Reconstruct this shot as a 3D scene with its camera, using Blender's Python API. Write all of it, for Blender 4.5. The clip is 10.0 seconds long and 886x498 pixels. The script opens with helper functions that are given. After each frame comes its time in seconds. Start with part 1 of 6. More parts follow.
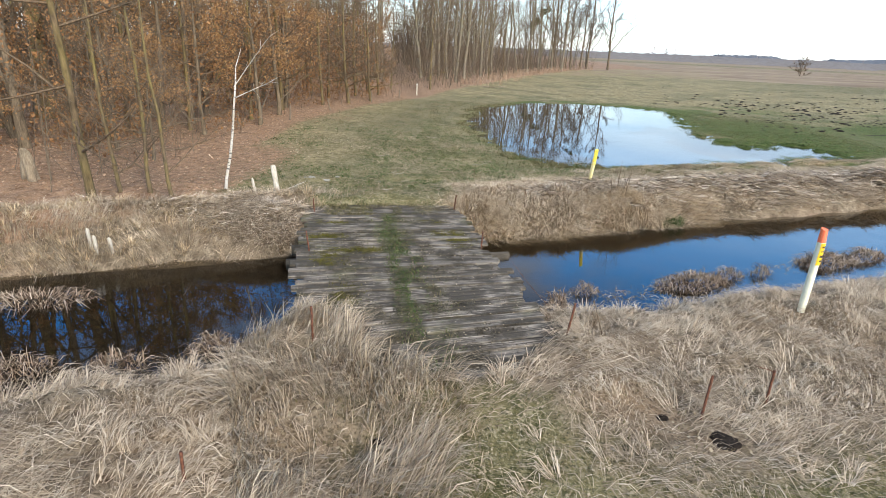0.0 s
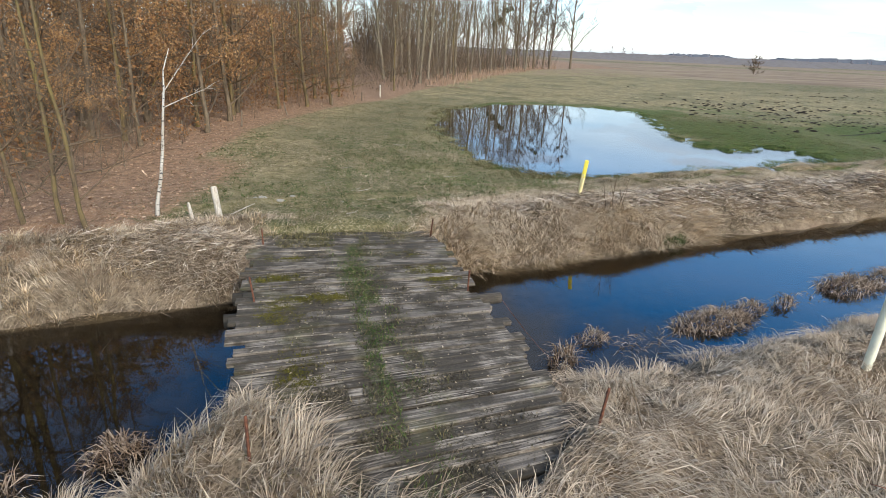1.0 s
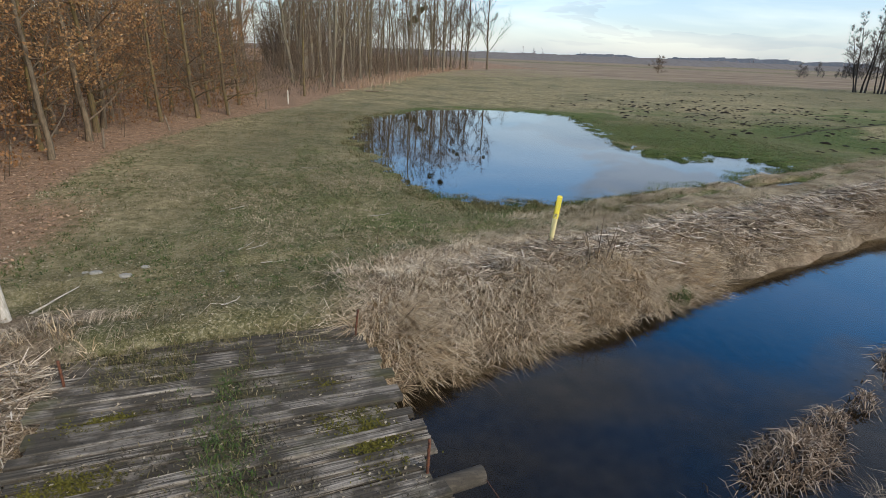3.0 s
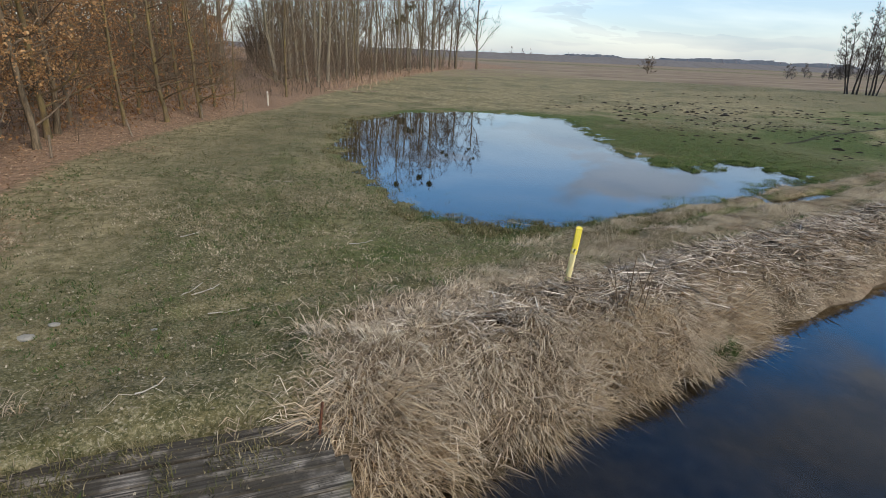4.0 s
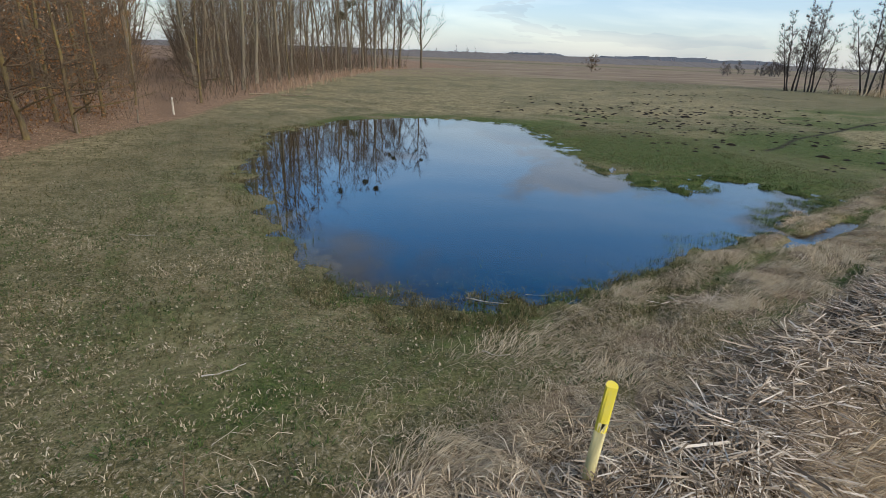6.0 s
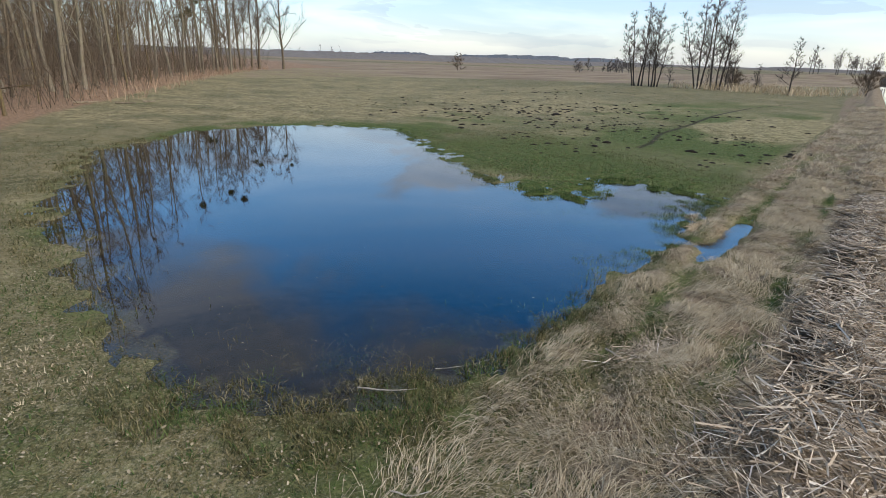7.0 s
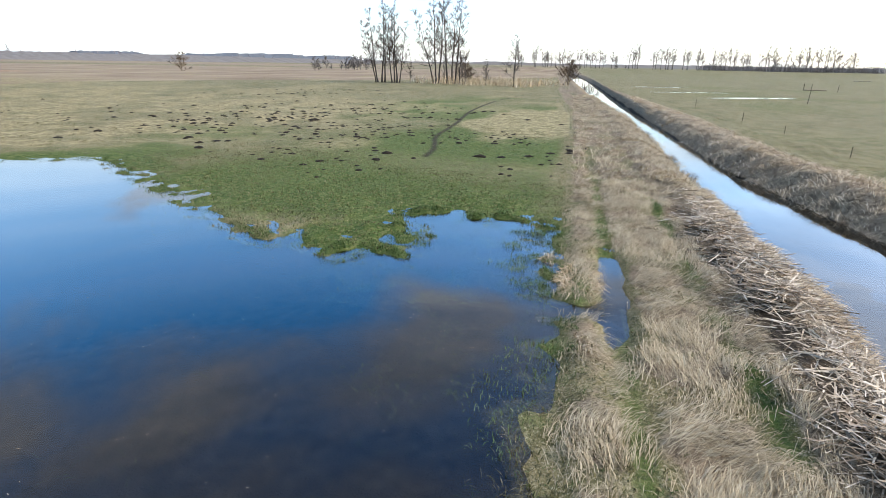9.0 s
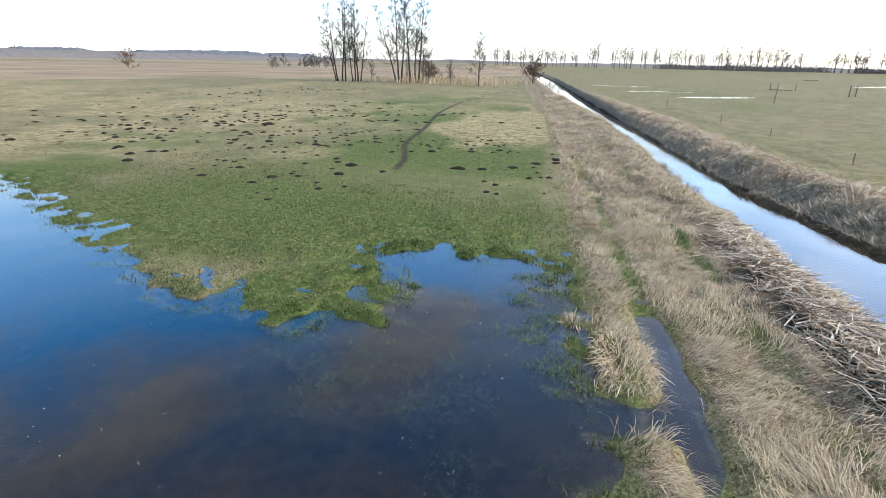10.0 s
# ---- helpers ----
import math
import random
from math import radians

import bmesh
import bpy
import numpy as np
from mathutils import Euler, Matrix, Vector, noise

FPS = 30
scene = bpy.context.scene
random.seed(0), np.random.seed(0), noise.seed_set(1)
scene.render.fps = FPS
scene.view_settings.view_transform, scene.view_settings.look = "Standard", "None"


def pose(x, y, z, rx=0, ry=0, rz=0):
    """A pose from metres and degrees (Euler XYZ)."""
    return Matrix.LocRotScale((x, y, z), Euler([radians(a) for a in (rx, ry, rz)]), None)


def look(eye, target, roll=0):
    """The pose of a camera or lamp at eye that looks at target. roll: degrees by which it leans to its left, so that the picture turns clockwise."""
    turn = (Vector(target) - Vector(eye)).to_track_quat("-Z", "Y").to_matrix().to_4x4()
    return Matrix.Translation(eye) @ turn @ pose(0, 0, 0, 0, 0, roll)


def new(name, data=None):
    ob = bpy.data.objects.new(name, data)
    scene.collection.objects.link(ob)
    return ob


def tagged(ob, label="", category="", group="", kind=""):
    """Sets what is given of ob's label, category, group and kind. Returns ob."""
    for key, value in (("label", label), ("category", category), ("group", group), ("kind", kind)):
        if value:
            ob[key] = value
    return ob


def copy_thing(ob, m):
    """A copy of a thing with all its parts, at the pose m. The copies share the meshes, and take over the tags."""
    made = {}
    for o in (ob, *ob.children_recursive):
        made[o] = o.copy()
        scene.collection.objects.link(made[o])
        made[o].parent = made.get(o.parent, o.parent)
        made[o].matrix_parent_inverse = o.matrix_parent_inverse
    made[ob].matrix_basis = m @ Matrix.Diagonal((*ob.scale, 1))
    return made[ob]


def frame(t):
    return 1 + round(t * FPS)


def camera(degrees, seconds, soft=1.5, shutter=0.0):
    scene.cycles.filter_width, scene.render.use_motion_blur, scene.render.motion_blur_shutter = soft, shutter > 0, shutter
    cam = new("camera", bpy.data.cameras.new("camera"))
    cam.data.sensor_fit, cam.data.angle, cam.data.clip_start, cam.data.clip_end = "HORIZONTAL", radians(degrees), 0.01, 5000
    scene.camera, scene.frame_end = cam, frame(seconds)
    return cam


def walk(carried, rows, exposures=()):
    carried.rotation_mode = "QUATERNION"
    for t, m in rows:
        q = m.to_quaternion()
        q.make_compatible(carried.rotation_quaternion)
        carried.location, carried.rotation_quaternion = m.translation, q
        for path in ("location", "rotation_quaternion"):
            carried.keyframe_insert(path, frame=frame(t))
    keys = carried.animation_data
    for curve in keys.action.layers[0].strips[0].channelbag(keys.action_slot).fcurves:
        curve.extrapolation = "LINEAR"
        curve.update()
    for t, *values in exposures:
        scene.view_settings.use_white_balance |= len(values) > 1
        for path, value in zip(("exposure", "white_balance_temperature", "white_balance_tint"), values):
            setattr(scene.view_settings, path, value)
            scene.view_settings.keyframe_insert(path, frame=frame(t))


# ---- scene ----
cam = camera(78.5, 10.0, soft=0.85)
PATH = [
    (0, (0.616, 0.155, 3.924), (0.519, 2.027, 3.227), 2.6),
    (0.5, (0.414, 1.208, 3.908), (0.42, 3.084, 3.214), 2.5),
    (1, (0.285, 2.278, 3.899), (0.312, 4.154, 3.206), 2.5),
    (1.5, (0.196, 3.332, 3.902), (0.382, 5.201, 3.216), 2.4),
    (2, (0.15, 4.433, 3.908), (0.405, 6.295, 3.224), 2.4),
    (2.5, (0.148, 5.48, 3.912), (0.441, 7.337, 3.229), 2.5),
    (2.7, (0.177, 5.906, 3.898), (0.472, 7.763, 3.217), 2.4),
    (4, (0.495, 8.709, 3.851), (0.837, 10.559, 3.171), 2.6),
    (4.5, (0.68, 9.812, 3.849), (1.032, 11.659, 3.167), 2.8),
    (5, (0.956, 10.926, 3.864), (1.359, 12.763, 3.184), 2.7),
    (6.3, (1.946, 14.019, 3.83), (2.554, 15.802, 3.157), 2.3),
    (6.5, (2.085, 14.499, 3.835), (2.781, 16.25, 3.166), 2.2),
    (7, (2.505, 15.73, 3.844), (3.421, 17.38, 3.181), 2.0),
    (7.5, (3.033, 16.966, 3.819), (4.135, 18.5, 3.163), 1.7),
    (8, (3.608, 18.159, 3.861), (4.952, 19.489, 3.211), 1.2),
    (8.2, (3.929, 18.659, 3.82), (5.366, 19.89, 3.172), 1.0),
    (8.5, (4.445, 19.433, 3.837), (5.961, 20.566, 3.19), 0.9),
    (9, (5.446, 20.66, 3.801), (6.991, 21.752, 3.153), 1.1),
    (9.5, (6.516, 21.75, 3.812), (8.092, 22.795, 3.162), 1.1),
    (10, (7.71, 22.773, 3.829), (9.327, 23.754, 3.177), 1.3),
]
walk(cam, [(t, look(eye, target, roll)) for t, eye, target, roll in PATH],
     exposures=[(0, 0.26), (1, 0.02), (2.5, -0.42), (4.5, -0.52), (6.5, -0.64), (7, -0.36), (7.5, 0.08), (8, 0.26), (9, 0.37), (10, 0.45)])

# ---------------------------------------------------------------- light
SUN_AZ, SUN_EL = radians(-52), radians(40)      # anticlockwise from +x, and height
sun_dir = Vector((math.cos(SUN_AZ) * math.cos(SUN_EL), math.sin(SUN_AZ) * math.cos(SUN_EL), math.sin(SUN_EL)))
sun = new("sun", bpy.data.lights.new("sun", "SUN"))
sun.data.energy, sun.data.angle, sun.data.color = 2.95, radians(8), (1.0, 0.94, 0.86)
sun.matrix_world = look(sun_dir * 200, (0, 0, 0))

world = bpy.data.worlds.new("sky")
scene.world = world
world.use_nodes = True
wt = world.node_tree
wt.nodes.clear()


def wnode(kind, **values):
    n = wt.nodes.new(kind)
    for key, value in values.items():
        n.inputs[key].default_value = value
    return n


sky = wt.nodes.new("ShaderNodeTexSky")
sky.sky_type, sky.sun_disc = "NISHITA", False
sky.sun_elevation, sky.sun_rotation = SUN_EL, math.pi / 2 - SUN_AZ
sky.air_density, sky.dust_density, sky.ozone_density = 1.0, 1.2, 2.0
vivid = wnode("ShaderNodeHueSaturation", Saturation=1.5, Value=3.5)
wt.links.new(sky.outputs[0], vivid.inputs["Color"])
coord = wt.nodes.new("ShaderNodeTexCoord")
split = wt.nodes.new("ShaderNodeSeparateXYZ")
wt.links.new(coord.outputs["Generated"], split.inputs[0])
deepen = wt.nodes.new("ShaderNodeMapRange")      # the clear blue is paler low down and deeper overhead
deepen.inputs["From Min"].default_value, deepen.inputs["From Max"].default_value = 0.12, 0.75
deepen.inputs["To Min"].default_value, deepen.inputs["To Max"].default_value = 1.9, 0.65
wt.links.new(split.outputs[2], deepen.inputs[0])
blue = wt.nodes.new("ShaderNodeVectorMath"); blue.operation = "SCALE"
wt.links.new(vivid.outputs[0], blue.inputs[0])
wt.links.new(deepen.outputs[0], blue.inputs["Scale"])
# clouds: noise on the plane of a cloud layer, thicker towards the horizon
lift = wnode("ShaderNodeMath"); lift.operation = "MAXIMUM"; lift.inputs[1].default_value = 0.0
wt.links.new(split.outputs[2], lift.inputs[0])
plus = wnode("ShaderNodeMath"); plus.operation = "ADD"; plus.inputs[1].default_value = 0.12
wt.links.new(lift.outputs[0], plus.inputs[0])
inv = wnode("ShaderNodeMath"); inv.operation = "DIVIDE"; inv.inputs[0].default_value = 1.0
wt.links.new(plus.outputs[0], inv.inputs[1])
flat = wnode("ShaderNodeVectorMath"); flat.operation = "MULTIPLY"
wt.links.new(coord.outputs["Generated"], flat.inputs[0])
allz = wnode("ShaderNodeCombineXYZ")
wt.links.new(inv.outputs[0], allz.inputs[0]); wt.links.new(inv.outputs[0], allz.inputs[1])
wt.links.new(allz.outputs[0], flat.inputs[1])
puffs = wnode("ShaderNodeTexNoise", Scale=0.85, Detail=6.0, Roughness=0.5, Distortion=0.3)
wt.links.new(flat.outputs[0], puffs.inputs["Vector"])
cover = wt.nodes.new("ShaderNodeMapRange")
cover.inputs["From Min"].default_value, cover.inputs["From Max"].default_value = 0.435, 0.56
high = wt.nodes.new("ShaderNodeMapRange")      # the cover thickens overhead
high.inputs["From Min"].default_value, high.inputs["From Max"].default_value = 0.42, 0.85
high.inputs["To Max"].default_value = 0.03
wt.links.new(split.outputs[2], high.inputs[0])
thick = wnode("ShaderNodeMath"); thick.operation = "ADD"
wt.links.new(puffs.outputs[0], thick.inputs[0]); wt.links.new(high.outputs[0], thick.inputs[1])
wt.links.new(thick.outputs[0], cover.inputs[0])
veil = wt.nodes.new("ShaderNodeMapRange")      # milky band low in the sky
veil.inputs["From Min"].default_value, veil.inputs["From Max"].default_value = 0.42, 0.14
veil.inputs["To Max"].default_value = 0.95
wt.links.new(split.outputs[2], veil.inputs[0])
sunward = wnode("ShaderNodeVectorMath"); sunward.operation = "DOT_PRODUCT"
wt.links.new(coord.outputs["Generated"], sunward.inputs[0])
sunward.inputs[1].default_value = (math.cos(SUN_AZ), math.sin(SUN_AZ), 0.25)
haze = wt.nodes.new("ShaderNodeMapRange")      # bright haze towards the sun
haze.inputs["From Min"].default_value, haze.inputs["From Max"].default_value = 0.05, 0.65
haze.inputs["To Max"].default_value = 0.9
wt.links.new(sunward.outputs["Value"], haze.inputs[0])
milky = wnode("ShaderNodeMath"); milky.operation = "MAXIMUM"
wt.links.new(haze.outputs[0], milky.inputs[0]); wt.links.new(veil.outputs[0], milky.inputs[1])
most = wnode("ShaderNodeMath"); most.operation = "MAXIMUM"
wt.links.new(cover.outputs[0], most.inputs[0]); wt.links.new(milky.outputs[0], most.inputs[1])
share = wnode("ShaderNodeMath"); share.operation = "MULTIPLY"; share.inputs[1].default_value = 0.85
wt.links.new(most.outputs[0], share.inputs[0])
clouded = wt.nodes.new("ShaderNodeMix"); clouded.data_type = "RGBA"
wt.links.new(share.outputs[0], clouded.inputs["Factor"])
wt.links.new(blue.outputs[0], clouded.inputs["A"])
banks = wnode("ShaderNodeVectorMath"); banks.operation = "MULTIPLY"; banks.inputs[1].default_value = (1.6, 1.6, 11.0)
wt.links.new(coord.outputs["Generated"], banks.inputs[0])
layers = wnode("ShaderNodeTexNoise", Scale=1.6, Detail=5.0, Roughness=0.55, Distortion=0.4)
wt.links.new(banks.outputs[0], layers.inputs["Vector"])
shade = wt.nodes.new("ShaderNodeMapRange")      # long cloud banks, bright and lavender grey
shade.inputs["From Min"].default_value, shade.inputs["From Max"].default_value = 0.38, 0.6
wt.links.new(layers.outputs[0], shade.inputs[0])
tone = wt.nodes.new("ShaderNodeMix"); tone.data_type = "RGBA"
wt.links.new(shade.outputs[0], tone.inputs["Factor"])
tone.inputs["A"].default_value, tone.inputs["B"].default_value = (4.7, 5.4, 6.8, 1), (7.7, 7.9, 8.4, 1)
base = wt.nodes.new("ShaderNodeMapRange")       # seen from below, their bases are darker
base.inputs["From Min"].default_value, base.inputs["From Max"].default_value = 0.35, 0.8
base.inputs["To Min"].default_value, base.inputs["To Max"].default_value = 1.0, 0.62
wt.links.new(split.outputs[2], base.inputs[0])
under = wt.nodes.new("ShaderNodeVectorMath"); under.operation = "SCALE"
wt.links.new(tone.outputs["Result"], under.inputs[0])
wt.links.new(base.outputs[0], under.inputs["Scale"])
wt.links.new(under.outputs[0], clouded.inputs["B"])
glare = wt.nodes.new("ShaderNodeMapRange")     # thin cloud shines round the veiled sun
glare.inputs["From Min"].default_value, glare.inputs["From Max"].default_value = 0.5, 1.0
glare.inputs["To Min"].default_value, glare.inputs["To Max"].default_value = 1.0, 2.3
wt.links.new(sunward.outputs["Value"], glare.inputs[0])
shine = wnode("ShaderNodeVectorMath"); shine.operation = "SCALE"
wt.links.new(clouded.outputs["Result"], shine.inputs[0])
wt.links.new(glare.outputs[0], shine.inputs["Scale"])
back = wnode("ShaderNodeBackground", Strength=0.12)
wt.links.new(shine.outputs[0], back.inputs[0])
wout = wt.nodes.new("ShaderNodeOutputWorld")
wt.links.new(back.outputs[0], wout.inputs[0])


# ---------------------------------------------------------------- materials
class Mat:
    """A node material in short: m = Mat('name'); sockets are chained by m.n()."""

    def __init__(self, name, rough=0.85, spec=0.2):
        self.m = bpy.data.materials.new(name)
        self.m.use_nodes = True
        self.t = self.m.node_tree
        self.b = self.t.nodes["Principled BSDF"]
        self.b.inputs["Roughness"].default_value = rough
        self.b.inputs["Specular IOR Level"].default_value = spec

    def n(self, kind, **values):
        node = self.t.nodes.new("ShaderNode" + kind)
        for key, value in values.items():
            self.put(node.inputs[key.replace("_", " ")], value)
        return node

    def put(self, socket, value):
        if hasattr(value, "node"):
            self.t.links.new(value, socket)
        else:
            socket.default_value = value

    def noise(self, scale, detail=4.0, rough=0.6, vector=None, distort=0.0):
        node = self.n("TexNoise", Scale=scale, Detail=detail, Roughness=rough, Distortion=distort)
        self.put(node.inputs["Vector"], vector if vector is not None else self.pos())
        return node.outputs[0]

    def pos(self):
        return self.n("NewGeometry").outputs["Position"]

    def obj(self):
        return self.n("TexCoord").outputs["Object"]

    def stretch(self, vector, x, y, z):
        node = self.n("VectorMath")
        node.operation = "MULTIPLY"
        self.put(node.inputs[0], vector)
        node.inputs[1].default_value = (x, y, z)
        return node.outputs[0]

    def ramp(self, value, low, high, a=0.0, b=1.0):
        node = self.n("MapRange")
        self.put(node.inputs[0], value)
        for i, v in enumerate((low, high, a, b)):
            node.inputs[i + 1].default_value = v
        return node.outputs[0]

    def mix(self, f, a, b):
        node = self.t.nodes.new("ShaderNodeMix")
        node.data_type = "RGBA"
        for key, v in (("Factor", f), ("A", a), ("B", b)):
            v = (*v, 1) if isinstance(v, tuple) and len(v) == 3 else v
            self.put(node.inputs[key], v)
        return node.outputs["Result"]

    def math(self, op, a, b=0.0):
        node = self.n("Math")
        node.operation = op
        self.put(node.inputs[0], a)
        self.put(node.inputs[1], b)
        return node.outputs[0]

    def attr(self, name):
        node = self.t.nodes.new("ShaderNodeAttribute")
        node.attribute_name = name
        return node.outputs["Fac"]

    def bump(self, height, strength=0.5, distance=0.02):
        node = self.n("Bump", Strength=strength, Distance=distance)
        self.put(node.inputs["Height"], height)
        self.put(self.b.inputs["Normal"], node.outputs[0])

    def color(self, c):
        self.put(self.b.inputs["Base Color"], (*c, 1) if isinstance(c, tuple) and len(c) == 3 else c)
        return self

    def island(self):
        return self.n("NewGeometry").outputs["Random Per Island"]

    def chance(self):
        return self.n("ObjectInfo").outputs["Random"]


def blade_material(name, stops, rough=0.8, patch=0.6):
    """Thin stalks, each of its own shade along a ramp of colours, shifted by patches some decimetres wide."""
    m = Mat(name, rough, 0.15)
    spots = m.math("ADD", m.math("MULTIPLY", m.ramp(m.noise(0.9, 5), 0.3, 0.7), 0.5), m.math("MULTIPLY", m.ramp(m.noise(6.0, 3), 0.36, 0.64), 0.5))
    r = m.math("ADD", m.math("MULTIPLY", m.island(), 1 - patch * 0.7), m.math("MULTIPLY", spots, patch * 0.7))
    ramp = m.n("ValToRGB")
    m.put(ramp.inputs[0], r)
    e = ramp.color_ramp.elements
    e[0].color, e[0].position = (*stops[0], 1), 0.0
    e[1].color, e[1].position = (*stops[-1], 1), 1.0
    for i, c in enumerate(stops[1:-1]):
        k = e.new((i + 1) / (len(stops) - 1))
        k.color = (*c, 1)
    m.color(ramp.outputs[0])
    return m.m


def ground_material():
    m = Mat("ground_cover", 0.95, 0.1)
    p = m.pos()
    big, mid, fine, tiny = m.noise(0.07, 5), m.noise(0.55, 6, 0.65), m.noise(4.5, 6, 0.7), m.noise(28, 4, 0.7)
    turf = m.mix(m.ramp(mid, 0.40, 0.62), (0.094, 0.085, 0.03), (0.215, 0.165, 0.077))
    turf = m.mix(m.ramp(m.noise(0.22, 6, 0.6, None, 0.6), 0.50, 0.66, 0.0, 0.5), turf, (0.068, 0.086, 0.024))
    turf = m.mix(m.ramp(big, 0.35, 0.65, 0.0, 0.3), turf, (0.22, 0.185, 0.085))
    turf = m.mix(m.ramp(m.noise(1.7, 5, 0.65), 0.50, 0.62, 0.0, 0.5), turf, (0.29, 0.24, 0.12))
    turf = m.mix(m.ramp(fine, 0.50, 0.66, 0.0, 0.5), turf, (0.31, 0.26, 0.14))
    turf = m.mix(m.ramp(m.noise(13, 5, 0.75), 0.5, 0.38, 0.0, 0.75), turf, (0.048, 0.052, 0.018))
    turf = m.mix(m.ramp(m.noise(17, 4, 0.7), 0.55, 0.64, 0.0, 0.7), turf, (0.38, 0.31, 0.185))
    turf = m.mix(m.ramp(tiny, 0.5, 0.34, 0.0, 0.75), turf, (0.035, 0.04, 0.016))
    turf = m.mix(m.ramp(tiny, 0.57, 0.68, 0.0, 0.8), turf, (0.40, 0.345, 0.22))
    turf = m.mix(m.ramp(m.noise(70, 3, 0.7), 0.6, 0.68, 0.0, 0.75), turf, (0.46, 0.41, 0.29))
    lush = m.mix(m.ramp(fine, 0.35, 0.7), (0.042, 0.072, 0.016), (0.128, 0.152, 0.04))
    lush = m.mix(m.ramp(m.noise(9, 5, 0.7), 0.52, 0.62, 0.0, 0.6), lush, (0.20, 0.18, 0.075))
    lush = m.mix(m.ramp(tiny, 0.5, 0.3, 0.0, 0.7), lush, (0.028, 0.042, 0.012))
    dry = m.mix(m.ramp(fine, 0.35, 0.65), (0.10, 0.072, 0.043), (0.34, 0.265, 0.17))
    dry = m.mix(m.ramp(mid, 0.45, 0.7, 0.0, 0.6), dry, (0.30, 0.20, 0.12))
    dry = m.mix(m.ramp(tiny, 0.52, 0.34, 0.0, 0.85), dry, (0.06, 0.042, 0.026))
    litter = m.mix(m.ramp(fine, 0.35, 0.68), (0.14, 0.08, 0.042), (0.38, 0.232, 0.13))
    litter = m.mix(m.ramp(tiny, 0.5, 0.72, 0.0, 0.8), litter, (0.50, 0.37, 0.26))
    reed = m.mix(m.ramp(m.noise(0.12, 6, 0.6, m.stretch(p, 0.35, 1.0, 1.0)), 0.35, 0.65), (0.17, 0.115, 0.07), (0.32, 0.24, 0.15))
    # wet soil tone, which also paints shade in the ride, hollow and reed row
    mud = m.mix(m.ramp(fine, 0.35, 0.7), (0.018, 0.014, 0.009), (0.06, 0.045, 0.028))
    edge = m.math("MULTIPLY", m.math("SUBTRACT", fine, 0.5), 0.9)

    def mask(name, low=0.35, high=0.65):
        return m.ramp(m.math("ADD", m.attr(name), edge), low, high)

    c = m.mix(mask("lush"), turf, lush)
    c = m.mix(mask("reed"), c, reed)
    c = m.mix(mask("dry"), c, dry)
    hay = m.mix(m.ramp(m.math("ADD", m.math("MULTIPLY", fine, 0.5), m.math("MULTIPLY", m.noise(1.4, 6, 0.7), 0.5)), 0.43, 0.57), (0.14, 0.115, 0.05), (0.38, 0.305, 0.16))
    c = m.mix(m.ramp(m.attr("hay"), 0.2, 0.8, 0.0, 0.9), c, hay)
    c = m.mix(mask("litter"), c, litter)
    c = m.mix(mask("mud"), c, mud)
    m.color(c)
    m.bump(m.math("ADD", m.math("MULTIPLY", fine, 1.0), m.math("MULTIPLY", tiny, 0.5)), 0.9, 0.06)
    return m.m


def water_material(name, tint, ripple=0.02):
    m = Mat(name, 0.015, 0.5)
    m.color(tint)
    m.b.inputs["Transmission Weight"].default_value = 1.0
    m.b.inputs["IOR"].default_value = 1.45
    w = m.noise(0.9, 3, 0.5)
    m.bump(w, ripple, 0.05)
    return m.m


def bark_material(name, dark, light, moss=None, scale=1.0):
    m = Mat(name, 0.9, 0.15)
    o = m.stretch(m.obj(), 1, 1, 0.18)
    grain = m.noise(16 * scale, 5, 0.7, o)
    c = m.mix(m.ramp(grain, 0.35, 0.68), dark, light)
    c = m.mix(m.ramp(m.chance(), 0, 1, 0.0, 0.35), c, (0.16, 0.125, 0.085))
    if moss:
        c = m.mix(m.ramp(m.noise(0.8, 4, 0.6, m.obj()), 0.42, 0.62, 0.0, 0.75), c, moss)
    m.color(c)
    m.bump(grain, 0.6, 0.02)
    return m.m


def wood_material(name, dark, light, scale=1.0, moss=0.0):
    """Weathered grey timber with the grain along local x."""
    m = Mat(name, 0.85, 0.2)
    o = m.obj()
    shift = m.n("VectorMath")
    m.put(shift.inputs[0], o)
    off = m.n("CombineXYZ")
    m.put(off.inputs[0], m.math("MULTIPLY", m.chance(), 37.0))
    m.put(off.inputs[1], m.math("MULTIPLY", m.chance(), 91.0))
    m.put(shift.inputs[1], off.outputs[0])
    v = shift.outputs[0]
    grain = m.noise(9 * scale, 6, 0.65, m.stretch(v, 0.12, 4.0, 4.0))
    blot = m.noise(1.6 * scale, 5, 0.6, v)
    c = m.mix(m.ramp(grain, 0.42, 0.62), dark, light)
    c = m.mix(m.ramp(m.chance(), 0.0, 1.0, 0.0, 0.75), c, tuple(0.38 * a for a in light))
    c = m.mix(m.ramp(blot, 0.41, 0.54, 0.0, 0.88), c, (0.05, 0.04, 0.026))
    c = m.mix(m.ramp(m.noise(45 * scale, 3, 0.7, v), 0.58, 0.7, 0.0, 0.7), c, (0.03, 0.027, 0.02))
    if moss:
        c = m.mix(m.ramp(m.noise(1.1, 4, 0.6, m.pos()), 0.56, 0.68, 0.0, moss), c, (0.10, 0.10, 0.02))
    m.color(c)
    m.bump(m.math("ADD", grain, m.math("MULTIPLY", m.noise(60, 3, 0.6, v), 0.3)), 0.7, 0.012)
    return m.m


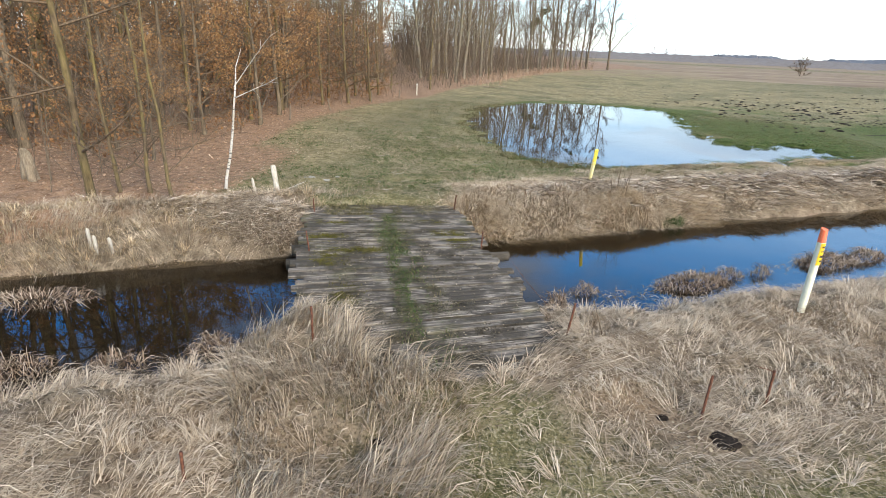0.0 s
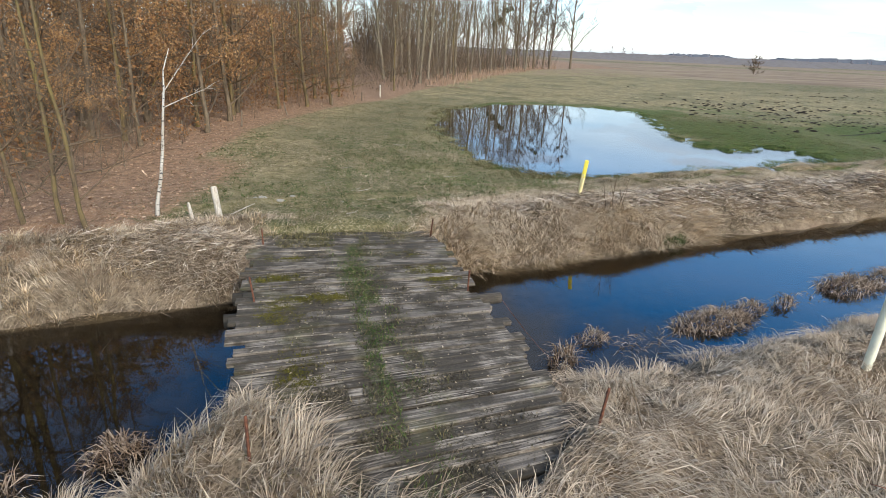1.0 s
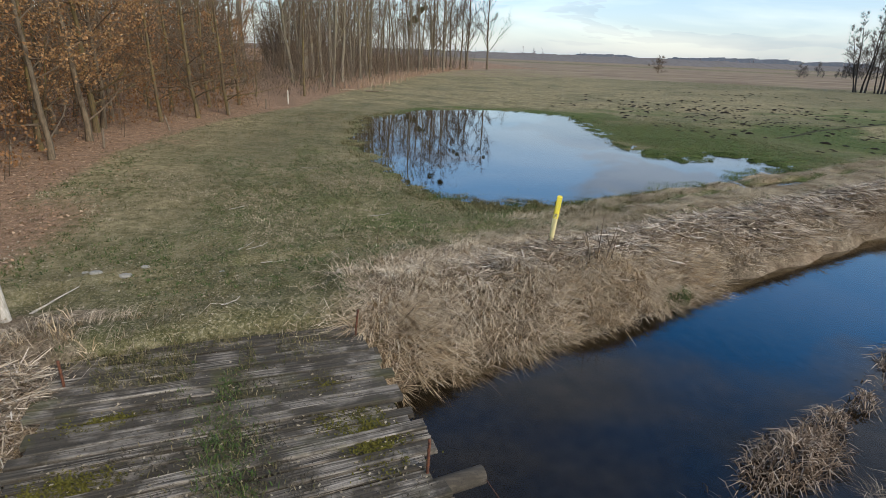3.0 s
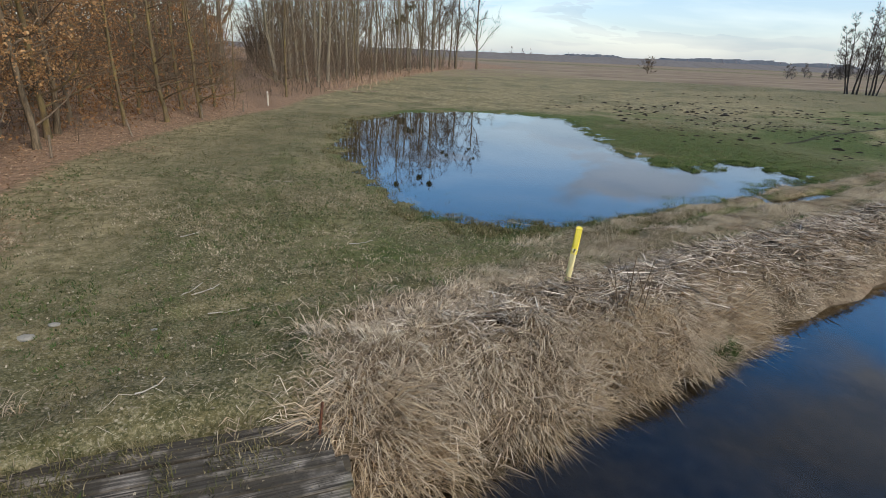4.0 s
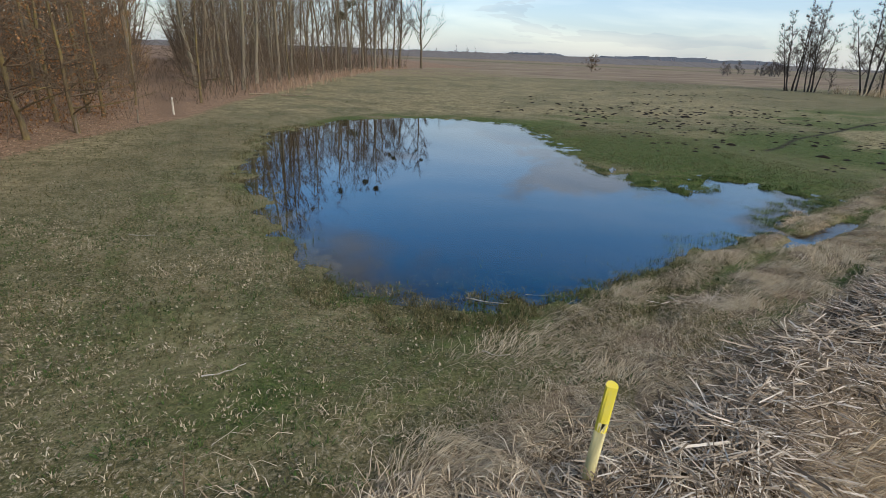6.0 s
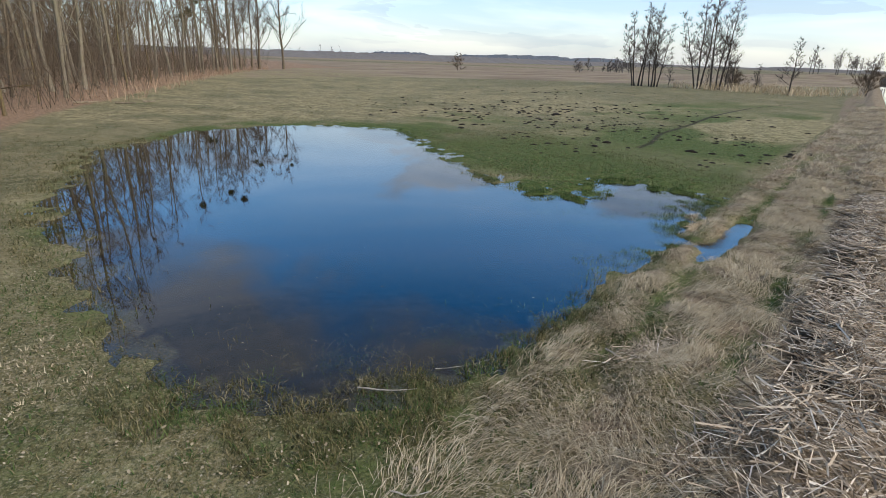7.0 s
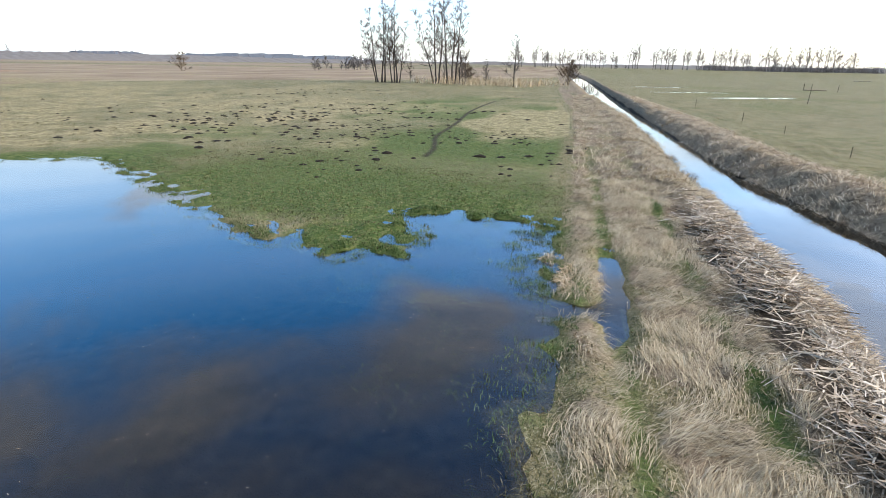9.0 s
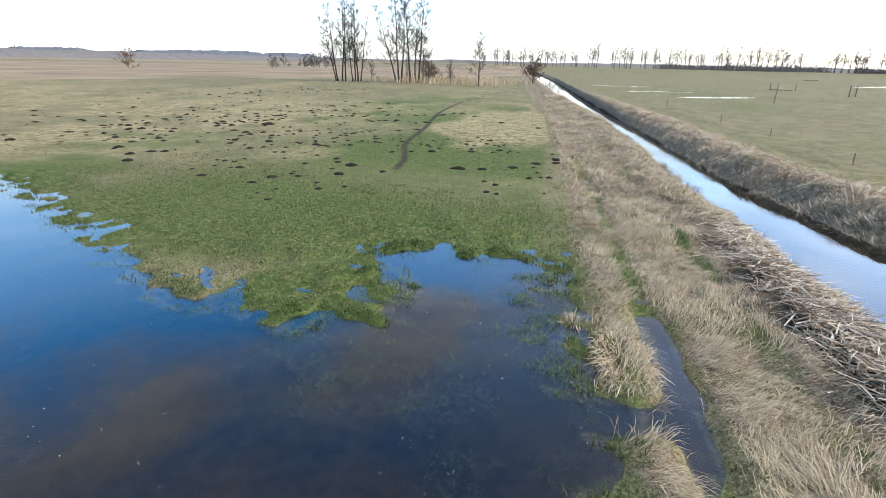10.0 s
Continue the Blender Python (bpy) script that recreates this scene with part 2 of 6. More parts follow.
def paint_material(name, c, wear=(0.35, 0.3, 0.2), amount=0.5):
    m = Mat(name, 0.6, 0.3)
    n = m.noise(14, 5, 0.7, m.stretch(m.obj(), 1, 1, 0.35))
    m.color(m.mix(m.ramp(n, 0.52, 0.75, 0.0, amount), c, wear))
    m.bump(n, 0.3, 0.004)
    return m.m


M_GROUND = ground_material()
M_POND = water_material("pond_water", (0.15, 0.155, 0.14), 0.012)
M_DITCH = water_material("ditch_water", (0.16, 0.16, 0.14), 0.015)
M_BARK = bark_material("grey_brown_bark", (0.06, 0.043, 0.026), (0.23, 0.168, 0.10))
M_BARK_PALE = bark_material("pale_grey_bark", (0.11, 0.085, 0.058), (0.33, 0.265, 0.185), (0.2, 0.17, 0.10))
M_BARK_MOSS = bark_material("mossy_bark", (0.055, 0.038, 0.02), (0.19, 0.13, 0.068), (0.22, 0.165, 0.05))
M_BARK_DARK = bark_material("dark_alder_bark", (0.02, 0.016, 0.013), (0.075, 0.06, 0.048))
M_TWIG = bark_material("twig_bark", (0.07, 0.047, 0.027), (0.21, 0.14, 0.08))
M_TWIG_DARK = bark_material("dark_twig_bark", (0.05, 0.04, 0.033), (0.14, 0.11, 0.088))
M_PLANK = wood_material("weathered_deck_wood", (0.032, 0.025, 0.017), (0.46, 0.385, 0.29), 1.0, 0.3)
M_BEAM = wood_material("old_beam_wood", (0.06, 0.05, 0.038), (0.22, 0.18, 0.13), 0.8)
M_DRY = blade_material("dry_grass", [(0.07, 0.048, 0.03), (0.31, 0.232, 0.15), (0.54, 0.425, 0.285), (0.75, 0.64, 0.475)])
M_DRY_OLIVE = blade_material("matted_grass", [(0.11, 0.083, 0.048), (0.35, 0.27, 0.165), (0.53, 0.425, 0.265), (0.71, 0.60, 0.42)])
M_DRY_WARM = blade_material("russet_grass", [(0.11, 0.07, 0.035), (0.42, 0.295, 0.16), (0.64, 0.485, 0.295), (0.80, 0.67, 0.47)])
M_BANK = blade_material("bleached_sedge", [(0.06, 0.04, 0.024), (0.36, 0.265, 0.16), (0.65, 0.51, 0.33), (0.88, 0.77, 0.58)], 0.8, 0.5)
M_STRAW = blade_material("cut_reed", [(0.04, 0.027, 0.017), (0.22, 0.16, 0.10), (0.50, 0.39, 0.265), (0.85, 0.74, 0.58)], 0.65, 0.4)
M_TURF = blade_material("short_turf", [(0.022, 0.028, 0.009), (0.079, 0.076, 0.024), (0.178, 0.14, 0.06), (0.43, 0.35, 0.205)])
M_LUSH = blade_material("lush_grass", [(0.02, 0.038, 0.009), (0.06, 0.096, 0.021), (0.145, 0.165, 0.05)])
M_LEAF = blade_material("fallen_leaf", [(0.14, 0.072, 0.038), (0.32, 0.18, 0.095), (0.45, 0.285, 0.165), (0.56, 0.42, 0.28)])
M_OAKLEAF = blade_material("withered_oak_leaf", [(0.17, 0.085, 0.035), (0.31, 0.165, 0.065), (0.45, 0.27, 0.12)])
M_SOIL = Mat("molehill_soil", 0.95, 0.1)
M_SOIL.color(M_SOIL.mix(M_SOIL.ramp(M_SOIL.noise(40, 4), 0.35, 0.7), (0.012, 0.009, 0.007), (0.042, 0.031, 0.021)))
M_SOIL.bump(M_SOIL.noise(55, 4, 0.7), 0.9, 0.02)
M_SOIL = M_SOIL.m

# ---------------------------------------------------------------- plan
CA, SA = math.cos(radians(22.8)), math.sin(radians(22.8))      # the ditch runs along u
TABLE = np.random.RandomState(5).rand(256, 256)


def to_uv(x, y):
    return x * CA + y * SA, -x * SA + y * CA


def to_xy(u, v):
    return u * CA - v * SA, u * SA + v * CA


def lumps(x, y, size, seed=0):
    """Smooth value noise, 0 to 1, with lumps of the given size."""
    x, y = np.asarray(x, float) / size + 17.3 * seed, np.asarray(y, float) / size + 41.7 * seed
    i, j = np.floor(x).astype(int), np.floor(y).astype(int)
    f, g = x - i, y - j
    f, g = f * f * (3 - 2 * f), g * g * (3 - 2 * g)
    a, b = TABLE[i % 256, j % 256], TABLE[(i + 1) % 256, j % 256]
    c, d = TABLE[i % 256, (j + 1) % 256], TABLE[(i + 1) % 256, (j + 1) % 256]
    return (a * (1 - f) + b * f) * (1 - g) + (c * (1 - f) + d * f) * g


def smooth(x, low, high):
    t = np.clip((np.asarray(x, float) - low) / (high - low), 0, 1)
    return t * t * (3 - 2 * t)


POND = [(0.9, 41), (4.6, 46.6), (8.9, 48.0), (12, 47.2), (15.2, 44.6), (14.0, 38.3), (13.2, 34.3), (12.95, 31.8), (13.05, 30.1), (13.5, 28.7), (13.8, 28.4), (14.7, 28.4),
        (15.5, 29.0), (16.5, 29.9), (17.2, 29.4), (17.5, 28.2), (17.8, 27.2), (18.0, 26.3), (17.1, 25.75), (15.8, 25.1), (14.8, 24.6), (13.8, 24.1), (12.9, 23.65), (12.0, 23.15),
        (10.5, 22.8), (9.3, 22.2), (8.4, 21.7), (7.2, 21.1), (6.5, 20.8), (5.6, 20.7), (4.8, 20.8), (4.1, 20.9), (3.4, 21.1), (2.6, 22.0), (1.7, 24.0), (1.0, 27.2), (0.2, 31.5), (0.3, 36)]
POND_Z, DITCH_Z = -0.10, -0.65


def pond_distance(x, y):
    """Metres to the pond's rim, minus inside."""
    x, y = np.asarray(x, float), np.asarray(y, float)
    best, inside = np.full(x.shape, 1e9), np.zeros(x.shape, bool)
    for (ax, ay), (bx, by) in zip(POND, POND[1:] + POND[:1]):
        ex, ey = bx - ax, by - ay
        s = np.clip(((x - ax) * ex + (y - ay) * ey) / (ex * ex + ey * ey), 0, 1)
        best = np.minimum(best, np.hypot(x - ax - s * ex, y - ay - s * ey))
        cross = (ay > y) != (by > y)
        with np.errstate(divide="ignore", invalid="ignore"):
            inside ^= cross & (x < ex * (y - ay) / (ey if ey else 1e-9) + ax)
    return np.where(inside, -best, best)


V_PROFILE = [(-60, -0.06), (2, -0.04), (4.2, 0.02), (5.6, 0.10), (6.5, 0.03), (7.05, -0.22), (7.62, -0.65), (8.3, -0.95), (9.9, -1.2), (11.3, -0.95), (11.78, -0.66),
             (11.98, -0.42), (12.4, -0.12), (13.1, 0.12), (13.5, 0.20), (13.8, 0.18), (14.3, 0.06), (14.9, 0.04), (15.2, 0.03), (15.6, 0.0), (15.88, -0.04), (16.2, 0.02), (17.0, 0.0), (90, 0.0)]
V_AT, V_Z = [a for a, _ in V_PROFILE], [b for _, b in V_PROFILE]


def forest(x, y):
    """How deep (metres) a place lies inside the wood's floor, minus outside."""
    edge = np.interp(y, [-30, 10, 13, 20, 28, 38, 46, 56, 67, 94, 120, 145, 165, 190], [-13, -10.5, -8.6, -8.2, -8.9, -7.4, -4.2, -2.6, 0.5, 7, 15, 24, 36, 60])
    return edge - x


def overgrown(c, d):
    """Where the bank's grass has crept over the corners of the bridge's south end, 0 to 1."""
    west = smooth(d, 5.9 + 1.75 * np.maximum(1.45 - c, 0), 5.4 + 1.75 * np.maximum(1.45 - c, 0)) * smooth(d, 8.3, 7.8)
    east = smooth(d, 5.75 + 0.85 * np.maximum(c - 2.85, 0), 5.4 + 0.85 * np.maximum(c - 2.85, 0))
    return np.where(c < 1.6, west, np.where(c > 2.7, east, smooth(d, 5.6, 5.4))) * smooth(d, 4.6, 5.2)


def bank_v(u, v):
    """The place across the ditch's section, bent to fit the view: further off the ditch swings north, and its south
    bank moves inwards.
    """
    bank_in = np.interp(u, [20, 31, 34.6, 40, 57, 420], [0, 0.85, 1.3, 2.0, 2.4, 2.4]) + 0.8 * np.exp(-((u - 1.5) / 0.5) ** 2)
    v = v + (0.3 * smooth(u, 4, 7) * smooth(u, 18, 13) + 0.6 * smooth(u, 0.9, -0.4)) * smooth(v, 10, 9) * smooth(v, 4.0, 6.5)
    return v - np.interp(u, [60, 105, 133, 420], [0, 2.2, 3.0, 11]) - bank_in * smooth(v, 3.2, 7) * smooth(v, 11.5, 10.0)


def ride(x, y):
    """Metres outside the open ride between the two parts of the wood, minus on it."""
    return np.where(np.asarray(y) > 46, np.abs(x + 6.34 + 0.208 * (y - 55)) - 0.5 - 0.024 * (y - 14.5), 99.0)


def height(x, y):
    x, y = np.asarray(x, float), np.asarray(y, float)
    u, v = to_uv(x, y)
    v = bank_v(u, v)
    wob = (lumps(x, y, 1.3, 1) - 0.5) * 0.30 + (lumps(x, y, 4.0, 2) - 0.5) * 0.35
    near = smooth(np.abs(v - 10), 9, 5)
    wob = wob + (lumps(u, v * 0.2, 1.5, 53) - 0.66) * 0.8 * smooth(np.abs(v - 12.1), 1.3, 0.5) * smooth(u, 3, 5) * smooth(u, 60, 40)
    z = np.interp(v + wob * near, V_AT, V_Z)
    z = z + 2.6 * smooth(x + y, 430, 490) * smooth(x - y, 40, 140)
    # the spoil bank along the far south side
    z = z + smooth(u, 24, 34) * 0.14 * np.exp(-((v - 6.2) / 0.9) ** 2)
    # mown reed has built up a crest along the north bank
    z = z + 0.04 * np.exp(-((v - 13.1) / 0.42) ** 2) * smooth(u, 10, 13.5) * smooth(u, 36, 30)
    # tussocks on the dry banks
    dry = smooth(np.abs(v - 10), 7.2, 5.5) * smooth(np.abs(v - 10), 1.9, 2.6)
    z = z + dry * ((lumps(x, y, 0.55, 3) - 0.45) * 0.17 + (lumps(x, y, 0.27, 4) - 0.5) * 0.10)
    d = pond_distance(x, y) + ((lumps(x, y, 1.1, 5) - 0.5) * 0.45 + (lumps(x, y, 0.4, 6) - 0.5) * 0.5 + (lumps(x, y, 0.19, 37) - 0.5) * 0.35) * (1 - 0.5 * smooth(x, 9, 12))
    basin = np.where(d > 0, POND_Z + 0.035 * d, POND_Z + 0.10 * d)
    basin = basin + 0.06 * (lumps(x, y, 0.5, 25) - 0.5) * smooth(np.abs(d + 0.4), 1.5, 0.3)
    basin = basin + 0.10 * (lumps(x, y, 0.3, 40) - 0.5) * smooth(np.abs(d - 0.1), 1.5, 0.5) * smooth(x, 10, 12)
    basin = np.maximum(basin, -0.42 + (lumps(x, y, 2.2, 7) - 0.5) * 0.1)
    basin = basin + 0.085 * smooth(lumps(x, y, 0.5, 24), 0.5, 0.85) * smooth(d, -2.6, -0.8) * smooth(x, 12, 13.5) * smooth(y, 33, 30) * smooth(v, 17.3, 18.3)
    k = smooth(d, 3.2, 1.2)
    ridge = smooth(v, 16.85, 16.45) * smooth(u, 12.5, 15)
    z = z * (1 - k * (1 - ridge)) + basin * k * (1 - ridge)
    # a wheel rut that stands under water
    z = z - 0.15 * np.exp(-((v - 15.88) / 0.27) ** 4) * smooth(u, 20.0, 20.7) * smooth(u, 25.0, 24.4)
    z = z - 0.15 * np.exp(-((u - 21.6) / 0.38) ** 4) * np.exp(-((v - 16.45) / 0.55) ** 4)
    z = z + 0.09 * np.exp(-((u - 22.9) / 0.6) ** 2 - ((v - 16.45) / 0.26) ** 2)
    z = z - 0.20 * np.exp(-((x - 2.5) ** 2 + (y - 15.5) ** 2) / 0.10) + 0.12 * np.exp(-((x - 3.3) ** 2 + (y - 15.4) ** 2) / 0.18)
    bc, bd = x * 0.963 + y * 0.269, y * 0.963 - x * 0.269
    under = smooth(np.abs(bc - 1.97), 2.15, 1.9) * smooth(bd, 5.2, 5.5) * smooth(bd, 13.65, 13.35)
    corner = overgrown(bc, bd)
    under = under * (1 - corner)
    z = z + corner * (0.06 + 0.12 * lumps(x, y, 0.5, 36)) * smooth(np.abs(bc - 1.97), 2.6, 2.0)
    z = np.where(under > 0, np.minimum(z, z * (1 - under) - 0.03 * under), z)
    wood = smooth(forest(x, y), -2, 6) * (y > 5)
    z = z + wood * ((lumps(x, y, 3.5, 8) - 0.3) * 0.25 + 0.1) * smooth(v, 12.2, 14.5)
    z = z + (lumps(x, y, 0.8, 9) - 0.5) * 0.05 * smooth(d, 0.2, 2.0)
    return z


# ---------------------------------------------------------------- geometry helpers
def mesh_object(name, verts, faces, material, parent=None, label="", smooth_shade=True):
    me = bpy.data.meshes.new(name)
    me.from_pydata(verts, [], faces)
    if smooth_shade:
        me.polygons.foreach_set("use_smooth", np.ones(len(me.polygons), bool))
    me.materials.append(material)
    ob = new(name, me)
    if parent is not None:
        ob.parent = parent
    if label:
        ob["label"] = label
    return ob


def part(name, bm, material, parent, label="", smooth_shade=False):
    me = bpy.data.meshes.new(name)
    bm.to_mesh(me)
    bm.free()
    if smooth_shade:
        me.polygons.foreach_set("use_smooth", np.ones(len(me.polygons), bool))
    me.materials.append(material)
    ob = new(name, me)
    ob.parent = parent
    if label:
        ob["label"] = label
    return ob


def thing(name, m, label, category, group="", kind=""):
    ob = new(name)
    ob.empty_display_size = 0.2
    ob.matrix_basis = m
    return tagged(ob, label, category, group, kind)


class Tubes:
    """Tapered limbs gathered into one mesh."""

    def __init__(self):
        self.v, self.f = [], []

    def add(self, points, radii, sides, cap=False):
        start, k = len(self.v), len(points)
        for i, p in enumerate(points):
            a = points[max(i - 1, 0)]
            b = points[min(i + 1, k - 1)]
            d = (b - a).normalized()
            s = d.cross(Vector((0.31, 0.95, 0.1))).normalized()
            t = d.cross(s)
            for j in range(sides):
                w = 2 * math.pi * j / sides
                self.v.append(p + (s * math.cos(w) + t * math.sin(w)) * radii[i])
        for i in range(k - 1):
            for j in range(sides):
                a, b = start + i * sides + j, start + i * sides + (j + 1) % sides
                self.f.append((a, b, b + sides, a + sides))
        if cap:
            self.f.append(tuple(start + (k - 1) * sides + j for j in range(sides)))

    def object(self, name, material, parent, label=""):
        return mesh_object(name, self.v, self.f, material, parent, label)


def strips(name, base, mid, tip, side, width, material, taper=0.7):
    """Many bent blades in one mesh: two corners at the base, two at the bend and a tip each. All arrays n x 3, width n."""
    n = len(base)
    w = (side * width[:, None] * 0.5)
    v = np.empty((n, 5, 3))
    v[:, 0], v[:, 1], v[:, 2], v[:, 3], v[:, 4] = base - w, base + w, mid + w * taper, mid - w * taper, tip
    k = np.arange(n, dtype=np.int32) * 5
    loops = np.stack([k, k + 1, k + 2, k + 3, k + 3, k + 2, k + 4], 1).ravel()
    me = bpy.data.meshes.new(name)
    me.vertices.add(n * 5)
    me.vertices.foreach_set("co", v.ravel())
    me.loops.add(n * 7)
    me.loops.foreach_set("vertex_index", loops)
    me.polygons.add(n * 2)
    starts = np.stack([np.arange(n) * 7, np.arange(n) * 7 + 4], 1).ravel().astype(np.int32)
    me.polygons.foreach_set("loop_start", starts)
    me.update(calc_edges=True)
    me.materials.append(material)
    return new(name, me)


RNG = np.random.RandomState(11)


def grass(name, x, y, length, width, flow, spread, droop, material, lift=0.0):
    """Blades at x, y: flow is the way (radians) in which they lie, spread how far each strays, droop 0 upright to 1 lying over."""
    n = len(x)
    z = height(x, y) + lift
    a = flow + RNG.normal(0, 1, n) * spread
    d = np.stack([np.cos(a), np.sin(a), np.zeros(n)], 1)
    side = np.stack([-np.sin(a), np.cos(a), RNG.normal(0, 0.3, n)], 1)
    base = np.stack([x, y, z - 0.015], 1)
    k = np.clip(droop + RNG.normal(0, 0.13, n), 0.02, 1.05)
    up = np.array([0, 0, 1.0])
    mid = base + d * (length * 0.45 * k)[:, None] + up * (length * 0.52 * (1 - 0.45 * k))[:, None]
    tip = mid + d * (length * 0.52 * np.minimum(k * 1.25, 1))[:, None] + up * (length * 0.5 * (1 - 1.45 * k))[:, None]
    tip[:, 2] = np.maximum(tip[:, 2], z + 0.004)
    return strips(name, base, mid, tip, side, width, material)


def scatter(n, box):
    """n places in a rectangle of the ditch's u, v."""
    u0, u1, v0, v1 = box
    return to_xy(RNG.uniform(u0, u1, n), RNG.uniform(v0, v1, n))

# ---------------------------------------------------------------- ground and water
def spaced(near, step, far, growth):
    """Grid lines: even within near, then ever wider out to far."""
    lo, hi = near
    mid = list(np.arange(lo, hi + 1e-6, step))
    s, a, up = step, hi, []
    while a < far:
        s *= growth
        a += s
        up.append(a)
    s, a, down = step, lo, []
    while a > -far:
        s *= growth
        a -= s
        down.append(a)
    return np.array(down[::-1] + mid + up)


def build_ground():
    us = spaced((-9, 38), 0.22, 4000, 1.085)
    vs = spaced((2.5, 31.0), 0.15, 4000, 1.06)
    uu, vv = np.meshgrid(us, vs, indexing="ij")
    x, y = to_xy(uu, vv)
    x, y = x.ravel(), y.ravel()
    u, v = uu.ravel(), vv.ravel()
    z = height(x, y)
    nu, nv = len(us), len(vs)
    i, j = np.meshgrid(np.arange(nu - 1), np.arange(nv - 1), indexing="ij")
    a = (i * nv + j).ravel()
    faces = np.stack([a, a + nv, a + nv + 1, a + 1], 1)
    me = bpy.data.meshes.new("ground")
    me.vertices.add(len(x))
    me.vertices.foreach_set("co", np.stack([x, y, z], 1).ravel())
    me.loops.add(faces.size)
    me.loops.foreach_set("vertex_index", faces.ravel().astype(np.int32))
    me.polygons.add(len(faces))
    me.polygons.foreach_set("loop_start", np.arange(0, faces.size, 4, dtype=np.int32))
    me.polygons.foreach_set("use_smooth", np.ones(len(faces), bool))
    me.update(calc_edges=True)
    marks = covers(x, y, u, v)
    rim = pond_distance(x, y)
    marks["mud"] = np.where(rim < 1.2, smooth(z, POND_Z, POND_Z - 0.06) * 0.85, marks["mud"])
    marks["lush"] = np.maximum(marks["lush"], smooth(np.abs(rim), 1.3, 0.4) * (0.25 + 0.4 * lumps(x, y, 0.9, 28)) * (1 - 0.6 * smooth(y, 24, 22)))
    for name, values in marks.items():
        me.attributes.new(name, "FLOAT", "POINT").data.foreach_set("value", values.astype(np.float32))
    me.materials.append(M_GROUND)
    return tagged(new("ground", me), "flat wet meadow with ditch banks, dry grass and leaf litter", "ground", kind="structure")


TRACK = [(24.0, 34.8), (25.8, 35.7), (27.4, 36.8), (29.0, 38.0), (30.8, 39.0), (33.0, 40.0), (36.0, 41.4), (39.5, 43.3), (45.0, 46.1), (51.1, 48.7), (58.0, 51.4), (67.3, 54.1), (80.9, 57.7)]


def covers(x, y, u, v):
    """What grows where, 0 to 1; the soil mask also paints shade."""
    v = bank_v(u, v)
    pd = pond_distance(x, y)
    fo = forest(x, y)
    north = v > 10
    track = np.exp(-((x - 1.1 + 0.28 * (y - 4)) / 1.9) ** 2)          # the way that leads over the bridge
    dry_n = smooth(v, 11.45, 11.75) * smooth(v, 17.0, 16.2)
    ruts = np.exp(-((v - 15.88) / 0.24) ** 2) * (0.6 + 0.45 * lumps(x, y, 1.1, 29)) + np.exp(-((v - 14.35) / 0.2) ** 2) * (0.3 + 0.7 * lumps(x, y, 0.9, 30))
    dry_n = dry_n * (1 - ruts * smooth(u, 12, 15) * smooth(u, 60, 30))
    dry_n = dry_n * (1 - 0.95 * np.exp(-((x + 1.6) / 2.1) ** 4) * smooth(y, 12.4, 13.4)) * (1 - 0.9 * smooth(u, 16.5, 10) * smooth(v, 14.4, 15.6))
    dry_s = smooth(v, 7.85, 7.6) * smooth(v, 1.5, 4.2) * (1 - 0.75 * track * smooth(y, 7, 5)) * (1 - smooth(u, 18, 26) * smooth(v, 5.3, 4.6))
    dry_n = dry_n * (1 - 0.55 * smooth(v, 14.0, 14.4) * smooth(u, 9, 12) * smooth(lumps(x, y, 0.5, 35), 0.35, 0.65))
    wet = np.exp(-((v - 15.88) / 0.36) ** 4) * smooth(u, 19.7, 20.4) * smooth(u, 25.2, 24.6)
    wet = np.maximum(wet, np.exp(-((u - 21.6) / 0.45) ** 4) * np.exp(-((v - 16.5) / 0.6) ** 4))
    dry_n = dry_n * (1 - wet)
    dry = np.maximum(dry_n, dry_s)
    ring = ((x - 41.5) * 0.94 + (y - 38.3) * 0.34) / 11.5, (-(x - 41.5) * 0.34 + (y - 38.3) * 0.94) / 4.6
    hay = smooth(ring[0] ** 2 + ring[1] ** 2 + (lumps(x, y, 1.6, 18) - 0.5) * 0.6, 1.25, 0.6) * (v > 16.8)
    dry = np.maximum(dry, smooth(v, 4, 0) * smooth(u, 12, 2) * 0.35)
    lush = smooth(pd, 3.6, 0.2) * (0.1 + 0.9 * smooth(lumps(x, y, 2.2, 12), 0.15, 0.75)) * smooth(pd, -1.0, 0.0) * (0.35 + 0.65 * smooth(x, 1.5, 6)) * (1 - 0.45 * smooth(y, 24, 21.5))
    lush = np.maximum(lush, smooth(pd, 8, 1.5) * smooth(x, 13, 16) * (v > 16.8) * (0.35 + 0.5 * lumps(x, y, 1.8, 19)) * smooth(pd, -0.6, 0.0))
    lush = lush * np.where(u > 13, smooth(v, 16.4, 16.9) + 0.3 * (v < 16.4), 1.0)
    lush = np.maximum(lush, smooth(np.hypot((x - 3.5) / 6.5, (y - 20.3) / 3.4), 1.1, 0.5) * (0.25 + 0.5 * lumps(x, y, 1.4, 38)) * (1 - dry))
    lush = np.maximum(lush, 0.8 * np.minimum(ruts, 1) * smooth(u, 13, 16) * smooth(u, 40, 30))
    isle = smooth(lumps(x, y, 0.5, 24), 0.5, 0.8) * smooth(pd, -2.6, -0.8) * smooth(pd, 0.3, -0.2) * smooth(x, 12, 13.5) * smooth(y, 33, 30) * smooth(v, 17.3, 18.3)
    lush = np.maximum(lush, isle)
    lush = np.maximum(lush, 0.40 * smooth(u, 20, 34) * smooth(v, 5.5, 4.0) * (lumps(x, y, 9, 13) * 0.9 + 0.35))
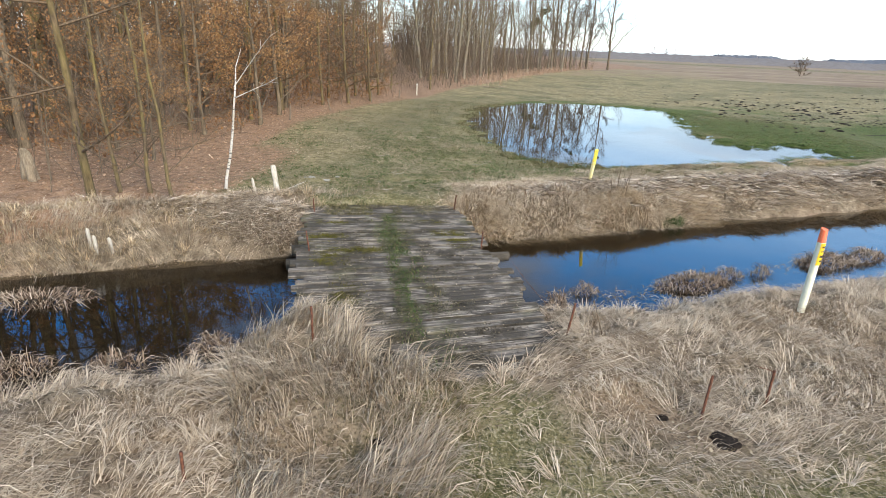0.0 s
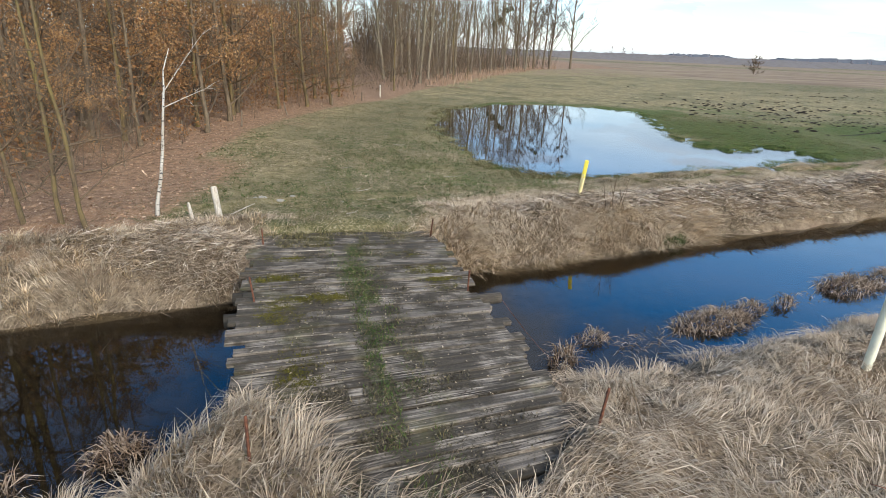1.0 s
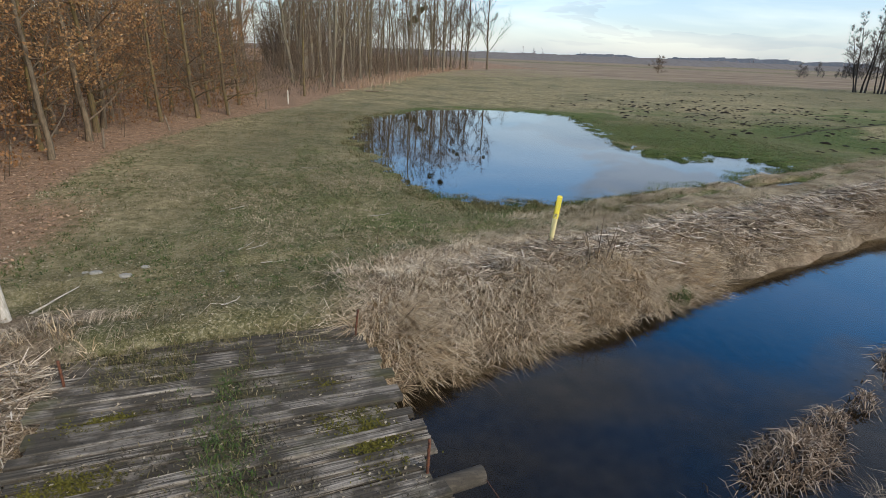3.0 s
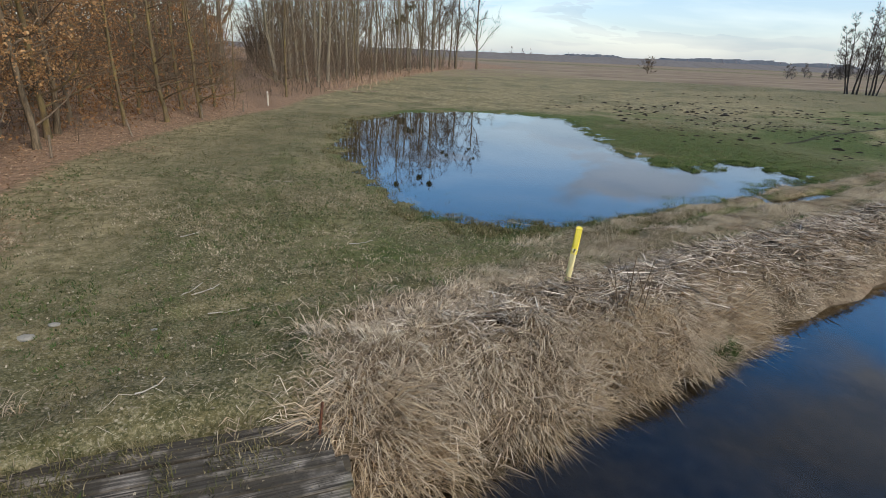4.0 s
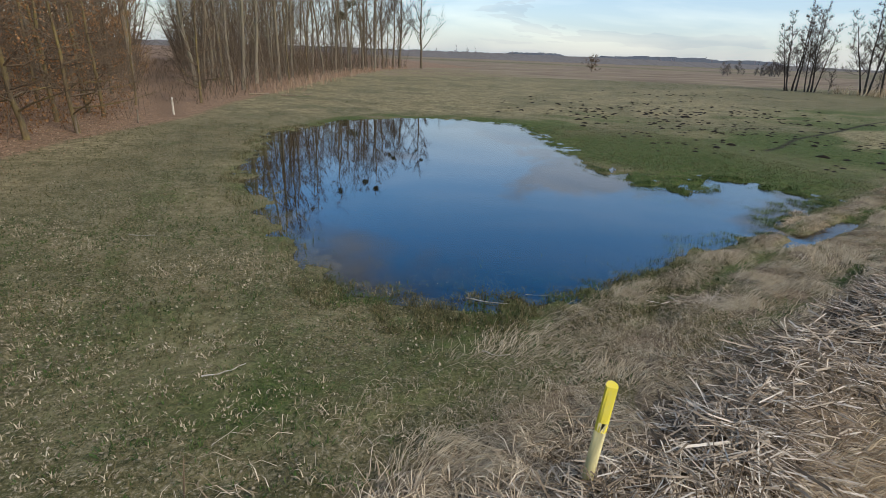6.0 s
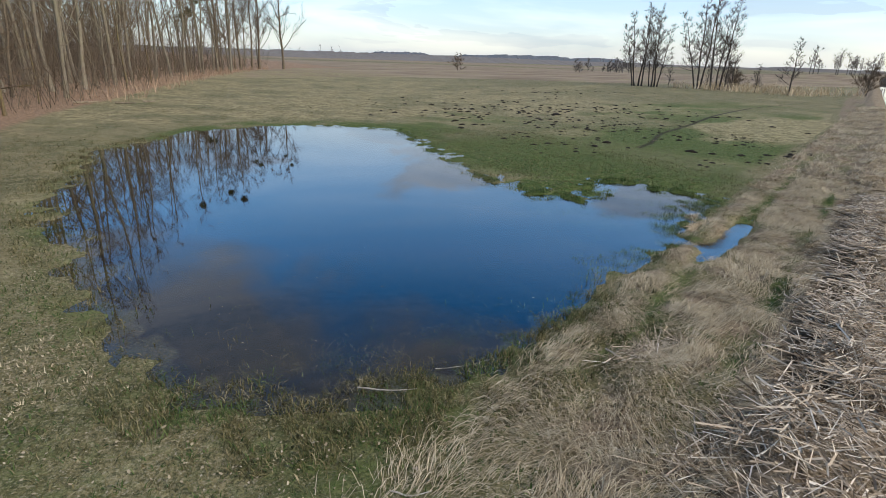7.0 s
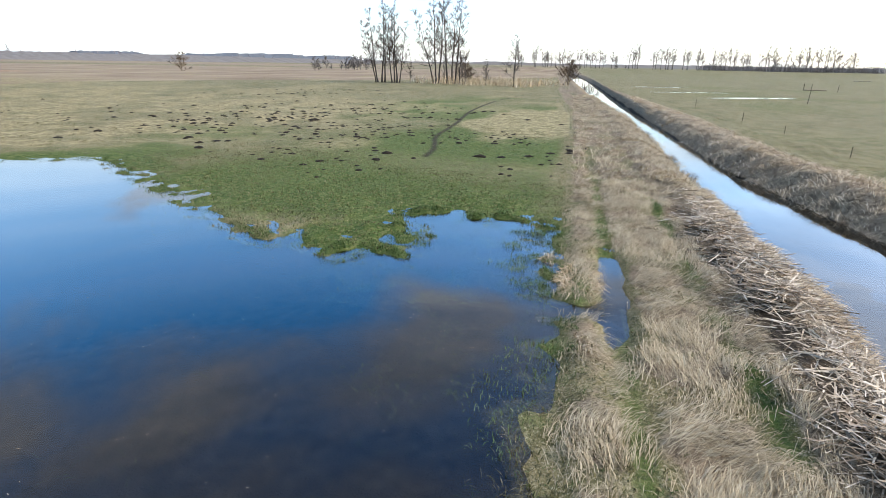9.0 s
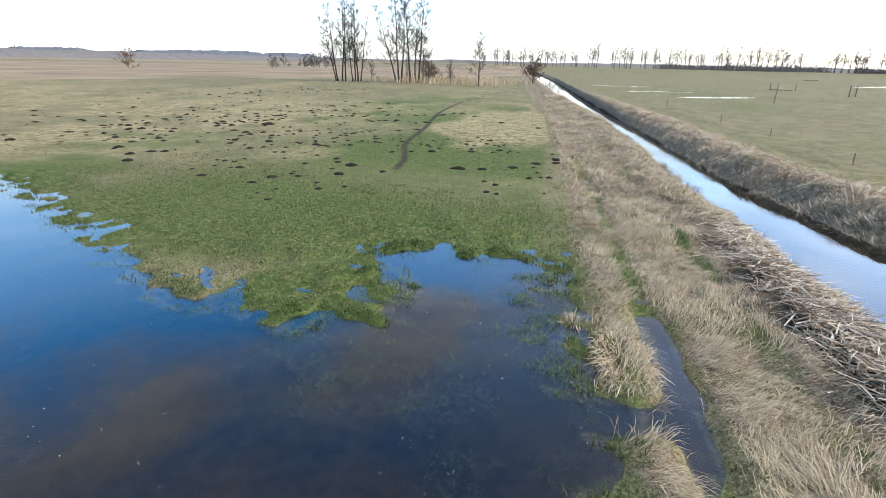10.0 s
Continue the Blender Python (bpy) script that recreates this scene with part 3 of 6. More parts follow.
    lush = np.maximum(lush, smooth(u, 22, 28) * smooth(v, 16.2, 18) * smooth(v, 60, 22) * smooth(u, 110, 60) * (0.32 + 0.62 * lumps(x, y, 6, 14)))
    lush = np.maximum(lush, 0.62 * smooth(np.abs(x + 1.5), 6, 1) * smooth(np.abs(y - 25), 10, 3) * lumps(x, y, 2.5, 15))
    lane = x - np.interp(y, [8, 14, 18, 22, 28, 36, 45, 56, 70], [-0.6, -1.2, -1.9, -2.7, -3.2, -2.8, -1.0, 2.0, 6.0])
    ruts_n = np.exp(-((np.abs(lane - 0.4) - 0.85) / 0.38) ** 2) * smooth(y, 13.2, 16) * smooth(y, 66, 50)
    lush = np.maximum(lush, ruts_n * (0.1 + 0.45 * lumps(x, y, 1.5, 20)))
    hay = np.maximum(hay, 0.85 * smooth(lane, 0.3, -3.0) * smooth(y, 13, 15.5) * smooth(y, 62, 48) * (0.35 + 0.65 * lumps(x, y, 1.6, 26)))
    hay = np.maximum(hay, 0.6 * smooth(np.abs(lane - 2.6), 1.3, 0.5) * smooth(y, 17, 20) * smooth(y, 70, 55) * lumps(x, y, 1.3, 39))
    hay = np.maximum(hay, 0.6 * smooth(lumps(x, y, 5.0, 27), 0.55, 0.85) * (v > 17) * smooth(pd, 1, 5))
    hay = np.maximum(hay, 0.95 * smooth(y, 38, 54) * smooth(x, 75, 30) * (v > 17) * smooth(pd, 0.5, 3.5) * (0.25 + 0.75 * smooth(lumps(x, y, 1.7, 54), 0.2, 0.7)))
    litter = smooth(fo, -1.6, 0.8) * (v > 11.8)
    litter = np.maximum(litter, 0.85 * smooth(fo, -4.6, -0.6) * smooth(y, 25, 18) * (v > 12.3))
    litter = np.maximum(litter, 0.5 * smooth(fo, -6, -1) * (v > 12.5) * (y < 50) * lumps(x, y, 1.8, 16))
    far = np.hypot(x - 4, y - 16)
    strip = np.interp(x, [-60, 0, 12, 46, 71, 100, 130, 300], [75, 80, 100, 117, 114, 102, 98, 90])
    reed = smooth(y - strip, 0, 8) * smooth(far, 420, 300) * north
    reed = np.maximum(reed, smooth(far, 300, 520) * north * lumps(x, y, 160, 17) * 1.2)
    mud = smooth(pd, 0.25, -0.5) * 0.85 * (1 - isle)
    # dark spot painted as the shadow inside the hollow by the marker post
    mud = np.maximum(mud, np.exp(-((x - 2.5) ** 2 + (y - 15.5) ** 2) / 0.1))
    # this soil tone over the ride stands in for the wood's shade
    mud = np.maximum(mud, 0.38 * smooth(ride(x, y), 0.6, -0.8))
    mud = np.maximum(mud, smooth(v, 7.5, 7.7) * smooth(v, 11.82, 11.66))
    mud = np.maximum(mud, smooth(u, 24, 30) * smooth(v, 6.6, 7.2) * smooth(v, 8.0, 7.6) * 0.25)
    # ground below the mown reed darkened, painting the shade between its stalks
    mud = np.maximum(mud, 0.6 * smooth(np.abs(v - 13.4), 0.65, 0.4) * smooth(u, 12, 17) * smooth(u, 30, 25))
    for (ax, ay), (bx, by) in zip(TRACK, TRACK[1:]):
        ex, ey = bx - ax, by - ay
        s = np.clip(((x - ax) * ex + (y - ay) * ey) / (ex * ex + ey * ey), 0, 1)
        mud = np.maximum(mud, 0.66 * np.exp(-(np.hypot(x - ax - s * ex, y - ay - s * ey) / 0.26) ** 2))
    mud = np.maximum(mud, np.exp(-((v - 15.88) / 0.25) ** 2) * smooth(u, 20.0, 20.7) * smooth(u, 25.0, 24.4))
    mud = np.maximum(mud, 0.7 * np.exp(-((u - 21.6) / 0.35) ** 4) * np.exp(-((v - 16.5) / 0.5) ** 4))
    return {"dry": dry, "lush": lush, "litter": litter, "reed": reed, "mud": mud, "hay": hay}


ground = build_ground()


def build_water(name, outline, z, material, label):
    bm = bmesh.new()
    bm.faces.new([bm.verts.new((x, y, z)) for x, y in outline])
    bm.normal_update()
    for f in bm.faces:
        if f.normal.z < 0:
            f.normal_flip()
    me = bpy.data.meshes.new(name)
    bm.to_mesh(me)
    bm.free()
    me.materials.append(material)
    ob = tagged(new(name, me), label, "water", kind="structure")
    ob.visible_shadow = False
    return ob


# the flood water fills every hollow of the meadow up to one level, the wheel rut beside the pond too
build_water("water_pond", [to_xy(u, v) for u, v in ((10.6, 19.0), (13.2, 16.45), (19.8, 16.45), (19.8, 15.4), (25.2, 15.4), (25.2, 16.45), (33, 16.45), (33, 44), (10.6, 44))], POND_Z, M_POND, "still flood water on the meadow mirroring the sky")
build_water("water_ditch", [to_xy(u, v) for u, v in ((-60, 7.2), (420, 7.2), (420, 24.5), (60, 13.0), (-60, 12.9))], DITCH_Z, M_DITCH, "dark still water in the straight drainage ditch")

# ---------------------------------------------------------------- bridge
BX, BY = Vector((0.963, 0.269, 0)), Vector((-0.269, 0.963, 0))


def bridge_place(c, d, z=0.0):
    p = BX * c + BY * d
    return Vector((p.x, p.y, z))


def plank_mesh(seed, length, width, thick):
    """A worn board along x, with ragged ends and a cupped, uneven top."""
    r = random.Random(seed)
    bm = bmesh.new()
    cols = 9
    rows = []
    for i in range(cols):
        s = i / (cols - 1)
        x = (s - 0.5) * length
        cut = r.uniform(-0.06, 0.06) if i in (0, cols - 1) else 0
        w0, w1 = width / 2 * r.uniform(0.93, 1.02), width / 2 * r.uniform(0.93, 1.02)
        zt = thick / 2 + r.uniform(-0.008, 0.006)
        b = 0.012
        rows.append([bm.verts.new((x + cut + r.uniform(-0.01, 0.01), yy, zz)) for yy, zz in
                     ((-w0, -thick / 2), (-w0, zt - b), (-w0 + b, zt), (0, zt - 0.004), (w1 - b, zt), (w1, zt - b), (w1, -thick / 2))])
    for a, b in zip(rows, rows[1:]):
        for k in range(6):
            bm.faces.new((a[k], b[k], b[k + 1], a[k + 1]))
        bm.faces.new((a[6], b[6], b[0], a[0]))
    bm.faces.new(rows[0])
    bm.faces.new(rows[-1][::-1])
    bmesh.ops.recalc_face_normals(bm, faces=bm.faces)
    me = bpy.data.meshes.new("plank")
    bm.to_mesh(me)
    bm.free()
    me.materials.append(M_PLANK)
    return me


DECK_Z = 0.07
bridge = thing("bridge", pose(0, 0, 0), "weathered grey plank bridge with moss across the ditch", "bridge")
planks = [plank_mesh(k, 3.8, 0.185, 0.06) for k in range(8)]
rng = random.Random(3)
d = 5.45
while d < 13.4:
    w = rng.uniform(0.72, 1.2)
    p = bridge_place(1.97 + rng.uniform(-0.1, 0.1), d, DECK_Z - 0.03 + rng.uniform(-0.016, 0.016))
    ob = new("plank", planks[rng.randrange(8)])
    ob.parent = bridge
    ob.matrix_basis = pose(*p, rng.uniform(-1.5, 1.5), rng.uniform(-0.25, 0.25), 21.5 - 12.0 * min(d - 5.45, 7.5) / 7.5 + rng.uniform(-0.5, 0.5) + (180 if rng.random() < 0.5 else 0)) @ Matrix.Diagonal((rng.uniform(0.985, 1.015), w, 1, 1))
    d += 0.189 * w + rng.uniform(0.002, 0.012)


def log(parent, name, a, b, r0, r1, material, label="", sides=12):
    """A round timber from a to b with a slightly uneven skin and closed ends."""
    r = random.Random(int(a.x * 100 + b.y * 31))
    n = 7
    t = Tubes()
    pts = [a.lerp(b, i / (n - 1)) + Vector((r.uniform(-1, 1), r.uniform(-1, 1), r.uniform(-1, 1))) * r0 * 0.06 for i in range(n)]
    t.add(pts, [r0 + (r1 - r0) * i / (n - 1) * r.uniform(0.95, 1.05) for i in range(n)], sides, cap=True)
    t.f.append(tuple(range(sides))[::-1])
    return t.object(name, material, parent, label)


M_RUST = Mat("rusty_steel", 0.8, 0.3)
M_RUST.color(M_RUST.mix(M_RUST.ramp(M_RUST.noise(30, 5, 0.7, M_RUST.obj()), 0.35, 0.7), (0.055, 0.022, 0.012), (0.20, 0.075, 0.035)))
M_RUST.bump(M_RUST.noise(90, 4, 0.7, M_RUST.obj()), 0.5, 0.003)
M_RUST = M_RUST.m
M_MOSS = blade_material("bright_moss", [(0.04, 0.035, 0.007), (0.09, 0.078, 0.012), (0.14, 0.12, 0.024)])
M_DIRT = blade_material("dark_thatch", [(0.025, 0.02, 0.013), (0.07, 0.058, 0.035), (0.16, 0.135, 0.09)])

# round cross timbers whose ends stick out, and long carriers below the boards
for dd, c0, c1 in ((10.0, -0.18, 4.28), (10.75, -0.12, 3.9), (7.6, -0.1, 4.0), (12.6, -0.2, 4.0)):
    log(bridge, "cross_beam", bridge_place(c0, dd, -0.10), bridge_place(c1, dd, -0.10), 0.105, 0.095, M_BEAM, "round timber with sawn ends")
for cc in (0.6, 1.97, 3.35):
    log(bridge, "carrier_beam", bridge_place(cc, 5.3, -0.33), bridge_place(cc, 13.0, -0.33), 0.13, 0.12, M_BEAM)
for cc, dd in ((0.35, 8.0), (3.6, 8.0), (0.35, 10.3), (3.6, 10.3), (1.97, 8.0), (1.97, 10.3)):
    log(bridge, "pile", bridge_place(cc, dd, -1.6), bridge_place(cc, dd, -0.42), 0.1, 0.1, M_BEAM)


def rod(x, y, top, lean_x, lean_y, label="rusty steel bar driven in at the bridge's edge", hook=False):
    """A rusty reinforcing bar with ribs; it may carry a bent hook."""
    z = float(height(np.array([x]), np.array([y]))[0])
    z = max(z, 0.0) - 0.15
    ob = thing("steel_rod", pose(x, y, z), label, "metal rod", "rusty rods at the bridge")
    t = Tubes()
    tip = Vector((lean_x, lean_y, top + 0.15))
    n = 15
    t.add([tip * (i / (n - 1)) for i in range(n)], [0.017 if i % 2 else 0.0145 for i in range(n)], 8, cap=True)
    t.object("shaft", M_RUST, ob)
    if hook:
        h = Tubes()
        h.add([tip + Vector(p) for p in ((0, 0, -0.02), (-0.09, 0.02, 0.0), (-0.19, 0.05, 0.01))], [0.006, 0.005, 0.004], 6, cap=True)
        h.object("hook", M_RUST, ob)
    return ob


rod(-3.15, 12.45, 0.42, -0.02, 0.02)
rod(0.14, 13.5, 0.42, 0.06, 0.04)
rod(0.85, 10.7, 0.42, 0.02, 0.03)
rod(2.02, 6.9, 0.46, 0.10, 0.10)
rod(-1.36, 6.3, 0.46, -0.02, 0.06)
rod(-2.50, 9.95, 0.44, -0.10, 0.10)
rod(3.38, 5.5, 0.52, 0.08, 0.12, "rusty steel bar leaning in the bank grass")
rod(4.30, 5.9, 0.46, 0.01, 0.03, "rusty steel bar with a bent wire hook in the bank grass", True)
rod(-1.85, 3.9, 0.30, -0.02, 0.05, "short rusty steel bar in the bank grass")

# ---------------------------------------------------------------- trees
def limb(r, start, way, length, radius, steps=4, bend=0.25, rise=0.1):
    pts, rad, p, d = [start.copy()], [radius], start.copy(), way.normalized()
    for i in range(steps):
        d = (d + Vector((r.gauss(0, bend), r.gauss(0, bend), r.gauss(0, bend) + rise))).normalized()
        p = p + d * (length / steps)
        pts.append(p.copy())
        rad.append(radius * (1 - (i + 1) / steps * 0.82))
    return pts, rad


def twig_blades(r, out, pts, count, length, up=0.3):
    for _ in range(count):
        k = r.uniform(0.25, 1.0) * (len(pts) - 1)
        i = min(int(k), len(pts) - 2)
        p = pts[i].lerp(pts[i + 1], k - i)
        d = ((pts[i + 1] - pts[i]).normalized() * 0.9 + Vector((r.gauss(0, 0.55), r.gauss(0, 0.55), r.gauss(up, 0.4)))).normalized()
        out.append((p, d * length * r.uniform(0.5, 1.2)))


def bare_tree(seed, tall, radius, clear, branches, reach, rise, bark, twig, twigs=5, lean=0.02, category="tree", label="", twig_width=0.02, name="tree", sub=4, fine=0.22):
    """A leafless tree: trunk with main limbs, and a crown of branches and fine twigs."""
    r = random.Random(seed)
    root = thing(name, pose(0, 0, -500), label, category)
    trunk, crown = Tubes(), Tubes()
    pts, rad, p = [], [], Vector((0, 0, -0.4))
    d = Vector((r.gauss(0, lean), r.gauss(0, lean), 1))
    n = 9
    for i in range(n + 1):
        s = i / n
        pts.append(p.copy())
        flare = 1.35 if i == 0 else 1.0
        rad.append(max(radius * flare * (1 - s) ** 0.75, radius * 0.06))
        p = p + (d + Vector((r.gauss(0, 0.05), r.gauss(0, 0.05), 0))).normalized() * (tall / n)
    trunk.add(pts, rad, 7)
    ends = []
    for b in range(branches):
        s = clear + (1 - clear) * (b + r.random()) / branches
        k = s * n
        i = min(int(k), n - 1)
        q = pts[i].lerp(pts[i + 1], k - i)
        w = r.uniform(0, 2 * math.pi)
        way = Vector((math.cos(w), math.sin(w), rise + r.uniform(-0.15, 0.3)))
        long = reach * tall * (1.05 - 0.75 * (s - clear) / (1 - clear)) * r.uniform(0.6, 1.15)
        bp, br = limb(r, q, way, long, max(rad[i] * 0.42, 0.014), 4, 0.16, 0.09)
        (trunk if br[0] > 0.045 else crown).add(bp, br, 4)
        for _ in range(sub):
            k2 = r.uniform(0.3, 1.0) * 4
            i2 = min(int(k2), 3)
            q2 = bp[i2].lerp(bp[i2 + 1], k2 - i2)
            w2 = Vector((r.gauss(0, 0.7), r.gauss(0, 0.7), rise * 0.6 + r.uniform(-0.2, 0.4))) + way * 0.6
            sp, sr = limb(r, q2, w2, long * r.uniform(0.25, 0.5), max(br[i2] * 0.5, 0.008), 3, 0.22, 0.06)
            crown.add(sp, sr, 3)
            twig_blades(r, ends, sp, twigs, long * fine + 0.15)
        twig_blades(r, ends, bp, twigs, long * fine + 0.15)
    for q, way in ends:
        s = way.cross(Vector((r.gauss(0, 1), r.gauss(0, 1), r.gauss(0, 1)))).normalized() * twig_width * 0.5
        k = len(crown.v)
        crown.v += [q - s, q + s, q + way]
        crown.f.append((k, k + 1, k + 2))
    trunk.object("trunk", bark, root)
    crown.object("crown", twig, root)
    return root, ends


def leaf_cloud(name, ends, seed, per, size, material, parent, label=""):
    r = np.random.RandomState(seed)
    p = np.array([q + w * 0.5 for q, w in ends])
    p = np.repeat(p, per, 0) + r.normal(0, 0.13, (len(p) * per, 3))
    n = len(p)
    a, b = r.normal(0, 1, (n, 3)), r.normal(0, 1, (n, 3))
    a /= np.linalg.norm(a, axis=1)[:, None]
    b = np.cross(a, b)
    b /= np.linalg.norm(b, axis=1)[:, None]
    s = size * r.uniform(0.6, 1.2, n)[:, None]
    ob = strips(name, p, p + a * s, p + a * s * 1.6, b, s[:, 0] * 0.9, material, 1.0)
    ob.parent = parent
    if label:
        ob["label"] = label
    return ob


def plant(tree, x, y, turn, size, z=None, stretch=1.0, tilt=(0, 0)):
    z = float(height(np.array([x]), np.array([y]))[0]) if z is None else z
    if tree.matrix_basis.translation.z < -400:      # the first of its kind is planted itself
        tree.matrix_basis = pose(x, y, z, *tilt) @ pose(0, 0, 0, 0, 0, turn) @ Matrix.Diagonal((size, size, size * stretch, 1))
        return tree
    return copy_thing(tree, pose(x, y, z, *tilt) @ pose(0, 0, 0, 0, 0, turn) @ Matrix.Diagonal((size, size, size * stretch, 1)))


TALL = [bare_tree(20 + k, 24, 0.19, 0.10, 24, 0.18, 1.0, M_BARK, M_TWIG, 6, 0.06, label="tall leafless broadleaf tree in the wood", twig_width=0.026, fine=0.3)[0] for k in range(5)]
SLIM = [bare_tree(40 + k, 11, 0.075, 0.10, 22, 0.33, 0.22, M_BARK_MOSS, M_TWIG, 8, 0.04, label="slender leafless tree with mossy brown bark", twig_width=0.011, name="sapling")[0] for k in range(5)]
CROWNED = [bare_tree(30 + k, 25, 0.2, 0.16, 20, 0.27, 0.95, M_BARK_PALE, M_TWIG, 7, 0.06, label="tall leafless tree with a spreading crown at the wood's edge", twig_width=0.03, sub=5, fine=0.22)[0] for k in range(4)]
SPREAD = [bare_tree(50 + k, 9.5, 0.12, 0.13, 26, 0.37, 0.12, M_BARK_MOSS, M_TWIG, 9, 0.05, label="young leafless tree with low spreading branches", twig_width=0.010, sub=5, fine=0.2)[0] for k in range(3)]
OLD = [bare_tree(66, 21, 0.40, 0.16, 16, 0.28, 0.5, M_BARK_MOSS, M_TWIG, 7, 0.02, label="old thick-trunked tree with ochre mossy bark", twig_width=0.02)[0]]
OAKS = []
for k in range(3):
    t, e = bare_tree(60 + k, 9, 0.11, 0.10, 18, 0.34, 0.15, M_BARK, M_TWIG, 5, 0.03, label="young oak holding withered orange-brown leaves", twig_width=0.012, name="oak")
    leaf_cloud("foliage", [q for i, q in enumerate(e) if i % 7 < 6], k, 8, 0.05, M_OAKLEAF, t, "withered orange-brown leaves")
    OAKS.append(t)

rng = random.Random(8)
spots = []


def free(x, y, gap):
    if any((x - a) ** 2 + (y - b) ** 2 < gap * gap for a, b in spots):
        return False
    spots.append((x, y))
    return True


# single trees that stand out along the edge; unseen ones further west are added to darken the ditch's reflection
for tree, x, y, turn, size in ((SLIM[0], -8.55, 12.3, 20, 1.25), (SLIM[1], -8.5, 13.3, 80, 0.7), (SLIM[2], -7.8, 13.45, 140, 0.7), (SLIM[3], -6.75, 12.7, 200, 0.65),
                               (OLD[0], -19.2, 24.4, 0, 1.0), (OLD[0], -18.6, 21.4, 130, 0.85), (OLD[0], -22.5, 17.5, 220, 0.9),
                               (OAKS[0], -12.6, 25.0, 0, 1.1), (OAKS[1], -10.2, 29.8, 90, 1.15), (OAKS[2], -13.2, 20.4, 200, 0.9), (OAKS[0], -11.0, 33.0, 250, 1.05), (OAKS[2], -12.0, 31.0, 40, 1.1), (OAKS[1], -13.4, 28.2, 300, 1.2),
                               (OAKS[1], -15.0, 26.0, 10, 1.3), (OAKS[0], -14.0, 29.5, 60, 1.2), (OAKS[1], -12.0, 36.5, 160, 0.9), (OAKS[2], -17.5, 23.5, 30, 1.3), (OAKS[0], -10.7, 22.3, 20, 0.75), (OAKS[1], -9.9, 26.3, 110, 0.85), (OAKS[2], -11.6, 17.9, 75, 0.8), (OAKS[0], -9.8, 17.0, 310, 0.42), (OAKS[1], -12.6, 22.6, 230, 0.9), (OAKS[2], -14.6, 24.2, 130, 1.2), (OAKS[0], -17.6, 16.6, 0, 0.9), (OAKS[1], -20.5, 14.5, 40, 1.0), (OAKS[2], -15.6, 17.6, 140, 0.8),
                               (SPREAD[0], -8.3, 38.2, 30, 1.0), (SPREAD[1], -7.15, 40.2, 70, 0.85), (SPREAD[2], -10.9, 27.7, 10, 0.95), (SPREAD[0], -10.8, 31.9, 110, 1.1), (SPREAD[1], -12.5, 19.1, 190, 0.9), (SPREAD[2], -9.6, 36.4, 250, 0.9), (SPREAD[0], -8.9, 43.2, 320, 1.0),
                               (SPREAD[1], -10.4, 40.6, 15, 1.1), (SPREAD[2], -11.9, 23.4, 95, 0.85), (SPREAD[0], -14.2, 22.6, 215, 1.0), (SPREAD[1], -13.6, 33.4, 285, 1.1), (SPREAD[2], -7.6, 45.4, 160, 0.9), (SPREAD[0], -16.8, 18.4, 65, 0.8),
                               (TALL[1], -14.5, 17.5, 60, 0.8), (TALL[2], -13.2, 21.8, 160, 0.7), (TALL[3], -16.5, 19.5, 250, 0.75), (TALL[0], -18.0, 16.2, 90, 0.8),
                               (TALL[4], -17.4, 17.6, 10, 0.85), (TALL[0], -20.5, 19.0, 70, 0.9), (TALL[4], -19.5, 23.0, 300, 0.9), (TALL[2], -22.0, 16.0, 40, 0.85),
                               (TALL[1], -24.0, 21.0, 140, 0.9), (TALL[2], -15.2, 23.2, 220, 0.85), (TALL[3], -18.0, 13.6, 200, 0.7), (SLIM[4], -16.0, 16.4, 50, 0.9), (SLIM[2], -14.6, 20.4, 20, 0.9),
                               (CROWNED[0], -6.1, 78.4, 0, 1.0), (CROWNED[1], -5.2, 79.2, 130, 0.95), (CROWNED[2], -3.6, 71.5, 40, 0.85), (CROWNED[3], -1.6, 76.0, 200, 0.95), (CROWNED[0], 0.6, 84.5, 95, 1.0), (CROWNED[1], 2.2, 90.0, 15, 0.9),
                               (CROWNED[2], 4.8, 97.0, 260, 1.0), (CROWNED[3], 7.0, 104.0, 310, 0.95), (CROWNED[0], 9.4, 110.6, 180, 0.95), (CROWNED[1], 11.9, 127.3, 75, 1.0), (CROWNED[2], 13.6, 128.6, 150, 1.0), (CROWNED[3], 16.4, 130.4, 20, 1.0),
                               (CROWNED[0], 18.2, 126.2, 240, 1.0), (CROWNED[1], 12.6, 118.0, 330, 0.95)):
    plant(tree, x, y, turn, size)
    spots.append((x, y))

made = 0
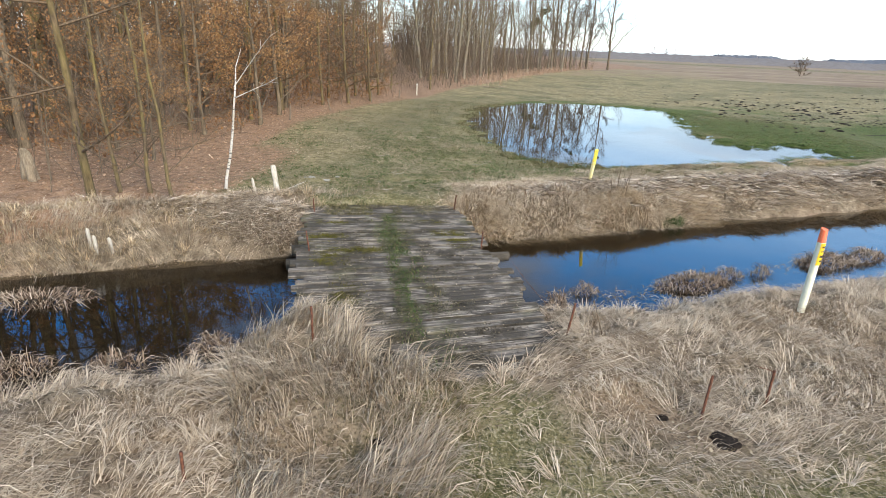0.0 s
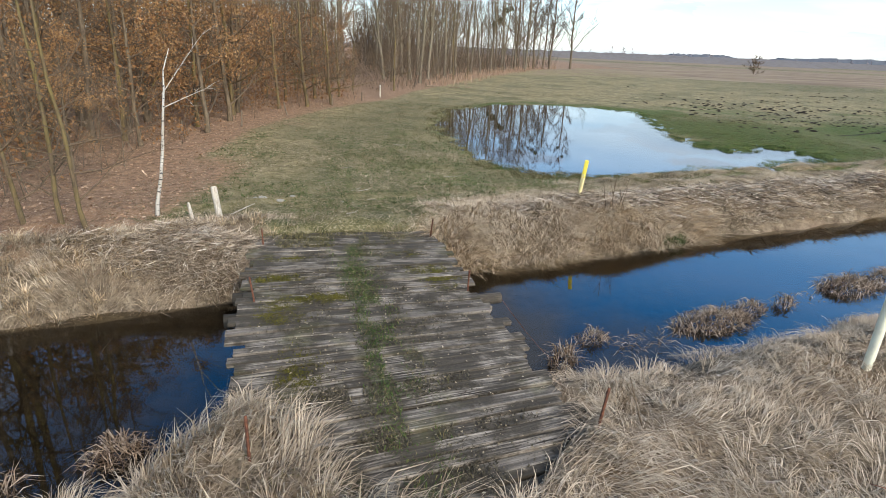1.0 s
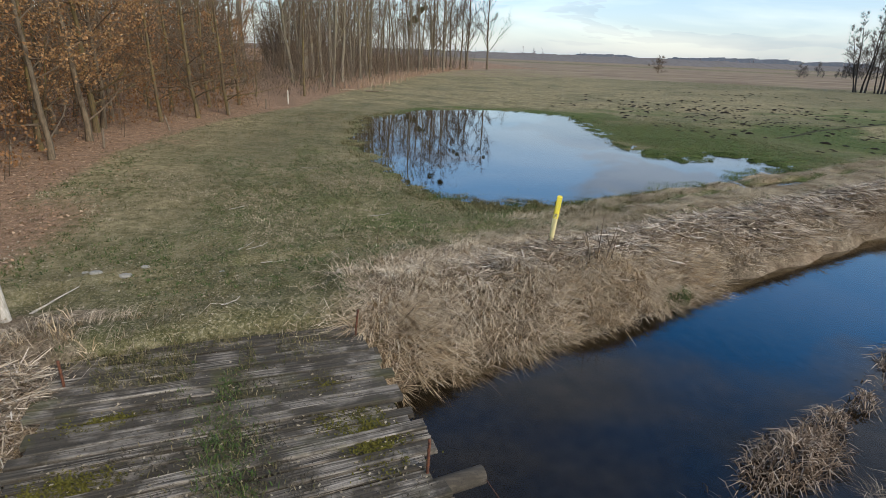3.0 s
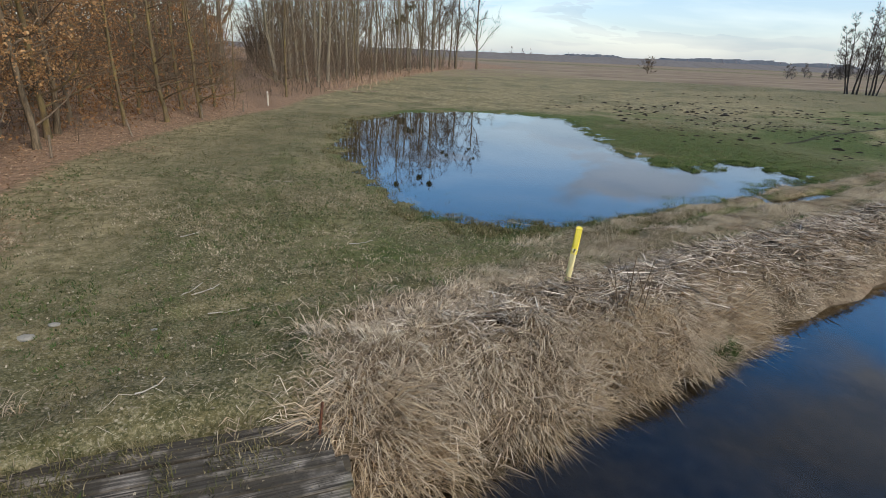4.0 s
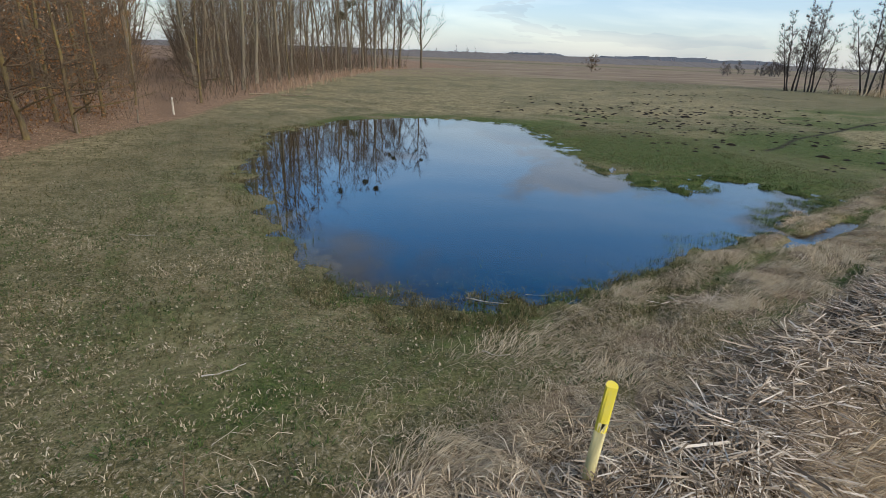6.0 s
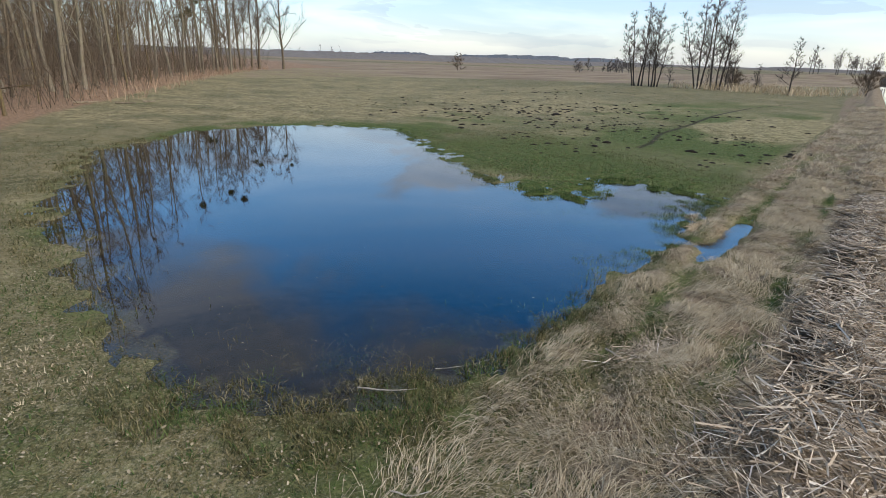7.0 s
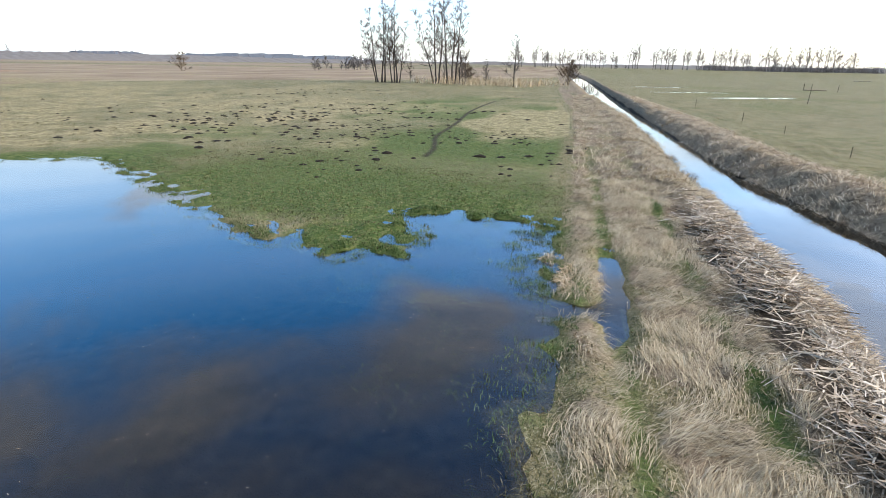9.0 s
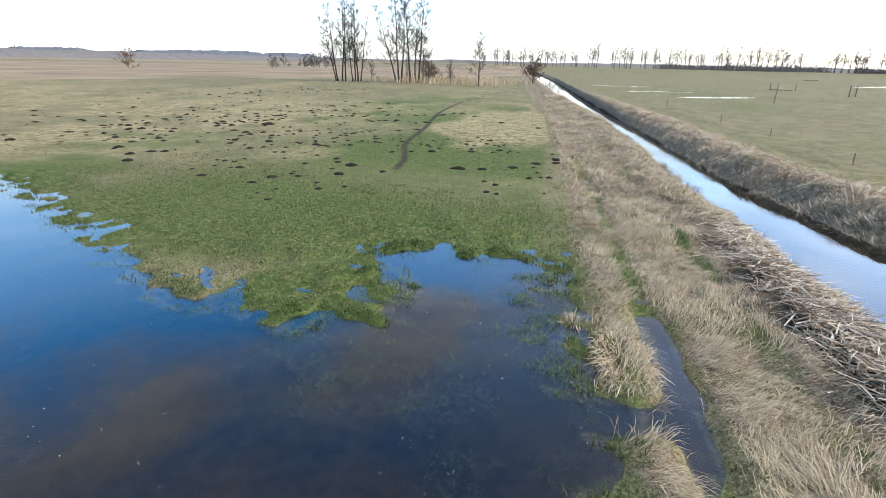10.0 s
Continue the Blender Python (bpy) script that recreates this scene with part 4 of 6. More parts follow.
for _ in range(9000):
    if made >= 175:
        break
    x, y = rng.uniform(-46, 30), rng.uniform(13, 155)
    deep = float(forest(np.array(x), np.array(y)))
    if deep < 1.2 or deep > 30 or float(ride(np.array(x), np.array(y))) < 0.3 or (x > -12 and y < 20):
        continue
    if deep > 10 and rng.random() < 0.4:
        continue
    if y > 62 and rng.random() < 0.25:
        continue
    if not free(x, y, 1.9 if y < 60 else 2.6):
        continue
    made += 1
    roll = rng.random()
    if y > 62:
        pick, s = (CROWNED, rng.uniform(0.75, 1.05)) if roll < 0.5 else (TALL, rng.uniform(0.75, 1.1)) if roll < 0.8 else (SLIM, rng.uniform(0.8, 1.3))
    elif roll < 0.24:
        pick, s = TALL, rng.uniform(0.6, 0.9)
    elif roll < 0.50:
        pick, s = SLIM, rng.uniform(0.8, 1.4)
    elif roll < 0.76:
        pick, s = SPREAD, rng.uniform(0.8, 1.2)
    else:
        pick, s = OAKS, rng.uniform(0.7, 1.2)
    plant(pick[rng.randrange(len(pick))], x, y, rng.uniform(0, 360), s, stretch=rng.uniform(0.9, 1.12))

# the last trees of the row, standing free
FREE = [bare_tree(90 + k, 26, 0.3, 0.16, 24, 0.36, 0.95, M_BARK, M_TWIG_DARK, 12, 0.02, label="tall leafless ash standing free at the wood's end", twig_width=0.045, sub=6, fine=0.22)[0] for k in range(2)]
for k, (x, y, s) in enumerate(((35.4, 160, 1.0), (28.5, 154.4, 0.95), (26, 150, 0.8), (23, 146, 0.95), (20.5, 141, 0.9), (17, 136, 1.0))):
    plant(FREE[k % 2], x, y, 70 * k, s)


def mistletoe(x, y, z, size, seed):
    r = np.random.RandomState(seed)
    n = 500
    d = r.normal(0, 1, (n, 3))
    d /= np.linalg.norm(d, axis=1)[:, None]
    b = d * size * r.uniform(0.1, 0.75, n)[:, None]
    w = np.cross(d, r.normal(0, 1, (n, 3)))
    w /= np.linalg.norm(w, axis=1)[:, None]
    ob = strips("mistletoe", b, b + d * size * 0.18, b + d * size * 0.3, w, np.full(n, size * 0.085), M_MISTLETOE, 1.0)
    ob.location = (x, y, z)
    return tagged(ob, "round dark evergreen clump high in a bare tree", "mistletoe", "clumps in the bare trees")


M_MISTLETOE = blade_material("mistletoe_leaf", [(0.03, 0.035, 0.012), (0.06, 0.065, 0.02), (0.09, 0.09, 0.03)])
for k, (x, y, z, s) in enumerate(((36.0, 160, 24.0, 0.6), (34.5, 160.3, 21.5, 0.5), (26.3, 150, 21.5, 0.7), (25.2, 149.3, 20.5, 0.6), (16.6, 130.2, 23, 0.8), (18.3, 125.8, 23.5, 0.8), (9.6, 110.4, 20, 0.7), (12.0, 127, 10, 0.9), (13.4, 128.3, 12, 0.85), (14.6, 129.8, 12.5, 0.7), (10.9, 126.2, 9.3, 0.7))):
    mistletoe(x, y, z, s, k)


def brush(name, n, region, tall, material, label, seed, width=0.012, twigs=7):
    """Thin leafless stems with side twigs, all in one mesh. region(x, y) says where they may stand."""
    r = np.random.RandomState(seed)
    x0, x1, y0, y1, rule = region
    x, y = r.uniform(x0, x1, n * 6), r.uniform(y0, y1, n * 6)
    ok = rule(x, y)
    x, y = x[ok][:n], y[ok][:n]
    n = len(x)
    H = r.uniform(tall[0], tall[1], n)
    lean = r.normal(0, 0.30, (n, 2))
    base = np.stack([x, y, height(x, y) - 0.05], 1)
    top = base + np.concatenate([lean, np.ones((n, 1))], 1) * H[:, None]
    B, M, T, S, W = [base], [(base + top) / 2], [top], [r.normal(0, 1, (n, 3)) * [1, 1, 0.05]], [np.full(n, width) * (0.7 + H / tall[1])]
    for _ in range(twigs):
        s = r.uniform(0.12, 0.95, n)[:, None]
        a = r.uniform(0, 2 * np.pi, n)
        d = np.stack([np.cos(a), np.sin(a), r.uniform(-0.1, 0.8, n)], 1) * (H * r.uniform(0.15, 0.45, n))[:, None]
        p = base + (top - base) * s
        B.append(p); M.append(p + d * 0.55 + [0, 0, 0.02]); T.append(p + d)
        S.append(r.normal(0, 1, (n, 3))); W.append(np.full(n, width * 0.55))
    S = np.concatenate(S)
    S /= np.linalg.norm(S, axis=1)[:, None]
    ob = strips(name, np.concatenate(B), np.concatenate(M), np.concatenate(T), S, np.concatenate(W), material)
    return tagged(ob, label, "undergrowth", kind="stuff")


inside = lambda a, b: (lambda x, y: (forest(x, y) > a) & (forest(x, y) < b) & (ride(x, y) > 0.2))
M_BRUSH = bark_material("brown_brush", (0.06, 0.043, 0.027), (0.17, 0.118, 0.072))
BROWN = blade_material("brown_dead_leaf", [(0.11, 0.05, 0.02), (0.25, 0.12, 0.045), (0.38, 0.20, 0.08)])
r_ = np.random.RandomState(77)
px, py = r_.uniform(-30, -7, 26000), r_.uniform(16, 56, 26000)
ok_ = (forest(px, py) > 1.2) & (r_.rand(26000) < smooth(forest(px, py), 14, 4)) & (lumps(px, py, 3.0, 91) > 0.48) & (ride(px, py) > 0.5)
px, py = px[ok_], py[ok_]
pz = height(px, py) + 0.2 + 5.5 * r_.rand(len(px)) ** 1.4
leaf_cloud("dead_leaves", [(Vector((a, b_, c_)), Vector((0, 0, 0))) for a, b_, c_ in zip(px, py, pz)], 9, 4, 0.068, BROWN, None)
tagged(bpy.data.objects["dead_leaves"], "withered brown leaves hanging on the undergrowth", "leaves", kind="stuff")
brush("undergrowth", 2300, (-45, 6, 12.5, 62, inside(1.0, 34)), (1.2, 5.5), M_BRUSH, "leafless brown undergrowth between the trees", 1, 0.016, 7)
brush("undergrowth", 3000, (-30, 34, 58, 160, inside(0.0, 30)), (1.5, 6.5), M_BRUSH, "leafless brown undergrowth between the tall trees", 2, 0.035, 7)
brush("undergrowth", 2400, (-90, 0, 10, 190, inside(24, 60)), (5, 17), M_BRUSH, "far side of the leafless wood", 3, 0.14, 11)
brush("undergrowth", 900, (-12, 30, 62, 158, inside(-2.5, 1.5)), (0.4, 1.3), blade_material("russet_brush", [(0.17, 0.10, 0.06), (0.36, 0.23, 0.14), (0.55, 0.42, 0.28)]), "low russet shrubs and dead reed along the wood's edge", 4, 0.04, 9)
brush("undergrowth", 700, (-30, 0, 52, 150, lambda x, y: ride(x, y) < 0.4), (0.3, 1.0), M_BRUSH, "low bramble and dead stalks in the ride", 5, 0.03, 7)

# ---------------------------------------------------------------- birch, posts and stakes
M_BIRCH = Mat("birch_bark", 0.6, 0.3)
_n = M_BIRCH.noise(7, 4, 0.6, M_BIRCH.stretch(M_BIRCH.obj(), 1.2, 1.2, 3.0))
M_BIRCH.color(M_BIRCH.mix(M_BIRCH.ramp(_n, 0.57, 0.63), M_BIRCH.mix(M_BIRCH.ramp(M_BIRCH.noise(1.2, 3, 0.5, M_BIRCH.obj()), 0.4, 0.7), (0.58, 0.53, 0.44), (0.40, 0.33, 0.24)), (0.05, 0.04, 0.035)))
M_BIRCH = M_BIRCH.m


def birch():
    r = random.Random(4)
    z = float(height(np.array([-6.1]), np.array([14.25]))[0])
    ob = thing("birch", pose(-6.18, 14.25, z) @ Matrix.Diagonal((0.97, 0.97, 0.97, 1)), "young leaning birch with white bark and a broken top", "tree")
    t = Tubes()
    pts = [Vector((x, 0, z)) for x, z in ((0, -0.3), (0.08, 0.3), (0.24, 0.9), (0.38, 1.6), (0.48, 2.3), (0.58, 2.9), (0.62, 3.3), (0.8, 3.75))]
    t.add(pts, [0.05, 0.042, 0.037, 0.033, 0.027, 0.02, 0.013, 0.006], 8, cap=True)
    for k, (a, b) in enumerate((((0.5, 0, 2.5), (1.6, 0.1, 3.05)), ((0.53, 0, 2.8), (1.55, -0.1, 4.3)), ((0.45, 0, 2.2), (0.0, 0.4, 2.8)), ((0.52, 0, 2.7), (0.9, 0.6, 3.4)))):
        p, rad = limb(r, Vector(a), Vector(b) - Vector(a), (Vector(b) - Vector(a)).length, 0.014 if k < 2 else 0.009, 5, 0.05, 0.0)
        c = Tubes()
        c.add(p, rad, 6)
        ends = []
        twig_blades(r, ends, p, 8, 0.4, 0.2)
        for q, w in ends:
            c.add([q, q + w * 0.5, q + w + Vector((0, 0, -0.03))], [0.005, 0.004, 0.002], 3)
        c.object("branch", M_BIRCH if k < 2 else M_TWIG, ob)
    t.object("trunk", M_BIRCH, ob)


birch()


def stake(name, x, y, tall, radius, lean, material, label, category="post", sides=10, chip=0.3, group=""):
    """An upright round or split timber post with a slanted, worn top."""
    r = random.Random(int(x * 91 + y * 17))
    z = float(height(np.array([x]), np.array([y]))[0])
    bm = bmesh.new()
    rings = []
    for k, s in enumerate((-0.25, 0.0, 0.3, 0.6, 0.85, 0.97, 1.0)):
        rr = radius * (1.0 if k < 5 else (0.97 if k == 5 else 0.8)) * r.uniform(0.95, 1.05)
        rings.append([bm.verts.new((lean[0] * s + rr * math.cos(2 * math.pi * j / sides) * (1 + 0.12 * math.sin(j * 2.1)),
                                    lean[1] * s + rr * math.sin(2 * math.pi * j / sides),
                                    s * tall + (chip * radius * math.cos(2 * math.pi * j / sides + 1) if k > 4 else 0))) for j in range(sides)])
    for a, b in zip(rings, rings[1:]):
        for j in range(sides):
            bm.faces.new((a[j], a[(j + 1) % sides], b[(j + 1) % sides], b[j]))
    bm.faces.new(rings[-1])
    me = bpy.data.meshes.new(name)
    bm.to_mesh(me)
    bm.free()
    me.materials.append(material)
    ob = new(name, me)
    ob.location = (x, y, z)
    return tagged(ob, label, category, group)


def upright_wood(name, dark, light):
    m = Mat(name, 0.85, 0.2)
    o = m.stretch(m.obj(), 5, 5, 0.5)
    g = m.noise(9, 6, 0.65, o)
    c = m.mix(m.ramp(g, 0.32, 0.68), dark, light)
    c = m.mix(m.ramp(m.noise(3, 4, 0.6, m.obj()), 0.5, 0.7, 0, 0.7), c, tuple(0.4 * a for a in dark))
    m.color(c)
    m.bump(g, 0.6, 0.008)
    return m.m


M_PALE = upright_wood("bleached_post_wood", (0.30, 0.25, 0.18), (0.62, 0.55, 0.43))
M_DULL = upright_wood("dull_post_wood", (0.10, 0.075, 0.05), (0.24, 0.18, 0.12))
M_STUMP = upright_wood("stump_wood", (0.16, 0.115, 0.07), (0.36, 0.28, 0.18))
stake("wooden_post", -4.68, 14.15, 0.66, 0.07, (-0.10, 0.08), M_PALE, "bleached wooden post standing in the grass by the bridge")
stake("broken_stake", -5.2, 13.95, 0.36, 0.035, (-0.08, 0.05), M_PALE, "short broken pale stake in dry grass", chip=1.6)
stake("wooden_post", -4.65, 47.4, 0.95, 0.06, (0.0, 0.0), M_PALE, "pale wooden post at the wood's edge")
for x, y, h, l in ((-9.2, 28.6, 0.75, 0.05), (-8.3, 33.3, 0.7, -0.15), (-7.0, 39.6, 0.75, 0.0), (-5.6, 43.6, 0.65, 0.03), (-10.6, 25.4, 0.6, 0.05)):
    stake("fence_stake", x, y, h, 0.04, (l, 0.0), M_DULL, "dull brown fence stake at the wood's edge", "fence post", group="stakes along the wood")
for x, y, h in ((-6.25, 9.35, 0.42), (-6.1, 9.3, 0.36), (-5.85, 9.4, 0.30)):
    stake("cut_stem", x - 0.95, y + 0.85, h, 0.035, (-0.02, 0.0), M_PALE, "short cut willow stem on the bank", "stump", chip=1.2, group="cut stems on the bank")
for dx, dy, h, r, l in ((0, 0, 0.75, 0.13, 0.12), (-0.25, 0.05, 0.45, 0.12, -0.05), (0.1, -0.18, 0.38, 0.10, 0.02)):
    stake("tree_stump", -11.2 + dx, 13.75 + dy, h, r, (-l, 0.0), M_STUMP, "split pale tree stump on the leaf litter", "stump", sides=12, chip=0.9, group="split stump")

M_CREAM = paint_material("cream_paint", (0.72, 0.67, 0.47), (0.35, 0.3, 0.2), 0.45)
M_BUFF = paint_material("buff_paint", (0.66, 0.54, 0.24), (0.42, 0.36, 0.22), 0.5)
M_YELLOW = paint_material("yellow_paint", (0.80, 0.62, 0.06), (0.55, 0.5, 0.25), 0.4)
M_SIGN = paint_material("signal_yellow", (0.85, 0.50, 0.02), (0.6, 0.35, 0.05), 0.2)
M_ORANGE = paint_material("orange_red_paint", (0.80, 0.17, 0.07), (0.7, 0.35, 0.25), 0.4)
M_INK = paint_material("black_print", (0.05, 0.04, 0.02), (0.1, 0.08, 0.05), 0.3)


def marker_post(x, y, z, tall, radius, turn, label, cap, band, coat, lean=0.0):
    """A round marking post: shaft, painted head with one flattened, slanted face, and maybe a printed plate."""
    ob = thing("marker_post", pose(x, y, z, 0, lean, 0) @ pose(0, 0, 0, 0, 0, turn), label, "marker post", "marker posts on the banks")
    t = Tubes()
    t.add([Vector((0, 0, s * tall)) for s in (-0.3, 0, 0.35, 0.7, band)], [radius * 0.95] * 2 + [radius, radius, radius * 1.02], 12)
    t.object("shaft", coat, ob)
    bm = bmesh.new()
    ring = []
    for k, s in enumerate((band, band + (1 - band) * 0.4, 1.0)):
        rr = radius * 1.03
        row = []
        for j in range(12):
            a = 2 * math.pi * j / 12
            cx_, cy_ = rr * math.cos(a), rr * math.sin(a)
            if k:
                cy_ = max(cy_, -rr * (1.0 - 0.3 * k))
            row.append(bm.verts.new((cx_, cy_, s * tall + (0.02 * math.sin(a) if k == 2 else 0))))
        ring.append(row)
    for a, b in zip(ring, ring[1:]):
        for j in range(12):
            bm.faces.new((a[j], a[(j + 1) % 12], b[(j + 1) % 12], b[j]))
    bm.faces.new(ring[-1])
    part("head", bm, cap, ob)
    return ob


marker_post(4.12, 16.71, 0.06, 1.18, 0.052, -20, "cream marker post with yellow painted top on the bank", M_YELLOW, 0.62, M_BUFF, 6.0)
post_b = marker_post(6.1, 8.53, 0.05, 1.48, 0.058, 35, "cream marker post with orange top and yellow plate", M_ORANGE, 0.86, M_CREAM)
bm = bmesh.new()
cols = []
for j in range(7):
    a = radians(-90 - 62 + 124 * j / 6)
    cols.append([bm.verts.new((0.064 * math.cos(a), 0.064 * math.sin(a), zz)) for zz in (0.90, 1.265)] + [bm.verts.new((0.060 * math.cos(a), 0.060 * math.sin(a), zz)) for zz in (1.265, 0.90)])
for a, b in zip(cols, cols[1:]):
    for k in range(4):
        bm.faces.new((a[k], b[k], b[(k + 1) % 4], a[(k + 1) % 4]))
bm.faces.new(cols[0])
bm.faces.new(cols[-1][::-1])
plate = part("plate", bm, M_SIGN, post_b, "yellow printed plate")
for z0, z1, a0, a1 in ((1.19, 1.22, -40, 30), (1.12, 1.15, -35, 40), (1.03, 1.07, -40, 10), (0.96, 0.985, -30, 35)):
    bm = bmesh.new()
    row = []
    for j in range(4):
        a = radians(-90 + a0 + (a1 - a0) * j / 3)
        row.append([bm.verts.new((r * math.cos(a), r * math.sin(a), zz)) for r, zz in ((0.0652, z0), (0.0652, z1), (0.0642, z1), (0.0642, z0))])
    for a, b in zip(row, row[1:]):
        for k in range(4):
            bm.faces.new((a[k], b[k], b[(k + 1) % 4], a[(k + 1) % 4]))
    part("print_bar", bm, M_INK, plate)


# ---------------------------------------------------------------- reeds in the water, sticks, stones, molehills
M_REEDS = blade_material("dead_reed", [(0.03, 0.019, 0.012), (0.15, 0.098, 0.058), (0.36, 0.26, 0.17), (0.60, 0.49, 0.36)], 0.8, 0.3)


def reed_clump(x, y, rx, ry, turn, n, tall, z, label, material=None, droop=0.8, group="reed clumps in the ditch", pile=0.12, cross=0.9):
    r = np.random.RandomState(int(abs(x * 100 + y * 7)))
    a = r.uniform(0, 2 * np.pi, n)
    q = np.sqrt(r.uniform(0, 1, n))
    px, py = rx * q * np.cos(a), ry * q * np.sin(a)
    base = np.stack([px, py, np.full(n, -0.08) + pile * (1 - q)], 1)
    w = a + r.normal(0, cross, n)
    d = np.stack([np.cos(w), np.sin(w), np.zeros(n)], 1)
    L = tall * r.uniform(0.5, 1.25, n)
    k = np.clip(droop + r.normal(0, 0.28, n), 0.03, 1.0)
    mid = base + d * (L * 0.4 * k)[:, None] + np.array([0, 0, 1.0]) * (L * 0.55 * (1 - 0.55 * k))[:, None]
    tip = mid + d * (L * 0.55)[:, None] * r.uniform(0.3, 1, n)[:, None] + np.array([0, 0, 1.0]) * (L * 0.45 * (0.5 - 1.2 * k))[:, None]
    tip[:, 2] = np.maximum(tip[:, 2], -0.03)
    side = np.stack([-np.sin(w), np.cos(w), r.normal(0, 0.4, n)], 1)
    ob = strips("reed_clump", base, mid, tip, side, r.uniform(0.007, 0.015, n), material or M_REEDS, 0.9)
    ob.matrix_basis = pose(x, y, z, 0, 0, turn)
    return tagged(ob, label, "reeds", group)


REED = "matted dead reed clump standing in the ditch water"
for x, y, rx, ry, n, tall, droop in ((2.36, 9.66, 0.24, 0.2, 170, 0.42, 0.5), (3.0, 10.4, 0.3, 0.16, 170, 0.3, 0.9), (5.45, 11.2, 0.95, 0.36, 1100, 0.36, 0.92), (6.4, 11.75, 0.45, 0.2, 300, 0.32, 0.95),
                                     (7.3, 12.1, 0.3, 0.16, 150, 0.3, 0.8), (9.3, 13.1, 0.85, 0.4, 900, 0.4, 0.9), (10.6, 13.7, 0.8, 0.32, 650, 0.36, 0.92),
                                     (-3.28, 7.3, 0.35, 0.22, 300, 0.35, 0.9), (-4.4, 6.6, 0.4, 0.25, 260, 0.36, 0.85), (-5.67, 6.3, 0.5, 0.3, 320, 0.38, 0.85), (13.0, 14.4, 0.7, 0.35, 480, 0.38, 0.9)):
    reed_clump(x, y, rx, ry, 22.8, n, tall, DITCH_Z, REED, None, droop, pile=0.3, cross=1.8)
reed_clump(-7.1, 8.4, 0.9, 0.32, 15, 420, 0.5, DITCH_Z + 0.02, "pale reed mat lying flat on the ditch water", droop=1.0)
reed_clump(3.9, 10.45, 0.7, 0.3, 22.8, 130, 0.34, DITCH_Z + 0.02, "scattered dead reed floating at the bank", droop=1.0, pile=0.0, cross=2.5)
reed_clump(7.9, 12.5, 0.6, 0.2, 22.8, 60, 0.3, DITCH_Z + 0.02, "scattered dead reed floating at the bank", droop=1.0, pile=0.0, cross=2.5)
M_REED_DARK = blade_material("wet_dark_reed", [(0.03, 0.022, 0.015), (0.09, 0.065, 0.04), (0.18, 0.14, 0.09)])
for x, y, rx, n, tall in ((24.3, 22.1, 0.55, 150, 0.75), (30.0, 24.5, 0.7, 170, 0.55), (33.5, 26.1, 0.6, 130, 0.45), (35.6, 26.5, 0.3, 60, 0.35), (36.2, 27.6, 0.9, 220, 0.5), (44.6, 30.6, 0.9, 150, 0.6), (27.5, 23.4, 0.5, 90, 0.4), (40, 29.2, 0.8, 140, 0.45)):
    reed_clump(x - 0.33, y + 0.8, rx, rx * 0.4, 22.8, n, tall, DITCH_Z, "dark wet reed remains at the ditch's edge", M_REED_DARK, 0.5)

reed_clump(6.45, 15.5, 0.35, 0.14, 22.8, 260, 0.4, DITCH_Z + 0.05, "fresh green sedge tuft at the water's edge", M_LUSH, 0.25, "tufts at the water's edge")
reed_clump(14.72, 24.05, 0.8, 0.32, 22.8, 900, 0.36, -0.02, "tan dead grass tussock between pond and flooded rut", M_DRY_WARM, 1.0, "tufts at the water's edge")
reed_clump(15.55, 25.05, 0.2, 0.15, 22.8, 120, 0.3, -0.1, "tan dead grass tussock between pond and flooded rut", M_DRY, 0.6, "tufts at the water's edge")
reed_clump(5.15, 15.85, 0.35, 0.3, 22.8, 260, 0.5, -0.05, "upright russet dead sedge on the bank", M_DRY_WARM, 0.2, "tufts at the water's edge")


def dead_stem(x, y, dx, dy, tall):
    z = float(height(np.array([x]), np.array([y]))[0]) - 0.05
    t = Tubes()
    t.add([Vector((0, 0, 0)), Vector((dx * 0.4, dy * 0.4, tall * 0.4)), Vector((dx, dy, tall))], [0.010, 0.008, 0.005], 6, cap=True)
    t.add([Vector((dx * 0.5, dy * 0.5, tall * 0.5)), Vector((dx * 0.5 - 0.12, dy * 0.5 + 0.05, tall * 0.85))], [0.005, 0.003], 4)
    ob = t.object("dead_stem", M_TWIG, None)
    ob.location = (x, y, z)
    tagged(ob, "thin brown dead plant stem standing on the bank", "dead stem", "dead stems")


for a in ((4.75, 15.75, 0.05, 0.05, 1.1), (4.85, 15.7, 0.3, 0.15, 1.0), (4.95, 15.65, 0.15, 0.1, 0.85), (4.68, 15.8, -0.15, 0.1, 0.8), (0.6, 17.6, 0.05, 0.0, 0.5), (2.6, 7.1, -0.2, 0.1, 0.6)):
    dead_stem(*a)


def stick(x0, y0, x1, y1, radius, material, label, lift=0.03, bow=0.05):
    a, b = Vector((x0, y0, 0)), Vector((x1, y1, 0))
    mid = (a + b) / 2
    z = float(height(np.array([mid.x]), np.array([mid.y]))[0]) + lift
    r = random.Random(int(x0 * 77 + y0 * 13))
    t = Tubes()
    n = 7
    side = (b - a).cross(Vector((0, 0, 1))).normalized()
    t.add([(a - mid).lerp(b - mid, i / (n - 1)) + side * bow * math.sin(math.pi * i / (n - 1)) + Vector((0, 0, r.uniform(-0.008, 0.012))) for i in range(n)],
          [radius * (1 - 0.5 * i / (n - 1)) for i in range(n)], 6, cap=True)
    me = bpy.data.meshes.new("stick")
    me.from_pydata(t.v, [], t.f)
    me.materials.append(material)
    ob = new("stick", me)
    ob.location = (mid.x, mid.y, z)
    return tagged(ob, label, "stick", "sticks on the grass")


